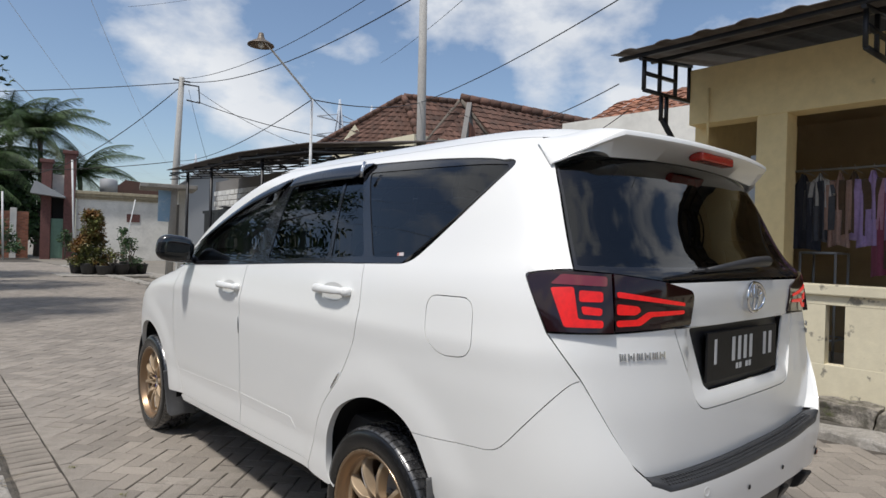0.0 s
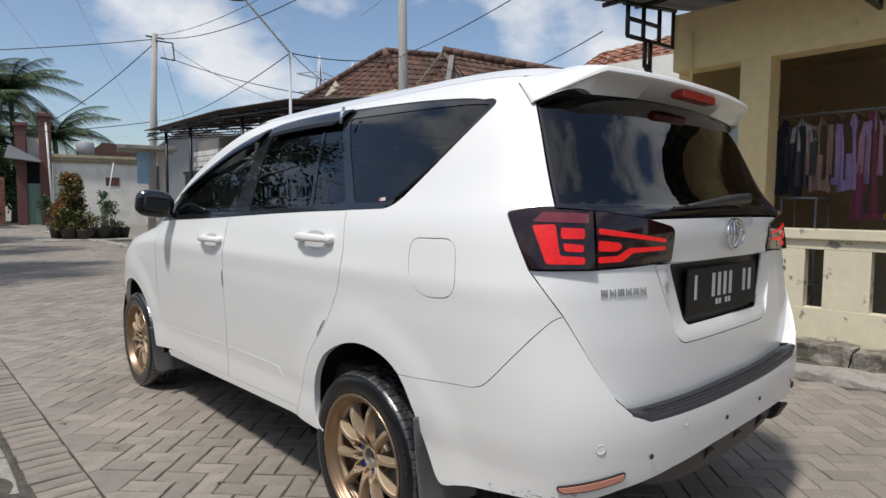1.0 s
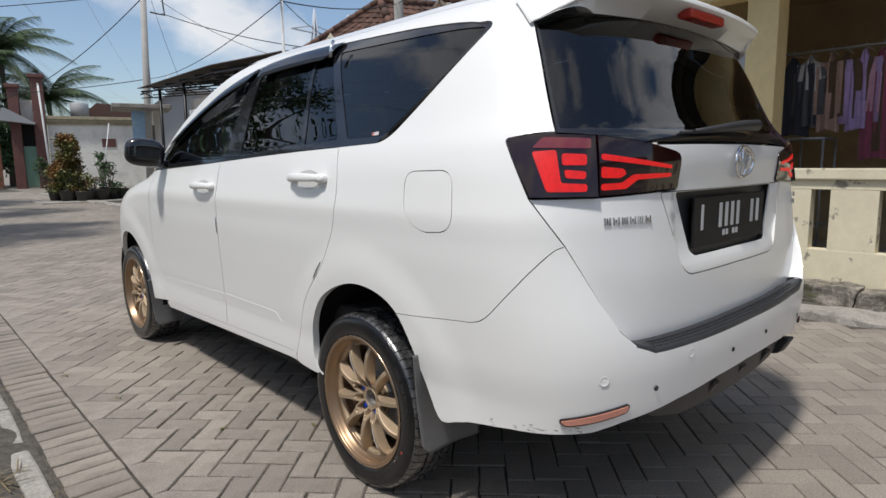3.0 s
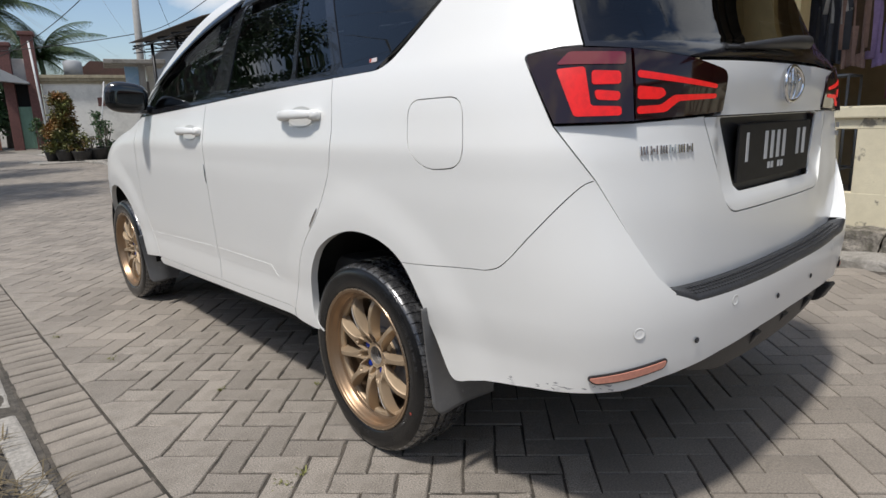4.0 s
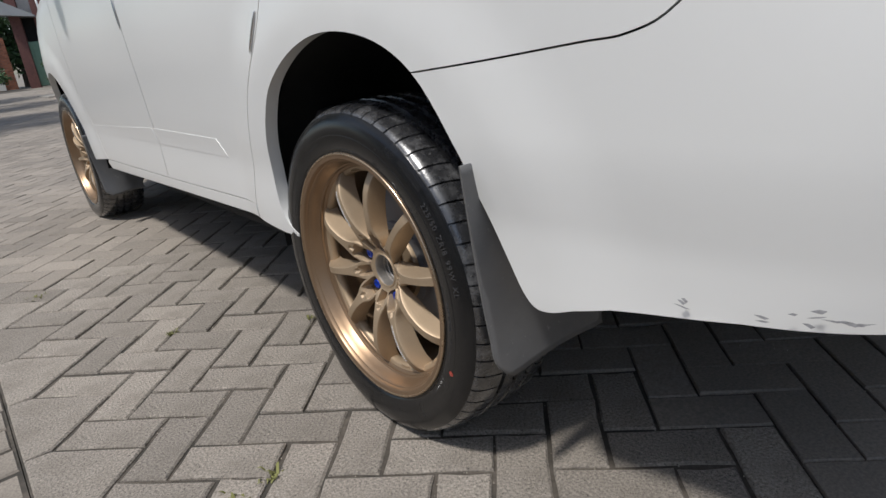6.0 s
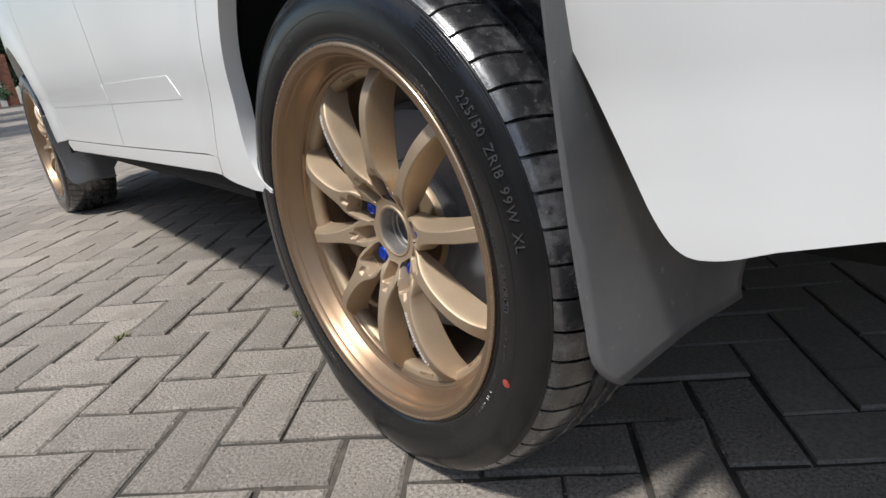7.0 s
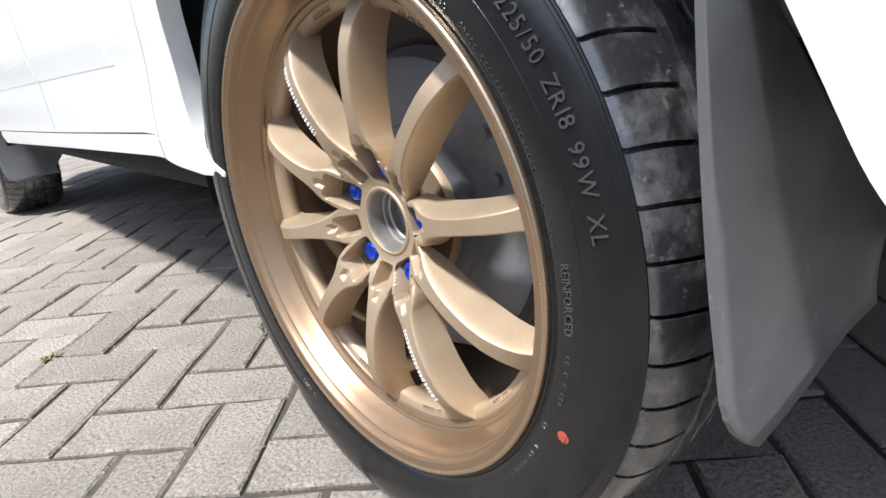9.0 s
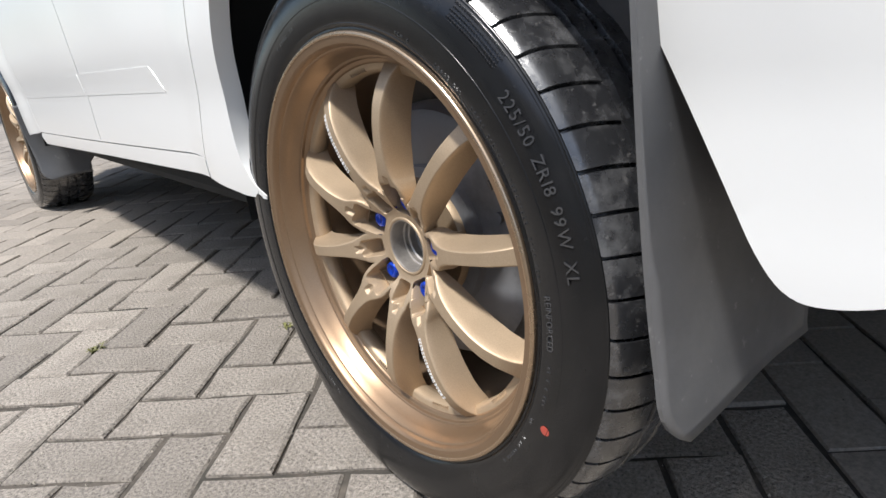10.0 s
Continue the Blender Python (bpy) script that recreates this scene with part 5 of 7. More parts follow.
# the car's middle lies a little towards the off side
# the off-side tail is also stretched and shifted to suit the camera's view
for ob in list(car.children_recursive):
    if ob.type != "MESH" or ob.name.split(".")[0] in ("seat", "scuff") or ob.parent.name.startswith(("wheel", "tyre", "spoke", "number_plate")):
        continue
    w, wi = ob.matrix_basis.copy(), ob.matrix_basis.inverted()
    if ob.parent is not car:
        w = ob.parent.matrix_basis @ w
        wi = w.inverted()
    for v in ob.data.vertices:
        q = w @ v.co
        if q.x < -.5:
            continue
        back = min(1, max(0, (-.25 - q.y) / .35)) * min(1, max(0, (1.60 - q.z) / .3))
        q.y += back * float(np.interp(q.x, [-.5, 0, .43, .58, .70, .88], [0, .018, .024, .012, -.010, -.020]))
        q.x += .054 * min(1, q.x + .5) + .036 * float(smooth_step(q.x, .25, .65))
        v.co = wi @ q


# ---- ground and street ----
bm = bmesh.new()
bmesh.ops.create_grid(bm, x_segments=4, y_segments=4, size=1500)
bmesh.ops.translate(bm, verts=bm.verts[:], vec=(0, 0, -0.06))
tagged(finish("ground", bm, "ground"), "bare dusty ground reaching the horizon", "ground", kind="structure")
EDGE = -1.478
bm = box(EDGE, 2.95, -14, 70, -.055, -.0075)
road = tagged(finish("road", bm, "joint"), "street paved with grey concrete blocks in herringbone", "road", kind="structure")
bm = box(EDGE - .235, EDGE - .002, -14, 70, -.055, -.0078)
border = tagged(finish("pavement", bm, "joint"), "edging course of grey concrete blocks beside the street", "pavement", kind="structure")

# left verge: broken kerb and dirt with dry grass
bm = bmesh.new()
bmesh.ops.create_grid(bm, x_segments=60, y_segments=160, size=1)
for v in bm.verts:
    x, y = -1.70 - (1 - v.co.x) / 2 * 4.0, 6 + v.co.y * 12
    h = noise.noise((x * 1.7, y * 1.7, 0)) * .03 + noise.noise((x * 9, y * 9, 3)) * .012
    v.co = Vector((x, y, -.012 + min(1, (-1.70 - x) / .5) * .03 + h * min(1, (-1.70 - x) / .2)))
for f in bm.faces:
    f.smooth = True
tagged(finish("verge", bm, "dirt"), "bare earth verge littered with dry grass", "verge", kind="structure")
rnd = random.Random(5)
y = -9.0
while y < 16:
    ln = rnd.uniform(.35, .8)
    w = rnd.uniform(.05, .09)
    bm = bmesh.new()
    add_box(bm, -1.735 - w, -1.735, y, y + ln, -.05, rnd.uniform(-.004, .010), .012)
    bmesh.ops.subdivide_edges(bm, edges=bm.edges[:], cuts=3, use_grid_fill=True)
    for v in bm.verts:
        v.co += Vector(noise.noise_vector(v.co * 14)) * .008
    part("kerb_stone", bm, "kerb", border)
    y += ln + rnd.uniform(.0, .12)


def blades(name, mat, spots, n, length, spread, label, kind="stuff", flat=.3):
    r = random.Random(len(spots) * 7 + n)
    V, F = [], []
    for sx, sy, sz, rad in spots:
        for _ in range(n):
            a, d = r.uniform(0, 6.28), rad * math.sqrt(r.random())
            x, y = sx + d * math.cos(a), sy + d * math.sin(a)
            b, ln, up = r.uniform(0, 6.28), length * r.uniform(.5, 1.2), r.uniform(.1, 1) ** 2 * flat + .05
            dx, dy = math.cos(b) * ln, math.sin(b) * ln
            w = .0016 + r.random() * .0014
            px, py = -math.sin(b) * w, math.cos(b) * w
            z0 = sz
            c = len(V)
            V += [(x - px, y - py, z0), (x + px, y + py, z0), (x + dx * .6 + px, y + dy * .6 + py, z0 + ln * up), (x + dx * .6 - px, y + dy * .6 - py, z0 + ln * up), (x + dx, y + dy, z0 + ln * up * .9)]
            F += [(c, c + 1, c + 2, c + 3), (c + 3, c + 2, c + 4)]
    me = bpy.data.meshes.new(name)
    me.from_pydata(V, [], F)
    me.materials.append(M[mat])
    return tagged(new(name, me), label, "grass", kind=kind)


rg = random.Random(8)
blades("dry_grass", "grass", [(rg.uniform(-2.6, -1.86), rg.uniform(-.6, 5), .005, .16) for _ in range(60)], 60, .13, .1, "scattered dry straw on the earth verge", flat=.25)
blades("weed_tuft", "grass_green", [(-1.19, .035, -.006, .035), (-1.12, .055, -.006, .018), (-1.30, 1.62, -.006, .03), (-1.05, .87, -.006, .012), (-.73, .62, -.006, .012), (-2.0, 2.2, 0, .1), (-1.42, 2.2, -.006, .02)], 26, .020, .1, "small green weeds growing in the paving joints", flat=.9)

# far edge: raised concrete lip and drain before the terrace wall
bm = bmesh.new()
add_box(bm, 2.95, 3.30, -9, 30, -.06, .045, .02)
bmesh.ops.subdivide_edges(bm, edges=[e for e in bm.edges if abs(e.verts[0].co.y - e.verts[1].co.y) > 5], cuts=300)
for v in bm.verts:
    v.co += Vector(noise.noise_vector(v.co * 2.3)) * .045 + Vector(noise.noise_vector(v.co * 9)) * .022
tagged(finish("kerb", bm, "kerb"), "uneven broken concrete kerb beside the terrace wall", "kerb", kind="structure")
bm = box(3.30, 3.62, -9, 30, -.06, -.02)
tagged(finish("gutter", bm, "dirt"), "dirty open gutter along the wall foot", "gutter", kind="structure")
bm = bmesh.new()
yy = -9.0
while yy < 6:
    ln = rnd.uniform(.5, .9)
    add_box(bm, 3.60, 3.90, yy, yy + ln, -.06, .10 + rnd.uniform(-.02, .04), .02)
    yy += ln + .01
bmesh.ops.subdivide_edges(bm, edges=bm.edges[:], cuts=4, use_grid_fill=True)
for v in bm.verts:
    v.co += Vector(noise.noise_vector(v.co * 5)) * .035 + Vector(noise.noise_vector(v.co * 19)) * .014
tagged(finish("plinth", bm, "mossy"), "rough stained stone footing under the terrace wall", "plinth", kind="structure")

# herringbone blocks: cells of one block width, two cells a block
CELL, U0, V0, R2 = .1055, -.722, -.862, math.sqrt(.5)
XA, YA = -6, 2


def cell_xy(i, j):
    u, v = U0 + i * CELL, V0 + j * CELL
    return (u + v) * R2, (v - u) * R2


def block_mesh(name, outline, h=.05, cham=.0045, joint=.0048):
    """One paving block: chamfered top, straight sides."""
    q = np.array(outline, float)
    a, b = inset(q, joint), inset(q, joint + cham)
    n = len(q)
    V = [(x, y, 0.0) for x, y in b] + [(x, y, -cham * .8) for x, y in a] + [(x, y, -h) for x, y in a]
    F = [tuple(range(n))] + [(k, n + k, n + (k + 1) % n, (k + 1) % n) for k in range(n)] + [(n + k, 2 * n + k, 2 * n + (k + 1) % n, n + (k + 1) % n) for k in range(n)]
    if signed_area(q) < 0:
        F = [f[::-1] for f in F]
    me = bpy.data.meshes.new(name)
    me.from_pydata(V, [], F)
    me.materials.append(M["pave"])
    return me


def corners(i, j, vert):
    w, h = (1, 2) if vert else (2, 1)
    return [cell_xy(i, j), cell_xy(i + w, j), cell_xy(i + w, j + h), cell_xy(i, j + h)]


near, far = [], []
for i in range(-520, 115):
    for j in range(-140, 460):
        s = (i - j) % 4
        if s not in (0, 3):
            continue
        vert = s == 3
        q = corners(i, j, vert)
        cx, cy = sum(p[0] for p in q) / 4, sum(p[1] for p in q) / 4
        if not (-9.5 < cy < 34 and EDGE - .1 < cx < 2.90):
            continue
        cells = [(i, j), (i, j + 1) if vert else (i + 1, j)]
        if any((a - XA) // 2 + (b - YA) // 2 < 0 for a, b in cells):
            continue
        (near if -1.6 < cx < -.45 and -.62 < cy < 1.75 else far).append((q, vert, cx, cy))
rb = random.Random(3)
proto = {}
for vert in (False, True):
    q = np.array(corners(0, 0, vert))
    q = q - q.mean(0)
    proto[vert] = []
    for _ in range(8):
        o = []
        for a, b in zip(q, np.roll(q, -1, 0)):
            n = 3 if np.linalg.norm(b - a) > .15 else 2
            o += [a + (b - a) * (k + (rb.uniform(-.2, .2) if k else 0)) / n + np.array([rb.uniform(-.0016, .0016), rb.uniform(-.0016, .0016)]) for k in range(n)]
        proto[vert].append(block_mesh("paving_block", o))
near.sort(key=lambda b: (b[2] + 1.15) ** 2 + (b[3] - .3) ** 2 * .5)
far += near[285:]
for q, vert, cx, cy in near[:285]:
    ob = new("paving_block", proto[vert][rb.randrange(8)])
    ob.parent = road
    ob.matrix_basis = pose(cx + rb.uniform(-.0016, .0016), cy + rb.uniform(-.0016, .0016), rb.uniform(-.0045, .0008), rb.uniform(-.7, .7), rb.uniform(-.7, .7), rb.uniform(-.8, .8))


def joined_blocks(name, outlines, parent, mat, label):
    V, F = [], []
    r = random.Random(11)
    for q in outlines:
        q = np.array(q, float)
        if signed_area(q) < 0:
            q = q[::-1]
        c, z = q.mean(0), r.uniform(-.0035, .0008)
        tx, ty = r.uniform(-.008, .008), r.uniform(-.008, .008)
        a, b, k0, n = inset(q, .0034), inset(q, .0068), len(V), len(q)
        up = lambda p, d: (p[0], p[1], z + d + tx * (p[0] - c[0]) + ty * (p[1] - c[1]))
        V += [up(p, 0) for p in b] + [up(p, -.0035) for p in a] + [up(p, -.03) for p in a]
        F += [tuple(k0 + k for k in range(n))]
        for k in range(n):
            j = (k + 1) % n
            F += [(k0 + k, k0 + n + k, k0 + n + j, k0 + j), (k0 + n + k, k0 + 2 * n + k, k0 + 2 * n + j, k0 + n + j)]
    me = bpy.data.meshes.new(name)
    me.from_pydata(V, [], F)
    me.materials.append(M[mat])
    ob = new(name, me)
    ob.parent = parent
    return tagged(ob, label, kind="stuff")


joined_blocks("paving_blocks", [b[0] for b in far], road, "pave_far", "further grey paving blocks")
# five-sided edge blocks filling the zigzag
x_apex, y_apex = cell_xy(XA + 2, YA)
PITCH = 2 * CELL / R2
hat = [(EDGE, -PITCH / 2), (x_apex - PITCH / 2, -PITCH / 2), (x_apex, 0), (x_apex - PITCH / 2, PITCH / 2), (EDGE, PITCH / 2)]
hat_mesh = block_mesh("edge_block", hat)
for k in range(-28, 60):
    ob = new("edge_block", hat_mesh)
    ob.parent = road
    ob.matrix_basis = pose(rb.uniform(-.001, .001), y_apex + k * PITCH, rb.uniform(-.003, .0), 0, 0, 0)
# edging course
bar = [(-.1095, -.052), (.1095, -.052), (.1095, .052), (-.1095, .052)]
bar_mesh = block_mesh("edging_block", bar)
bar_mesh.materials.clear()
bar_mesh.materials.append(M["pave_edge"])
for k in range(-85, 150):
    ob = new("edging_block", bar_mesh)
    ob.parent = border
    ob.matrix_basis = pose(EDGE - .1125 + rb.uniform(-.005, .002), k * .1055 + rb.uniform(-.001, .001), rb.uniform(-.006, -.001), 0, rb.uniform(-1.0, 1.0), rb.uniform(-.8, .8))

# grit and crumbs lying in the joints and on the blocks
V, F = [], []
rq = random.Random(17)
while len(V) < 2600 * 4:
    x, y = rq.uniform(EDGE - .25, .6), rq.uniform(-1.2, 4.0)
    if rq.random() < .65:                    # most of it along the joints
        u, v = (x - y) * R2, (x + y) * R2
        if rq.random() < .5:
            u = U0 + round((u - U0) / CELL) * CELL + rq.gauss(0, .003)
        else:
            v = V0 + round((v - V0) / CELL) * CELL + rq.gauss(0, .003)
        x, y = (u + v) * R2, (v - u) * R2
    r, c = rq.uniform(.0008, .0026), len(V)
    a = rq.uniform(0, 6.28)
    V += [(x + r * math.cos(a + k * 2.1), y + r * math.sin(a + k * 2.1), -.003) for k in range(3)] + [(x, y, -.002 + r * rq.uniform(.8, 1.6))]
    F += [(c, c + 1, c + 3), (c + 1, c + 2, c + 3), (c + 2, c, c + 3)]
me = bpy.data.meshes.new("grit")
me.from_pydata(V, [], F)
me.materials.append(M["grit"])
tagged(new("grit", me), "loose sand and grit in the paving joints", "grit", kind="stuff")


# ---- terrace house beside the street ----
WX = 3.90
house = thing("house", "single-storey ochre house with an open terrace", "house", (0, 0, 0))
# low wall with upright slots, built of bars so that the slots go through
slots = [(-.132 - .50 * k, .018 - .50 * k) for k in range(-1, 14)]
bm = bmesh.new()
add_box(bm, WX, WX + .12, -7.2, 1.30, .05, .400, .006)
add_box(bm, WX, WX + .12, -7.2, 1.30, .918, 1.005, .006)
ys = [1.30] + [y for lo, hi in slots for y in (hi, lo)] + [-7.2]
ys = sorted(set(round(y, 4) for y in ys), reverse=True)
for a, b in zip(ys[::2], ys[1::2]):
    if a - b > .02:
        add_box(bm, WX + .002, WX + .118, b, a, .40, .918)
low = part("terrace_wall", bm, "cream", house, "cream painted low wall with upright slots")
bm = box(WX - .035, WX + .155, -7.2, 1.32, 1.005, 1.100, .012)
part("coping", bm, "cream", low)
# pillar, beam, side and back walls
part("pillar", box(WX - .01, WX + .23, .37, .64, 1.09, 2.66, .008), "ochre", house)
part("beam", box(WX - .02, WX + .22, -7.2, 1.31, 2.655, 3.22, .006), "ochre", house, "ochre roof beam")
part("side_wall", box(WX + .22, 8.2, 1.22, 1.36, 0, 3.2), "ochre", house)
part("back_wall", box(6.6, 6.75, -7.2, 1.22, 0, 3.2), "room_dark", house, "brown terrace back wall, room shade in its colour")
part("end_wall", box(WX + .05, 6.6, -7.35, -7.2, 0, 3.2), "ochre", house)
part("terrace_floor", box(WX + .12, 6.6, -7.2, 1.22, -.02, .16), "tile_floor", house)
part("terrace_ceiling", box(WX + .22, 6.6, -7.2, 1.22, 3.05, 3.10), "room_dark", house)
part("sheet_screen", (lambda bm: [add_box(bm, 4.35 + .001 * k, 4.36 + .001 * k, .66 + .07 * k, .735 + .07 * k, .2, 2.42 - .03 * k) for k in range(7)] and bm)(bmesh.new()), "galv", house, "grey galvanised sheet screen")
# corrugated roof with black steel brackets
roof = new("roof")
roof.parent = house
bm = bmesh.new()
ny, rows = 300, []
for x, z in ((2.88, 3.215), (3.6, 3.33), (5.0, 3.56), (8.0, 4.05)):
    rows.append([(x, 1.60 - 9.0 * k / ny, z + (.020 if (k % 12) in (5, 6, 7) else .0) + (.012 if (k % 12) in (4, 8) else 0)) for k in range(ny + 1)])
up = [[bm.verts.new(p) for p in r] for r in rows]
dn = [[bm.verts.new((x, y, z - .006)) for x, y, z in r] for r in rows]
for a, b in zip(up, up[1:]):
    for k in range(ny):
        bm.faces.new((a[k], a[k + 1], b[k + 1], b[k]))
for a, b in zip(dn, dn[1:]):
    for k in range(ny):
        bm.faces.new((a[k + 1], a[k], b[k], b[k + 1]))
for k in range(ny):
    bm.faces.new((up[0][k + 1], up[0][k], dn[0][k], dn[0][k + 1]))
part("roof_sheet", bm, "sheet", roof, "dark corrugated roof sheet")
def bar_(bm, a, b, w=.035):
    add_tube(bm, [a, b], w * .62, 4)
bm = bmesh.new()
bar_(bm, (2.96, 1.55, 3.17), (2.96, -7.2, 3.17), .04)
bar_(bm, (3.45, 1.50, 3.25), (3.45, -7.2, 3.25), .04)
part("purlin", bm, "steel", roof)
for y in (1.32, -.45, -2.2, -4.0, -5.8):
    bm = bmesh.new()
    bar_(bm, (2.95, y, 3.14), (3.92, y, 3.27))
    bar_(bm, (3.02, y, 2.86), (3.92, y, 2.90))
    bar_(bm, (3.02, y, 3.14), (3.02, y, 2.86))
    bar_(bm, (3.30, y, 3.18), (3.30, y, 2.87))
    bar_(bm, (3.60, y, 3.22), (3.60, y, 2.88))
    bar_(bm, (3.88, y, 3.25), (3.88, y, 2.90))
    bar_(bm, (3.02, y, 3.02), (3.60, y, 3.05))
    if y > 1:
        bar_(bm, (3.34, y, 2.87), (3.34, y, 2.62))
        bar_(bm, (3.44, y, 2.87), (3.44, y, 2.58))
        bar_(bm, (3.36, y, 2.64), (3.90, y, 2.22), .045)
    part("roof_bracket", bm, "steel", roof, "black steel roof bracket")
tagged(finish("drain_pipe", tube([(WX - .04, 1.10, 3.0), (WX - .04, 1.10, 2.3)], .012), "ochre"), "thin ochre conduit hanging on the beam", "pipe")
# clothes rod and washing
rod = thing("clothes_rail", "thin grey steel clothes rail hung on the terrace", "clothes rail", (4.9, 0, 0))
part("rail", tube([(0, 1.22, 2.235), (0, -2.5, 2.235)], .012, 8), "galv", rod)
for y in (1.0, -2.3):
    part("bracket", tube([(0, y, 2.235), (0, y, 3.05)], .005, 6), "galv", rod)


def garment(name, label, y, width, length, mat, sleeve=0.0, seed=0, drop=0.0):
    """A hanging garment: a folded double sheet, wider at the shoulders, with sleeves."""
    r = random.Random(seed)
    ob = thing(name, label, "clothing", (4.9, y, 2.235 - drop), "washing on the clothes rail")
    bm = bmesh.new()
    nu, nv = 17, 15
    for side in (1, -1):
        rows = []
        for j in range(nv):
            v = j / (nv - 1)
            wd = width * (.28 + .72 * min(1, v * 5)) * (1 - .10 * v + .08 * v * v)
            row = []
            for i in range(nu):
                u = i / (nu - 1) * 2 - 1
                fold = .022 * math.sin(u * 7 + seed) * v + .012 * math.sin(u * 15 + seed * 2 + v * 3)
                row.append(bm.verts.new((side * (.028 * (1 - u * u) + .006) + fold, u * wd / 2, -.03 - v * length - (.10 * abs(u) ** 1.5 * (1 if v < .1 else .3)) + r.uniform(-.004, .004))))
            rows.append(row)
        for a, b in zip(rows, rows[1:]):
            for k in range(nu - 1):
                bm.faces.new((a[k], a[k + 1], b[k + 1], b[k])).smooth = True
    part("body", bm, mat, ob)
    if sleeve:
        for s in (1, -1):
            bm = bmesh.new()
            add_tube(bm, [(0, s * width * .42, -.12), (.01, s * width * .54, -.28), (.0, s * width * .56, -.12 - sleeve)], [.05, .055, .045], 10)
            part("sleeve", bm, mat, ob)
    part("hanger", tube([(0, -width * .3, -.06), (0, 0, -.01), (.0, 0, .03), (.018, 0, .014)], .0035, 6), "galv", ob)
    return ob


def cloth(name, colour, amount=.25):
    M[name] = material(name, colour, 0.9, grain=(35, .12), stain=(6, amount, tuple(c * .6 for c in colour)), bump=(60, .4, .006), sheen=.3)


for nm, c in (("cloth_navy", (.035, .037, .05)), ("cloth_grey", (.09, .095, .11)), ("cloth_white", (.55, .54, .53)), ("cloth_pink", (.48, .27, .36)), ("cloth_lilac", (.42, .30, .55)),
              ("cloth_brown", (.10, .062, .035)), ("cloth_red", (.26, .06, .10)), ("cloth_yellow", (.55, .36, .05)), ("cloth_skin", (.42, .27, .22))):
    cloth(nm, c)
garment("hanging_jacket", "dark navy jacket hanging on the clothes rail", .56, .36, .78, "cloth_navy", .6, 1)
garment("hanging_shirt", "dark grey shirt hanging on the clothes rail", .40, .20, .70, "cloth_grey", .5, 2)
garment("hanging_towel", "small white cloth hanging on the clothes rail", .40, .20, .34, "cloth_white", .12, 3)
garment("hanging_blouse", "pale rose blouse hanging on the clothes rail", .22, .20, .74, "cloth_skin", .5, 4)
garment("hanging_shirt", "dark brown shirt hanging on the clothes rail", .10, .22, .62, "cloth_brown", .3, 5)
garment("hanging_shirt", "lilac shirt hanging on the clothes rail", -.06, .26, .74, "cloth_lilac", .6, 6)
garment("hanging_dress", "dark red dress hanging on the clothes rail", -.20, .30, 1.02, "cloth_red", 0, 7)
garment("hanging_shirt", "pink shirt hanging on the clothes rail", -.24, .22, .60, "cloth_pink", .5, 8)
garment("hanging_dress", "dark brown patterned dress hanging on the clothes rail", -.26, .30, .95, "cloth_brown", .4, 9)
garment("hanging_scarf", "yellow scarf hanging on the clothes rail", -.40, .12, 1.00, "cloth_yellow", 0, 10)
garment("hanging_dress", "dark brown dress hanging on the clothes rail", -.60, .34, .85, "cloth_brown", .4, 12)
garment("hanging_shirt", "dark blue shirt hanging on the clothes rail", -.95, .34, .75, "cloth_navy", .5, 13)
# metal rack on the terrace
rack = thing("metal_rack", "pale grey metal frame standing on the terrace", "rack", (4.95, .36, .16))
for y in (-.16, .16):
    for x in (-.2, .2):
        part("leg", tube([(x, y, 0), (x, y, 1.22)], .012, 6), "galv", rack)
for z in (.35, 1.22):
    part("rail", tube([(-.2, -.16, z), (.2, -.16, z), (.2, .16, z), (-.2, .16, z), (-.2, -.16, z)], .012, 6), "galv", rack)


# ---- further along the street ----
def tiled_slope(bm, a, b, c, d, course=.30, wide=.24, lift=.03):
    """Roof tiles on the slope with eave a to b and ridge d to c: one small bent plate each, overlapping."""
    a, b, c, d = (Vector(p) for p in (a, b, c, d))
    rows = max(2, int(((d - a).length + (c - b).length) / 2 / course))
    n = (b - a).cross(d - a).normalized()
    if n.z < 0:
        n.negate()
    r = random.Random(int(a.x * 10) + rows)
    for j in range(rows):
        p, q = a.lerp(d, j / rows), b.lerp(c, j / rows)
        p1, q1 = a.lerp(d, (j + 1.25) / rows), b.lerp(c, (j + 1.25) / rows)
        cols = max(1, int((q - p).length / wide))
        for i in range(cols):
            t0, t1 = i / cols, (i + 1) / cols
            h = lift + r.uniform(-.008, .012)
            lo = [p.lerp(q, t0) + n * h, p.lerp(q, (t0 + t1) / 2) + n * (h + .035), p.lerp(q, t1) + n * h]
            hi = [p1.lerp(q1, t0), p1.lerp(q1, (t0 + t1) / 2) + n * .03, p1.lerp(q1, t1)]
            ft = [v - n * .035 for v in lo]
            vs = [bm.verts.new(v) for v in lo + hi + ft]
            for k in (0, 1):
                bm.faces.new((vs[k], vs[k + 1], vs[4 + k], vs[3 + k]))
                bm.faces.new((vs[6 + k], vs[7 + k], vs[k + 1], vs[k]))


def ridge_tiles(bm, a, b, size=.13, step=.35):
    a, b = Vector(a), Vector(b)
    n = max(1, int((b - a).length / step))
    for i in range(n):
        add_tube(bm, [a.lerp(b, i / n), a.lerp(b, (i + 1.08) / n)], [size, size * .88], 7)


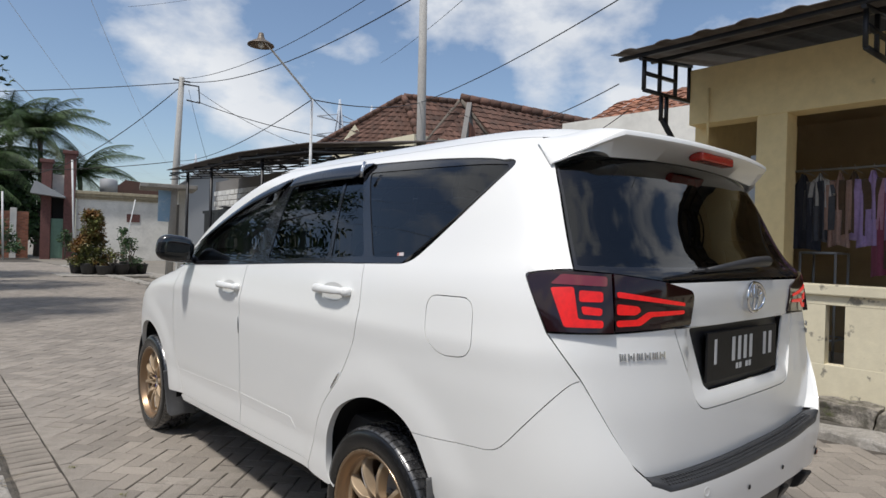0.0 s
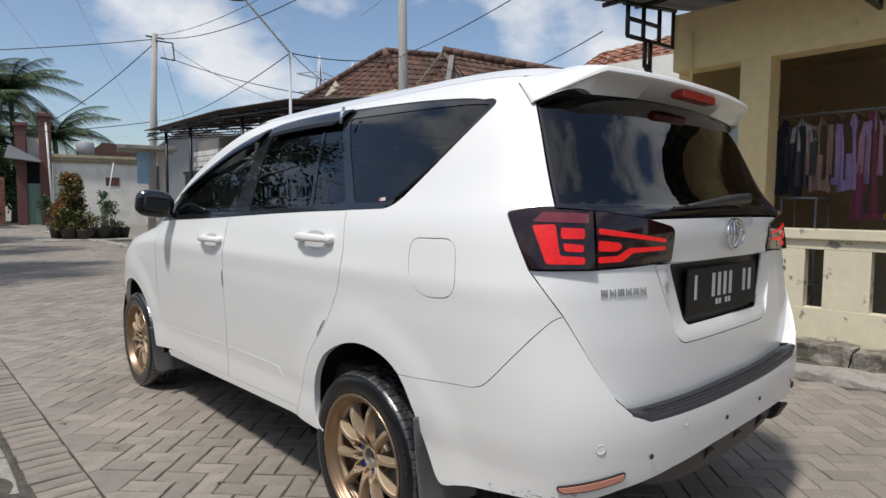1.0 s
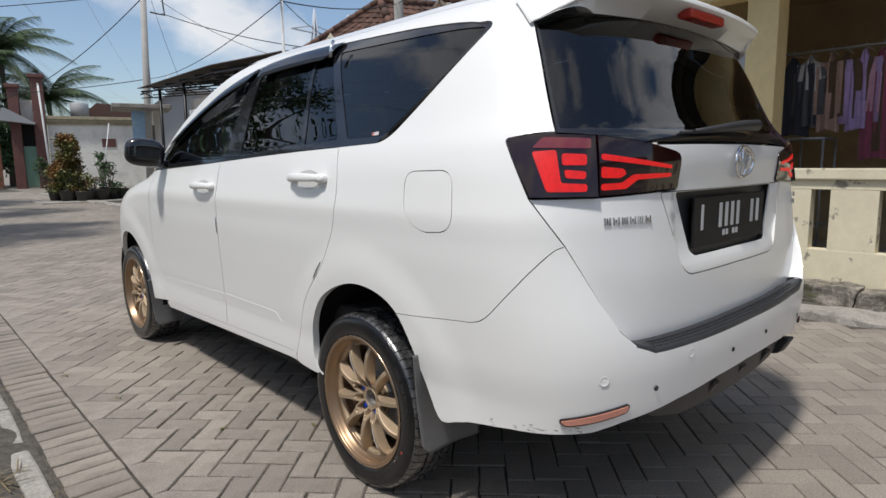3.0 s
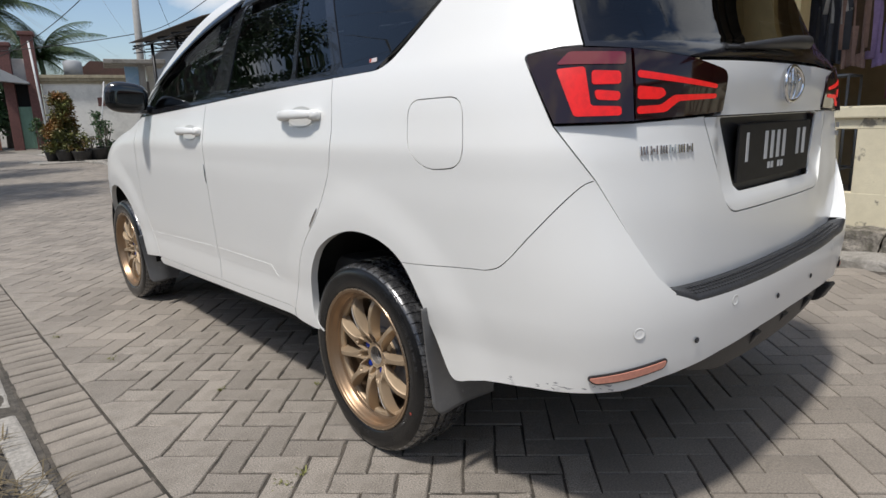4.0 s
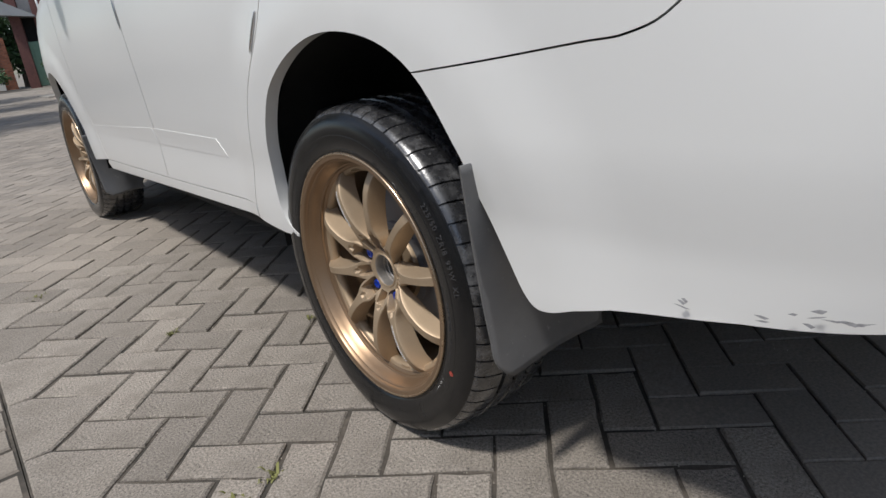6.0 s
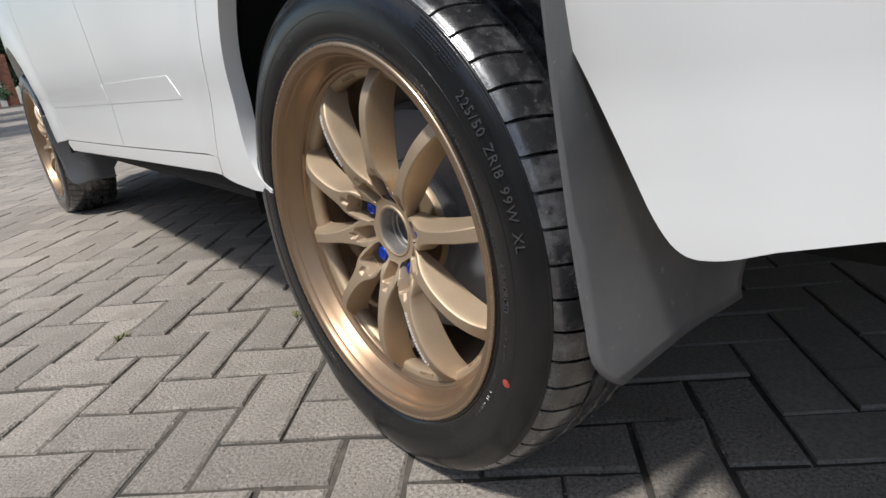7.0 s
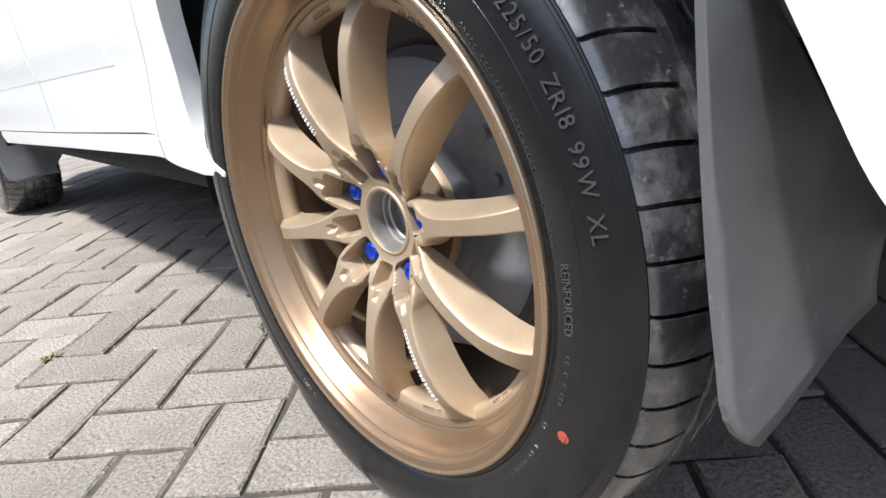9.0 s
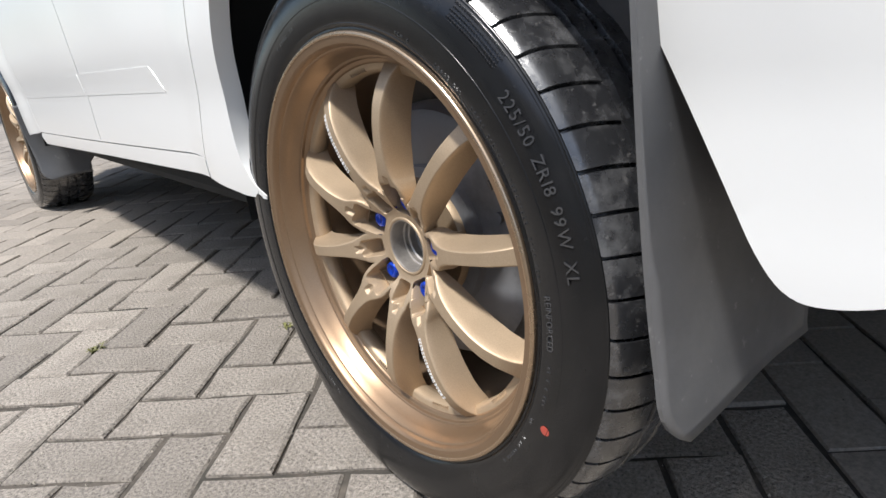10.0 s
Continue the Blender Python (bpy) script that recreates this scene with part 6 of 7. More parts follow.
def brick_face(bm, x0, x1, z0, z1, y, wide=.23, high=.075, gap=.012, deep=.02, r=None):
    """Courses of bricks standing proud of a wall whose face lies at y, towards -y."""
    z, row = z0, 0
    while z < z1 - high * .5:
        x = x0 - (wide / 2 if row % 2 else 0)
        while x < x1:
            a, b = max(x, x0), min(x + wide - gap, x1)
            if b - a > .03:
                add_box(bm, a, b, y - deep, y + .01, z, min(z + high - gap, z1))
            x += wide
        z += high
        row += 1


def cable(name, a, b, sag, radius, mat="cable", label="black overhead cable strung between the street poles", n=24):
    pts = []
    for k in range(n + 1):
        t = k / n
        p = Vector(a).lerp(Vector(b), t)
        p.z -= sag * 4 * t * (1 - t)
        pts.append(p)
    return tagged(finish(name, tube(pts, radius * .64, 6), mat), label, "cable", group="overhead lines")


# house at the bend: long white wall, maroon gate pillars
bend = thing("house", "white-walled house with maroon stone gate pillars", "house", (5.36, 40.5, 0), turn=-13.4)
part("wall", box(0, 5.4, 0, .25, -.3, 3.70), "white_wall", bend)
for k, (z0, z1, o) in enumerate(((3.62, 3.76, .10), (3.76, 3.92, .20), (3.92, 4.10, .30))):
    part("cornice", box(-.05, 5.45, -o, .25, z0, z1, .01), "stone_trim", bend)
part("sign", box(2.72, 3.46, -.04, .0, 2.32, 2.82, .01), "maroon", bend, "small maroon wall sign")
for x0, x1, top in ((-.62, -.04, 6.2), (-1.75, -1.25, 5.6)):
    col = part("pillar", box(x0, x1, -.35, .25, -.3, top, .02), "maroon", bend, "maroon stone-clad gate pillar")
    part("cap", box(x0 - .10, x1 + .10, -.45, .35, top, top + .22, .04), "maroon", col)
part("upper_wall", box(-1.3, -.55, .3, .5, 3.6, 5.0), "white_wall", bend)
gate = part("gate", box(-1.40, -.60, -.16, -.10, .02, 2.35, .01), "green_gate", bend, "pale green sheet steel gate")
for k in range(6):
    part("gate_rib", box(-1.36 + k * .145, -1.33 + k * .145, -.19, -.16, .05, 2.3), "green_gate", gate)
part("gate_canopy", prism([(-2.2, 3.75), (-.5, 3.55), (-.5, 3.65), (-1.9, 4.45), (-2.0, 4.40)], 1.3, "xz", -1.2), "tank", bend, "dark sheet canopy over the gate")
# near-black box stands in for the shade behind the gate
part("gate_void", box(-1.7, -.5, .1, .3, 0, 3.6), "dark_void", bend)
part("roof", prism([(1.5, 4.1), (5.3, 4.1), (4.9, 4.9), (2.6, 5.1)], 3.0, "xz", 2.0), "tile", bend)
tagged(finish("water_tank", (lambda bm: (lathe(bm, [(4.1, .45), (4.1, .5), (4.9, .5), (5.0, .35), (5.02, .02)], "z", 20, Matrix.Translation((7.2, 41.0, 0))), bm)[1])(bmesh.new()), "tank"), "grey plastic water tank on the roof", "water tank")
oldwall = thing("garden_wall", "weathered brown brick garden wall", "wall", (2.2, 41.4, 0), turn=-6)
part("wall", box(-1.3, .9, 0, .2, -.3, 2.7), "mortar", oldwall)
bm = bmesh.new()
brick_face(bm, -1.3, .9, -.1, 2.7, 0, .24, .085)
part("brickwork", bm, "brick", oldwall)
part("post", box(.0, .32, -.08, .25, -.3, 2.9), "white_wall", oldwall)
# porch with banner
porch = thing("porch", "small flat-roofed street shelter in pale plaster", "shelter", (4.75, 21.3, 0), turn=-14)
part("roof_slab", box(-.85, 1.0, -.6, 1.4, 3.12, 3.26, .02), "kerb", porch)
part("wall", box(.45, .75, .3, 1.2, -.2, 3.12), "white_wall", porch)
part("window", box(.20, .46, .25, .28, 1.1, 2.6), "mortar", porch)
tagged(finish("banner", box(4.42, 4.92, 21.05, 21.07, 1.95, 3.05), "banner"), "faded blue cloth banner tied to a pole", "banner")
gable = thing("house", "grey gabled house with a light sheet roof", "house", (8.9, 33, 0), turn=-12)
part("gable_wall", prism([(0, -.3), (5, -.3), (5, 4.2), (1.2, 5.2), (0, 4.3)], .2, "xz", 0), "tank", gable)
part("roof", prism([(-.3, 4.1), (1.2, 5.35), (5.6, 5.05), (5.6, 4.9), (1.2, 5.2)], 5, "xz", -.3), "galv", gable)

# carport: sheet roof on black steel, lime-brick wall and dark gate behind
CX = 4.4
port = thing("carport", "black steel carport with a dark sheet roof", "carport", (CX, 0, 0))
bm = bmesh.new()
top = [(0, 19.3, 3.60), (0, 13.5, 3.62), (0, 9.9, 3.46), (0, 7.9, 3.24)]
lo = [bm.verts.new((x - .25, y, z)) for x, y, z in top]
hi = [bm.verts.new((x + 3.4, y, z + .55)) for x, y, z in top]
lo2 = [bm.verts.new((x - .25, y, z - .022)) for x, y, z in top]
hi2 = [bm.verts.new((x + 3.4, y, z + .528)) for x, y, z in top]
for k in range(3):
    bm.faces.new((lo[k], lo[k + 1], hi[k + 1], hi[k]))
    bm.faces.new((lo2[k + 1], lo2[k], hi2[k], hi2[k + 1]))
    bm.faces.new((lo[k + 1], lo[k], lo2[k], lo2[k + 1]))
bm.faces.new((lo[0], hi[0], hi2[0], lo2[0])), bm.faces.new((hi[3], lo[3], lo2[3], hi2[3]))
part("roof_sheet", bm, "sheet", port)
for y in np.arange(8.1, 19.3, 1.1):
    z = float(np.interp(y, [7.9, 9.9, 13.5, 19.3], [3.24, 3.46, 3.62, 3.60]))
    bm = bmesh.new()
    add_tube(bm, [(-.2, y, z - .12), (3.3, y, z + .40)], .03, 4)
    add_tube(bm, [(-.2, y, z - .32), (3.3, y, z + .12)], .022, 4)
    for k in range(6):
        u = k / 5
        add_tube(bm, [(-.2 + 3.5 * u, y, z - .12 + .52 * u), (-.2 + 3.5 * min(1, u + .1), y, z - .32 + .44 * min(1, u + .1))], .016, 4)
    part("truss", bm, "steel", port)
for x in (-.15, 1.6, 3.2):
    bm = bmesh.new()
    for (x0, y0, z0), (x1, y1, z1) in zip(top, top[1:]):
        e = .55 * (x + .25) / 3.65
        add_tube(bm, [(x, y0, z0 - .20 + e), (x, y1, z1 - .20 + e)], .028, 4)
    part("rail", bm, "steel", port)
for x, y in ((0, 18.0), (0, 16.0), (0, 12.6), (3.3, 18.0), (3.3, 12.6)):
    part("post", tube([(x, y, -.1), (x, y, 3.45)], .045, 6), "steel", port)
limewall = thing("brick_wall", "unplastered white lime-brick wall", "wall", (6.6, 0, 0))
part("core", box(0, .15, 8, 21.5, -.2, 3.55), "mortar", limewall)
bm = bmesh.new()
z, row = 1.5, 0
while z < 3.2:
    y = 13.5 + (.2 if row % 2 else 0)
    while y < 21.3:
        add_box(bm, -.03, .01, y, y + .36, z, z + .165)
        y += .385
    z += .19
    row += 1
part("brickwork", bm, "lime_brick", limewall)
ggate = thing("sliding_gate", "dark brown sheet steel gate under the carport", "gate", (4.75, 0, 0))
for k in range(16):
    part("panel", box(-.03, .03, 11 + k * .40, 11.38 + k * .40, .08, 2.15, .006), "steel", ggate)
part("top_rail", box(-.04, .04, 10.9, 17.5, 2.15, 2.24), "steel", ggate)
bm = bmesh.new()
rr = random.Random(4)
for k in range(60):
    c = Vector((5.2 + rr.uniform(-.2, .6), 11 + rr.random() * 6.3, 2.26 + rr.uniform(0, .16)))
    add_box(bm, c.x, c.x + .28, c.y, c.y + .22, c.z, c.z + .03)
tagged(finish("stacked_tiles", bm, "mortar"), "stack of old roof tiles along the gate top", "tiles", kind="stuff")

# tiled houses behind
far_a = thing("house", "old house with a hipped brown tile roof", "house", (0, 0, 0))
part("wall", box(12.2, 19, 16.5, 22.5, -.2, 5.6), "cream", far_a)
bm = bmesh.new()
tiled_slope(bm, (10.7, 21.4, 5.35), (14.0, 17.6, 5.15), (13.45, 19.0, 7.55), (13.45, 19.0, 7.55), .28, .28)
tiled_slope(bm, (13.6, 17.6, 5.1), (19.5, 14.0, 5.0), (17.5, 16.2, 7.35), (13.5, 18.95, 7.6), .28, .26)
part("roof", bm, "tile", far_a, "brown weathered tile roof")
bm = bmesh.new()
bm.faces.new([bm.verts.new(v) for v in ((10.7, 21.4, 5.3), (14.0, 17.6, 5.1), (13.45, 19.0, 7.5))])
bm.faces.new([bm.verts.new(v) for v in ((13.6, 17.6, 5.05), (19.5, 14.0, 4.95), (17.5, 16.2, 7.3), (13.5, 18.95, 7.55))])
part("roof_boards", bm, "tile", far_a)
bm = bmesh.new()
ridge_tiles(bm, (13.5, 18.95, 7.68), (17.5, 16.2, 7.45))
ridge_tiles(bm, (13.7, 17.7, 5.25), (13.5, 18.95, 7.65), .16)
ridge_tiles(bm, (10.7, 21.4, 5.45), (13.45, 19.0, 7.65), .12)
tagged(part("ridge_tiles", bm, "tile", far_a), "weathered brown ridge tiles", kind="stuff")
part("dormer", prism([(-.75, 0), (.75, 0), (0, 1.1)], .2, "xz", 0), "cream", far_a, "small cream gable", matrix=pose(11.9, 20.2, 5.3, 0, 0, -40))
far_b = thing("house", "brick-gabled house with a dark tile roof", "house", (0, 0, 0))
A, B = Vector((10.7, 12.2, 5.95)), Vector((13.4, 9.2, 5.15))
part("wall", box(11.0, 15.5, 8.6, 12.2, -.2, 4.3), "mortar", far_b)
bm = bmesh.new()
tiled_slope(bm, (10.9, 10.7, 4.35), (14.3, 7.6, 4.0), (13.4, 9.2, 5.12), (10.7, 12.2, 5.90), .26, .22)
tiled_slope(bm, (9.75, 12.95, 4.35), (9.9, 12.7, 4.4), (10.9, 12.0, 5.9), (10.6, 12.3, 5.9), .26, .22)
part("roof", bm, "tile", far_b, "brown weathered tile roof")
bm = bmesh.new()
bm.faces.new([bm.verts.new(v) for v in ((10.9, 10.7, 4.3), (14.3, 7.6, 3.95), (13.4, 9.2, 5.08), (10.7, 12.2, 5.85))])
part("roof_boards", bm, "tile", far_b)
bm = bmesh.new()
ridge_tiles(bm, (10.65, 12.25, 6.0), (13.4, 9.2, 5.2), .13, .3)
tagged(part("ridge_tiles", bm, "tile", far_b), "weathered brown ridge tiles", kind="stuff")
for a, b in (((10.65, 12.25, 5.9), (9.7, 13.1, 4.25)), ((10.65, 12.2, 5.9), (11.0, 10.9, 4.3))):
    part("barge_board", tube([a, b], .07, 4), "bark", far_b)
gb = part("gable", prism([(-1.1, -1.0), (.75, -1.0), (.75, .05), (0, 1.25), (-1.0, -.1)], .15, "xz", 0), "mortar", far_b, matrix=pose(10.75, 11.85, 4.55, 0, 0, 38))
bm = bmesh.new()
brick_face(bm, -.45, .70, -.8, .55, 0, .23, .085)
part("brickwork", bm, "brick", gb, "bare red brick gable")
far_c = thing("house", "house with an orange tile roof behind a white wall", "house", (0, 0, 0))
part("white_wall", prism([(0, -.2), (6.5, -.2), (6.5, 4.75), (0, 4.0)], .2, "xz", 0), "white_wall", far_c, matrix=pose(8.15, 6.3, 0, 0, 0, -59))
bm = bmesh.new()
tiled_slope(bm, (9.5, 7.2, 4.1), (12.2, 2.8, 4.6), (13.8, 3.8, 6.0), (12.0, 7.5, 5.3), .28, .24)
part("roof", bm, "tile_light", far_c, "orange tile roof")

# poles
def pole(name, label, a, b, r0, r1, mat):
    return tagged(finish(name, tube([a, Vector(a).lerp(Vector(b), .5), b], [r0, (r0 + r1) / 2, r1], 14), mat), label, "pole", group="street poles")


P1, P1B = Vector((5.10, 21.05, 7.15)), Vector((4.86, 21.1, 0))
pole("utility_pole", "grey concrete utility pole with cable brackets", P1B, P1, .135, .095, "concrete")
bm = bmesh.new()
add_tube(bm, [P1 + Vector((0, -.1, -.25)), P1 + Vector((.55, -.15, -.25)), P1 + Vector((.60, -.15, -.85)), P1 + Vector((.15, -.1, -.80))], .03, 6)
add_tube(bm, [P1 + Vector((-.3, 0, -.12)), P1 + Vector((.3, 0, -.12))], .03, 6)
tagged(finish("pole_bracket", bm, "steel"), "bent steel bracket on the utility pole", "bracket")
P2 = Vector((7.2, 9.95, 9.0))
pole("utility_pole", "tall tapered concrete utility pole", (7.28, 9.88, 0), P2, .135, .085, "concrete")
P3 = Vector((2.64, 6.97, 3.62))
pole("lamp_post", "thin white steel lamp post", (2.64, 6.97, -.05), P3, .022, .022, "pole_white")
lamp = thing("street_lamp", "street lamp with a rusty enamel shade on a slanting arm", "street lamp", (1.63, 6.68, 4.20))
part("arm", tube([P3 - Vector((1.63, 6.68, 4.20)), (0.06, .02, .06), (0, 0, .12)], .016, 8), "pole_white", lamp)
bm = bmesh.new()
lathe(bm, [(.15, .012), (.15, .035), (.10, .045), (.06, .06), (.03, .115), (-.015, .185), (-.03, .19), (-.02, .180), (.02, .11), (.05, .05)], "z", 32)
part("shade", bm, "lamp_shade", lamp, "rusty enamel shade", True)
bm = bmesh.new()
add_blob(bm, Matrix.Translation((0, 0, -.01)), .045, .045, .055, 14, 10)
part("bulb", bm, "bulb", lamp)
pole("lamp_post", "thin white steel post by the gate", (4.35, 34.9, 0), (4.15, 35.0, 5.3), .05, .045, "pole_white")
pole("lamp_post", "thin white steel post", (1.6, 38.0, 0), (1.5, 38.0, 3.6), .05, .045, "pole_white")
pole("bamboo_pole", "striped bamboo pole leaning on the white wall", (7.7, 38.8, .8), (8.3, 39.2, 3.7), .035, .03, "pole_white")

# cables
cable("cable", P1 + Vector((0, 0, -.15)), (4.2, 2.5, 6.0), .8, .018)
cable("cable", P1 + Vector((0, 0, -.05)), (4.0, 2.5, 6.4), .7, .013)
cable("cable", P1 + Vector((-.05, 0, -.2)), (-18, 34, 6.2), .9, .022)
cable("cable", P1 + Vector((0, 0, -.3)), (3.0, 40, 4.8), .6, .028)
cable("cable", P1 + Vector((.5, -.15, -.8)), (8.8, 13.0, 4.3), .25, .022)
cable("cable", P1 + Vector((.5, -.15, -.4)), (7.6, 16.0, 4.4), .2, .014)
cable("cable", P1 + Vector((0, 0, -3.0)), P3, .25, .013)
cable("cable", (-6, 27, 3.8), P1 + Vector((0, 0, -3.0)), .5, .020)
cable("cable", P3, (7.2, 9.92, 4.85), .12, .014)
cable("cable", (7.2, 9.92, 4.85), (2.6, -3.2, 5.0), .35, .014)
cable("cable", (7.2, 9.92, 5.0), (20, 15, 5.9), .2, .010)
cable("cable", (7.2, 9.92, 8.9), (3.5, 22, 9.5), .3, .008)
cable("cable", P3 + Vector((0, 0, .02)), (6.8, 12.0, 4.3), .1, .010)
cable("cable", (14, 14, 5.9), (4.4, 2.5, 3.4), .25, .012)
cable("cable", (16, 13, 5.4), (4.6, 2.5, 3.1), .25, .010)
cable("cable", (2.0, -4.0, 6.6), (13, 20, 9.2), .5, .012)
cable("cable", P1 + Vector((0, 0, -.4)), (5.2, 21.3, 3.3), .02, .014)
cable("cable", P1 + Vector((.25, 0, -.4)), (6.0, 20.6, 4.0), .1, .010)
for k, (x0, x1) in enumerate(((-30, 64), (-26, 68), (-18, 76), (-14, 80), (-6, 88), (-40, 54), (-44, 50), (6, 100))):
    cable("power_line", (x0 - 20, 20, 46 + 2 * (k % 3)), (x1 + 40, 420, 40 + 2 * (k % 3)), 16, .055, "cable_grey", "pale high-voltage power line", 40)


def pylon(x, y, h, label="distant steel lattice pylon"):
    ob = thing("pylon", label, "pylon", (x, y, 0), "distant pylons")
    bm = bmesh.new()
    w = h * .09
    for sx in (-1, 1):
        for sy in (-1, 1):
            add_tube(bm, [(sx * w, sy * w, 0), (sx * w * .25, sy * w * .25, h * .75), (0, 0, h)], h * .006, 4)
    for k in range(8):
        z0, z1 = h * .75 * k / 8, h * .75 * (k + 1) / 8
        a, b = w * (1 - .75 * k / 8), w * (1 - .75 * (k + 1) / 8)
        for s in (-1, 1):
            add_tube(bm, [(-a, s * a, z0), (b, s * b, z1)], h * .004, 4)
            add_tube(bm, [(a, s * a, z0), (-b, s * b, z1)], h * .004, 4)
    part("mast", bm, "far_steel", ob)
    for z in (.62, .74, .86):
        bm = bmesh.new()
        add_tube(bm, [(-h * .17, 0, h * z), (0, 0, h * (z + .04)), (h * .17, 0, h * z), (0, 0, h * (z - .01)), (-h * .17, 0, h * z)], h * .005, 4)
        part("cross_arm", bm, "far_steel", ob)


pylon(84, 250, 36)
pylon(150, 250, 70)
pylon(158, 235, 66)

# pots and planting at the corner
def pot(x, y, r, h, label="black plastic plant pot"):
    ob = thing("plant_pot", label, "plant pot", (x, y, 0), "pots at the street corner")
    bm = bmesh.new()
    lathe(bm, [(0, .02), (0, r * .72), (h * .9, r), (h, r * 1.06), (h, r * .92), (h * .85, r * .9), (h * .85, .02)], "z", 18)
    part("bowl", bm, "pot", ob, smooth=True)
    return ob


for x, y, r, h in ((2.55, 22.15, .30, .42), (2.95, 21.75, .30, .36), (3.45, 21.9, .33, .42), (3.85, 22.2, .34, .46), (3.15, 22.5, .28, .36), (4.2, 22.3, .28, .4), (2.3, 22.8, .25, .4)):
    pot(x, y, r, h)


def leaf_cloud(bm, centres, n, size, r, droop=.3, slim=.42):
    """Small folded leaves, scattered in clumps about the centres (x, y, z, radius)."""
    for cx, cy, cz, rad in centres:
        for _ in range(n):
            d = Vector((r.gauss(0, 1), r.gauss(0, 1), r.gauss(0, 1))).normalized() * rad * r.random() ** .45
            c = Vector((cx, cy, cz)) + Vector((d.x, d.y, d.z * .85))
            a = Vector((r.gauss(0, 1), r.gauss(0, 1), r.gauss(-droop, .6))).normalized()
            s = a.orthogonal().normalized()
            s = (Matrix.Rotation(r.uniform(0, 6.28), 3, a) @ s)
            up = a.cross(s)
            ln = size * r.uniform(.6, 1.3)
            v = [c, c + a * ln * .5 + s * ln * slim * .5 + up * ln * .06, c + a * ln, c + a * ln * .5 - s * ln * slim * .5 + up * ln * .06]
            vs = [bm.verts.new(p) for p in v]
            bm.faces.new((vs[0], vs[1], vs[2])), bm.faces.new((vs[0], vs[2], vs[3]))


def shrub(name, label, x, y, h, w, mat, n=60, size=.12, seed=1, clumps=26):
    r = random.Random(seed)
    ob = thing(name, label, "shrub", (x, y, 0), kind="")
    bm = bmesh.new()
    for k in range(5):
        a = r.uniform(0, 6.28)
        add_tube(bm, [(0, 0, 0), (.1 * w * math.cos(a), .1 * w * math.sin(a), h * .4), (.3 * w * math.cos(a), .3 * w * math.sin(a), h * .8)], [.03, .02, .008], 6)
    part("stem", bm, "bark", ob)
    cs = []
    for k in range(clumps):
        t = r.random() ** .8
        rad = w * .5 * (1 - .75 * t) * r.uniform(.4, 1)
        a = r.uniform(0, 6.28)
        cs.append((rad * math.cos(a), rad * math.sin(a), h * (.18 + .76 * t), w * .17 * r.uniform(.7, 1.3)))
    bm = bmesh.new()
    leaf_cloud(bm, cs, n, size, r)
    part("leaves", bm, mat, ob)
    return ob


shrub("croton_shrub", "tall croton shrub with green and rusty red leaves", 2.62, 22.3, 2.30, 1.15, "leaf_red", 150, .12, 3, 60)
shrub("potted_plant", "small green plant in a pot", 3.75, 22.0, 1.35, .9, "leaf_dark", 40, .12, 5, 14)
shrub("potted_plant", "small green plant in a pot", 3.2, 21.8, 1.0, .8, "leaf_red", 30, .10, 6, 12)
shrub("potted_plant", "small green plant in a pot", 2.35, 22.7, 1.2, .7, "leaf_dark", 30, .12, 7, 12)
shrub("climbing_plant", "green creeper by the gate pillar", 4.45, 38.2, 1.9, 1.0, "leaf_dark", 40, .16, 8, 14)
shrub("roadside_shrub", "low green shrub at the roadside", 1.5, 39.0, 2.0, 2.4, "leaf_dark", 50, .2, 9, 22)
shrub("roadside_tree", "dense dark green trees behind the garden wall", 2.2, 47.0, 6.4, 6.4, "leaf_dark", 150, .40, 10, 80)
shrub("sapling", "thin papaya sapling by the white wall", 5.6, 30.5, 1.9, .9, "leaf_dark", 26, .2, 12, 8)
shrub("roadside_shrub", "tree tops behind the roofs", 16.2, 10.4, 6.2, 2.6, "leaf_dark", 60, .3, 14, 20)
bm = box(1.6, 4.9, 21.2, 23.4, -.05, .035, .02)
tagged(finish("kerb_island", bm, "kerb"), "pale concrete apron under the flower pots", "kerb", kind="structure")
bm = box(4.2, 8.2, 16.2, 22.0, -.05, .05, .03)
tagged(finish("apron", bm, "kerb"), "pale concrete apron before the carport", "apron", kind="structure")


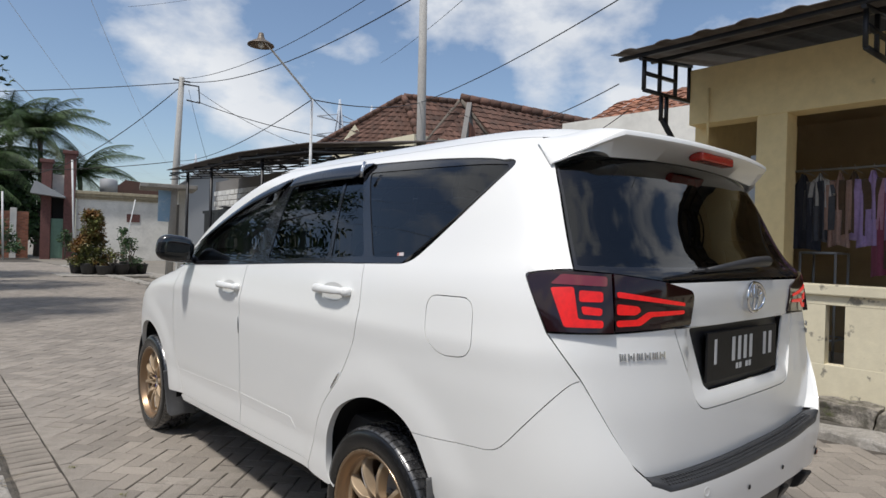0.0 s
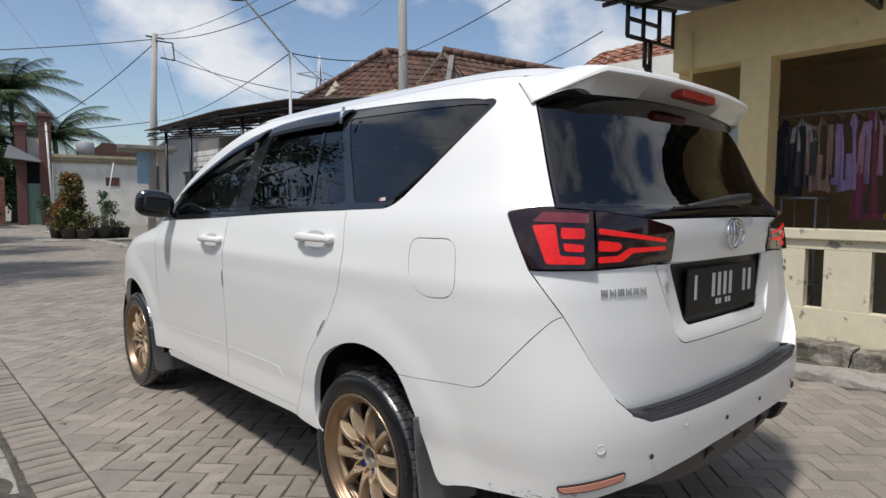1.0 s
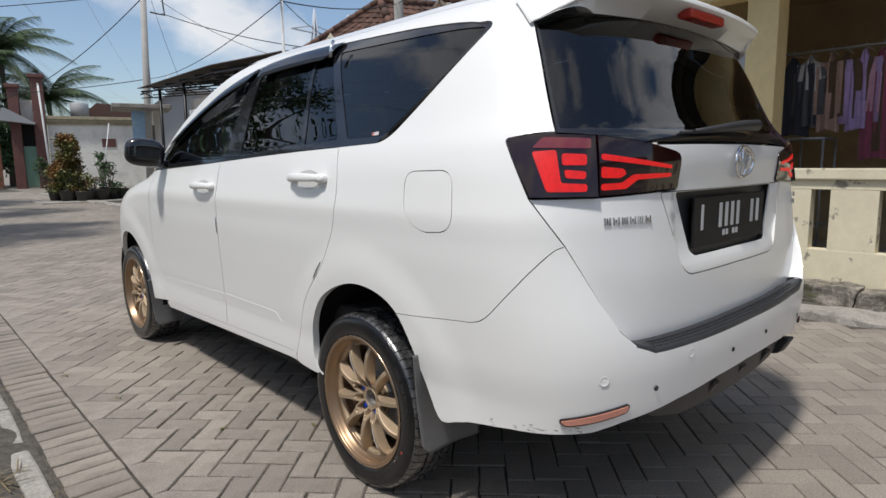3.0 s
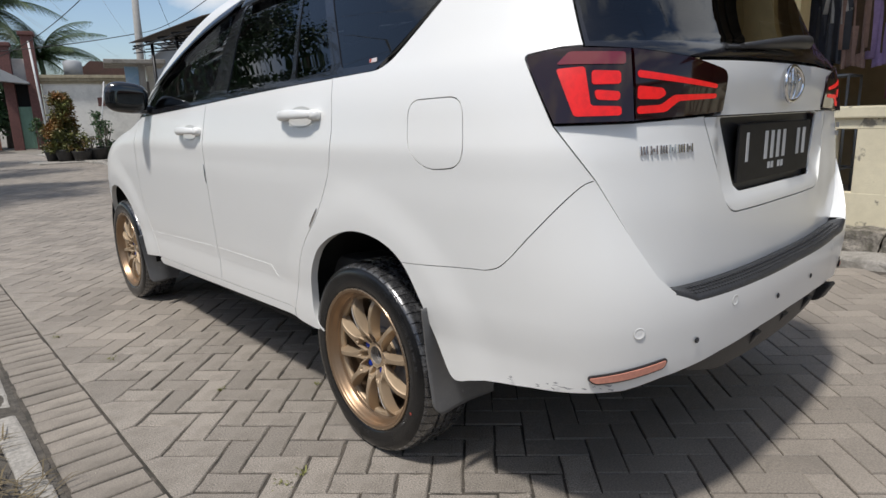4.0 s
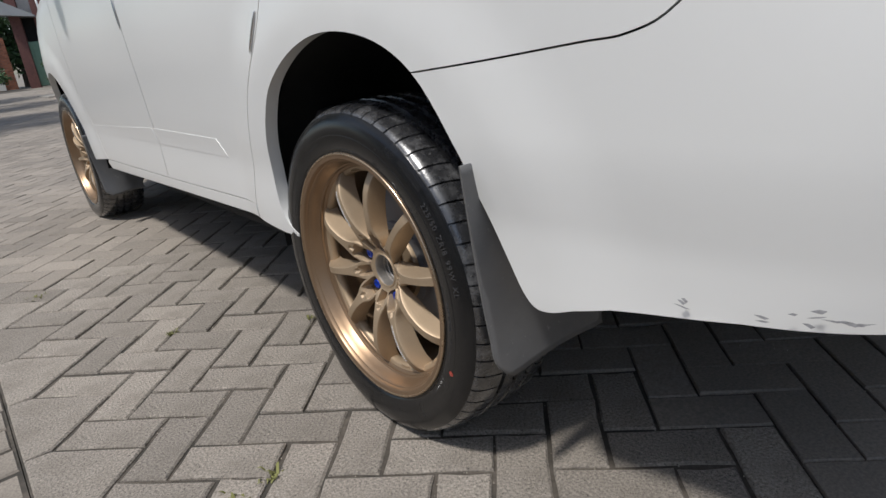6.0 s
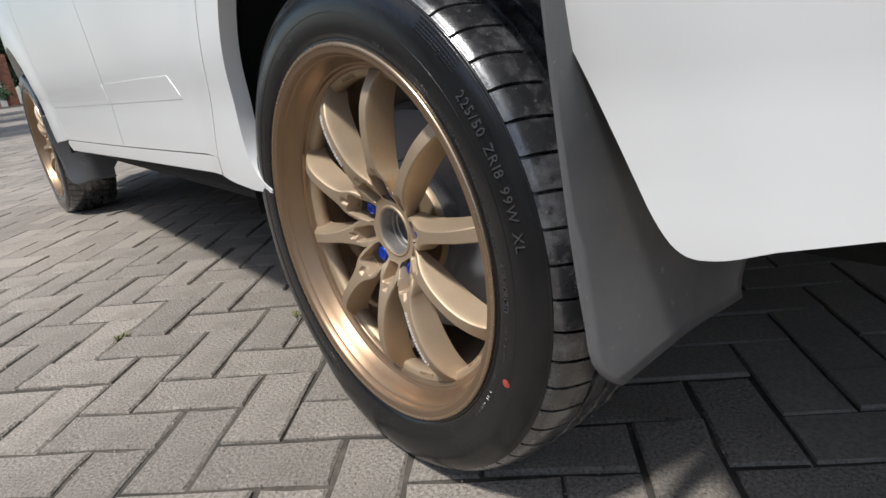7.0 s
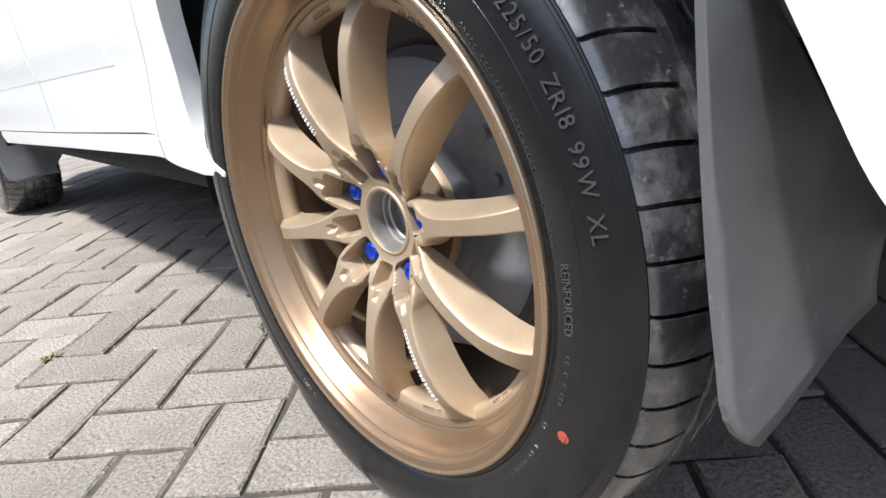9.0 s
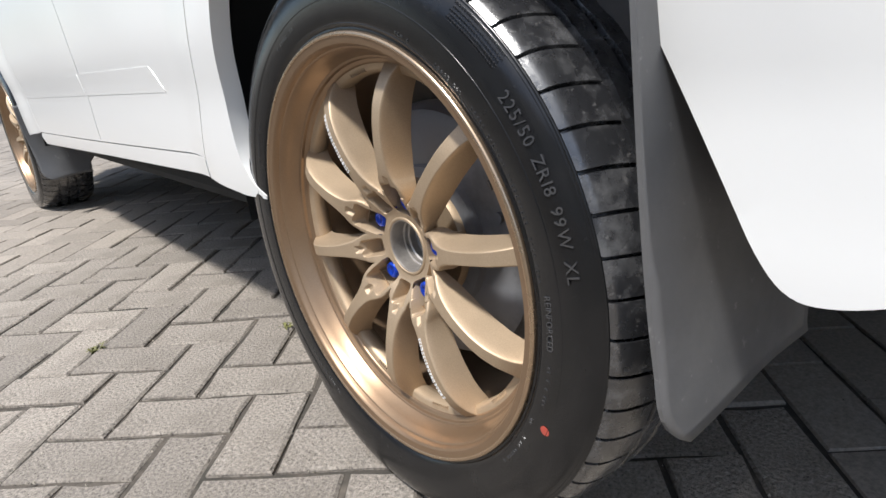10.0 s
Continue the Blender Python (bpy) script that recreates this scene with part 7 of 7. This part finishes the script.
def palm(x, y, h, fronds, length, seed):
    r = random.Random(seed)
    ob = thing("palm_tree", "coconut palm with drooping feathered fronds", "tree", (x, y, 0), "palms behind the wall")
    bm = bmesh.new()
    add_tube(bm, [(0, 0, -.2), (.15, .1, h * .4), (.1, .1, h * .8), (0, 0, h)], [.22, .17, .15, .17], 10)
    part("trunk", bm, "bark", ob)
    for k in range(fronds):
        a = 6.28 * k / fronds + r.uniform(-.3, .3)
        rise = r.uniform(-.15, 1.25)
        ln = length * r.uniform(.8, 1.15)
        pts = []
        for j in range(13):
            t = j / 12
            out = ln * t * math.cos(rise * (1 - t * .5)) * .95
            up = ln * (math.sin(rise) * t - .62 * t * t * (1.2 - .3 * rise))
            pts.append(Vector((out * math.cos(a), out * math.sin(a), h + up)))
        bm = bmesh.new()
        add_tube(bm, pts, [.05 * (1 - .85 * j / 12) for j in range(13)], 5)
        for j in range(1, 60):
            t = j / 60
            i = min(11, int(t * 12))
            p = pts[i].lerp(pts[i + 1], t * 12 - i)
            d = (pts[i + 1] - pts[i]).normalized()
            side = d.cross(Vector((0, 0, 1))).normalized()
            lf = .85 * (math.sin(math.pi * min(1, t * .92 + .08)) ** .6) * length / 3.5
            for s in (-1, 1):
                dirn = (side * s * .8 + d * .55 + Vector((0, 0, -.45 - .3 * r.random()))).normalized()
                w = d * .028
                v0, v1, v2 = bm.verts.new(p - w), bm.verts.new(p + w), bm.verts.new(p + dirn * lf)
                bm.faces.new((v0, v1, v2))
        part("frond", bm, "leaf", ob)
    return ob


palm(6.6, 46.6, 5.6, 24, 4.6, 1)
palm(4.2, 46.5, 8.4, 30, 4.6, 2)
palm(1.2, 44.6, 6.0, 22, 4.6, 3)
palm(2.6, 47.0, 8.6, 28, 4.6, 4)
palm(-.8, 43.5, 4.6, 20, 4.4, 5)


# a broad tree across the street, seen mirrored in the side windows
def tree(x, y, h, crown, seed, label, clumps=42, n=60, size=.22):
    r = random.Random(seed)
    ob = thing("tree", label, "tree", (x, y, 0), "street trees")
    bm = bmesh.new()
    add_tube(bm, [(0, 0, -.2), (.1, .05, h * .25), (-.05, .1, h * .5), (.05, 0, h * .8)], [.22, .17, .13, .05], 10)
    cs = []
    for k in range(clumps):
        a, t = r.uniform(0, 6.28), r.random()
        rad = crown * math.sqrt(r.random()) * (1 - .5 * abs(t - .35))
        c = Vector((rad * math.cos(a), rad * math.sin(a), h * (.42 + .55 * t)))
        cs.append((*c, crown * .24 * r.uniform(.6, 1.3)))
        if k % 3 == 0:
            add_tube(bm, [(0, .05, h * .38), c * .55 + Vector((0, 0, h * .18)), c], [.07, .045, .012], 6)
    part("trunk", bm, "bark", ob)
    bm = bmesh.new()
    leaf_cloud(bm, cs, n, size, r, .4)
    part("crown", bm, "leaf_dark", ob)


tree(-3.6, 11.4, 7.0, 2.5, 21, "broad-leaved street tree with a dense crown", 80, 150, .16)
# two unseen trees, added to throw their shade on the bend
tree(-3.7, 17.6, 8.0, 2.6, 22, "unseen broad-leaved tree added to shade the bend", 64, 120, .22)
tree(-3.6, 23.2, 8.4, 2.8, 23, "unseen broad-leaved tree added to shade the bend", 64, 120, .24)
# unseen houses, added for reflections, which close the place on the camera's side
over = thing("house", "unseen plain plastered houses added across the street", "house", (-7.5, 0, 0))
part("wall", box(-.2, 0, -14, 9, -.2, 3.3), "white_wall", over)
part("roof", prism([(-3.6, 4.6), (.5, 3.2), (.5, 3.3), (-3.6, 4.75)], 23, "xz", -14), "tile", over)
for y in (-9, -4, 1, 6):
    win = part("window", box(-.02, .03, y, y + 1.4, 1.0, 2.3), "dark_void", over)
    part("frame", box(.03, .05, y - .06, y + 1.46, .94, 1.0), "white_wall", win)
back = thing("house", "unseen plain plastered houses added down the street", "house", (0, -22, 0))
part("wall", box(-9, 12, -.2, 0, -.2, 3.4), "white_wall", back)
part("roof", prism([(.6, 3.2), (-3.5, 4.6), (-3.5, 4.75), (.6, 3.3)], 21, "yz", -9), "tile", back)
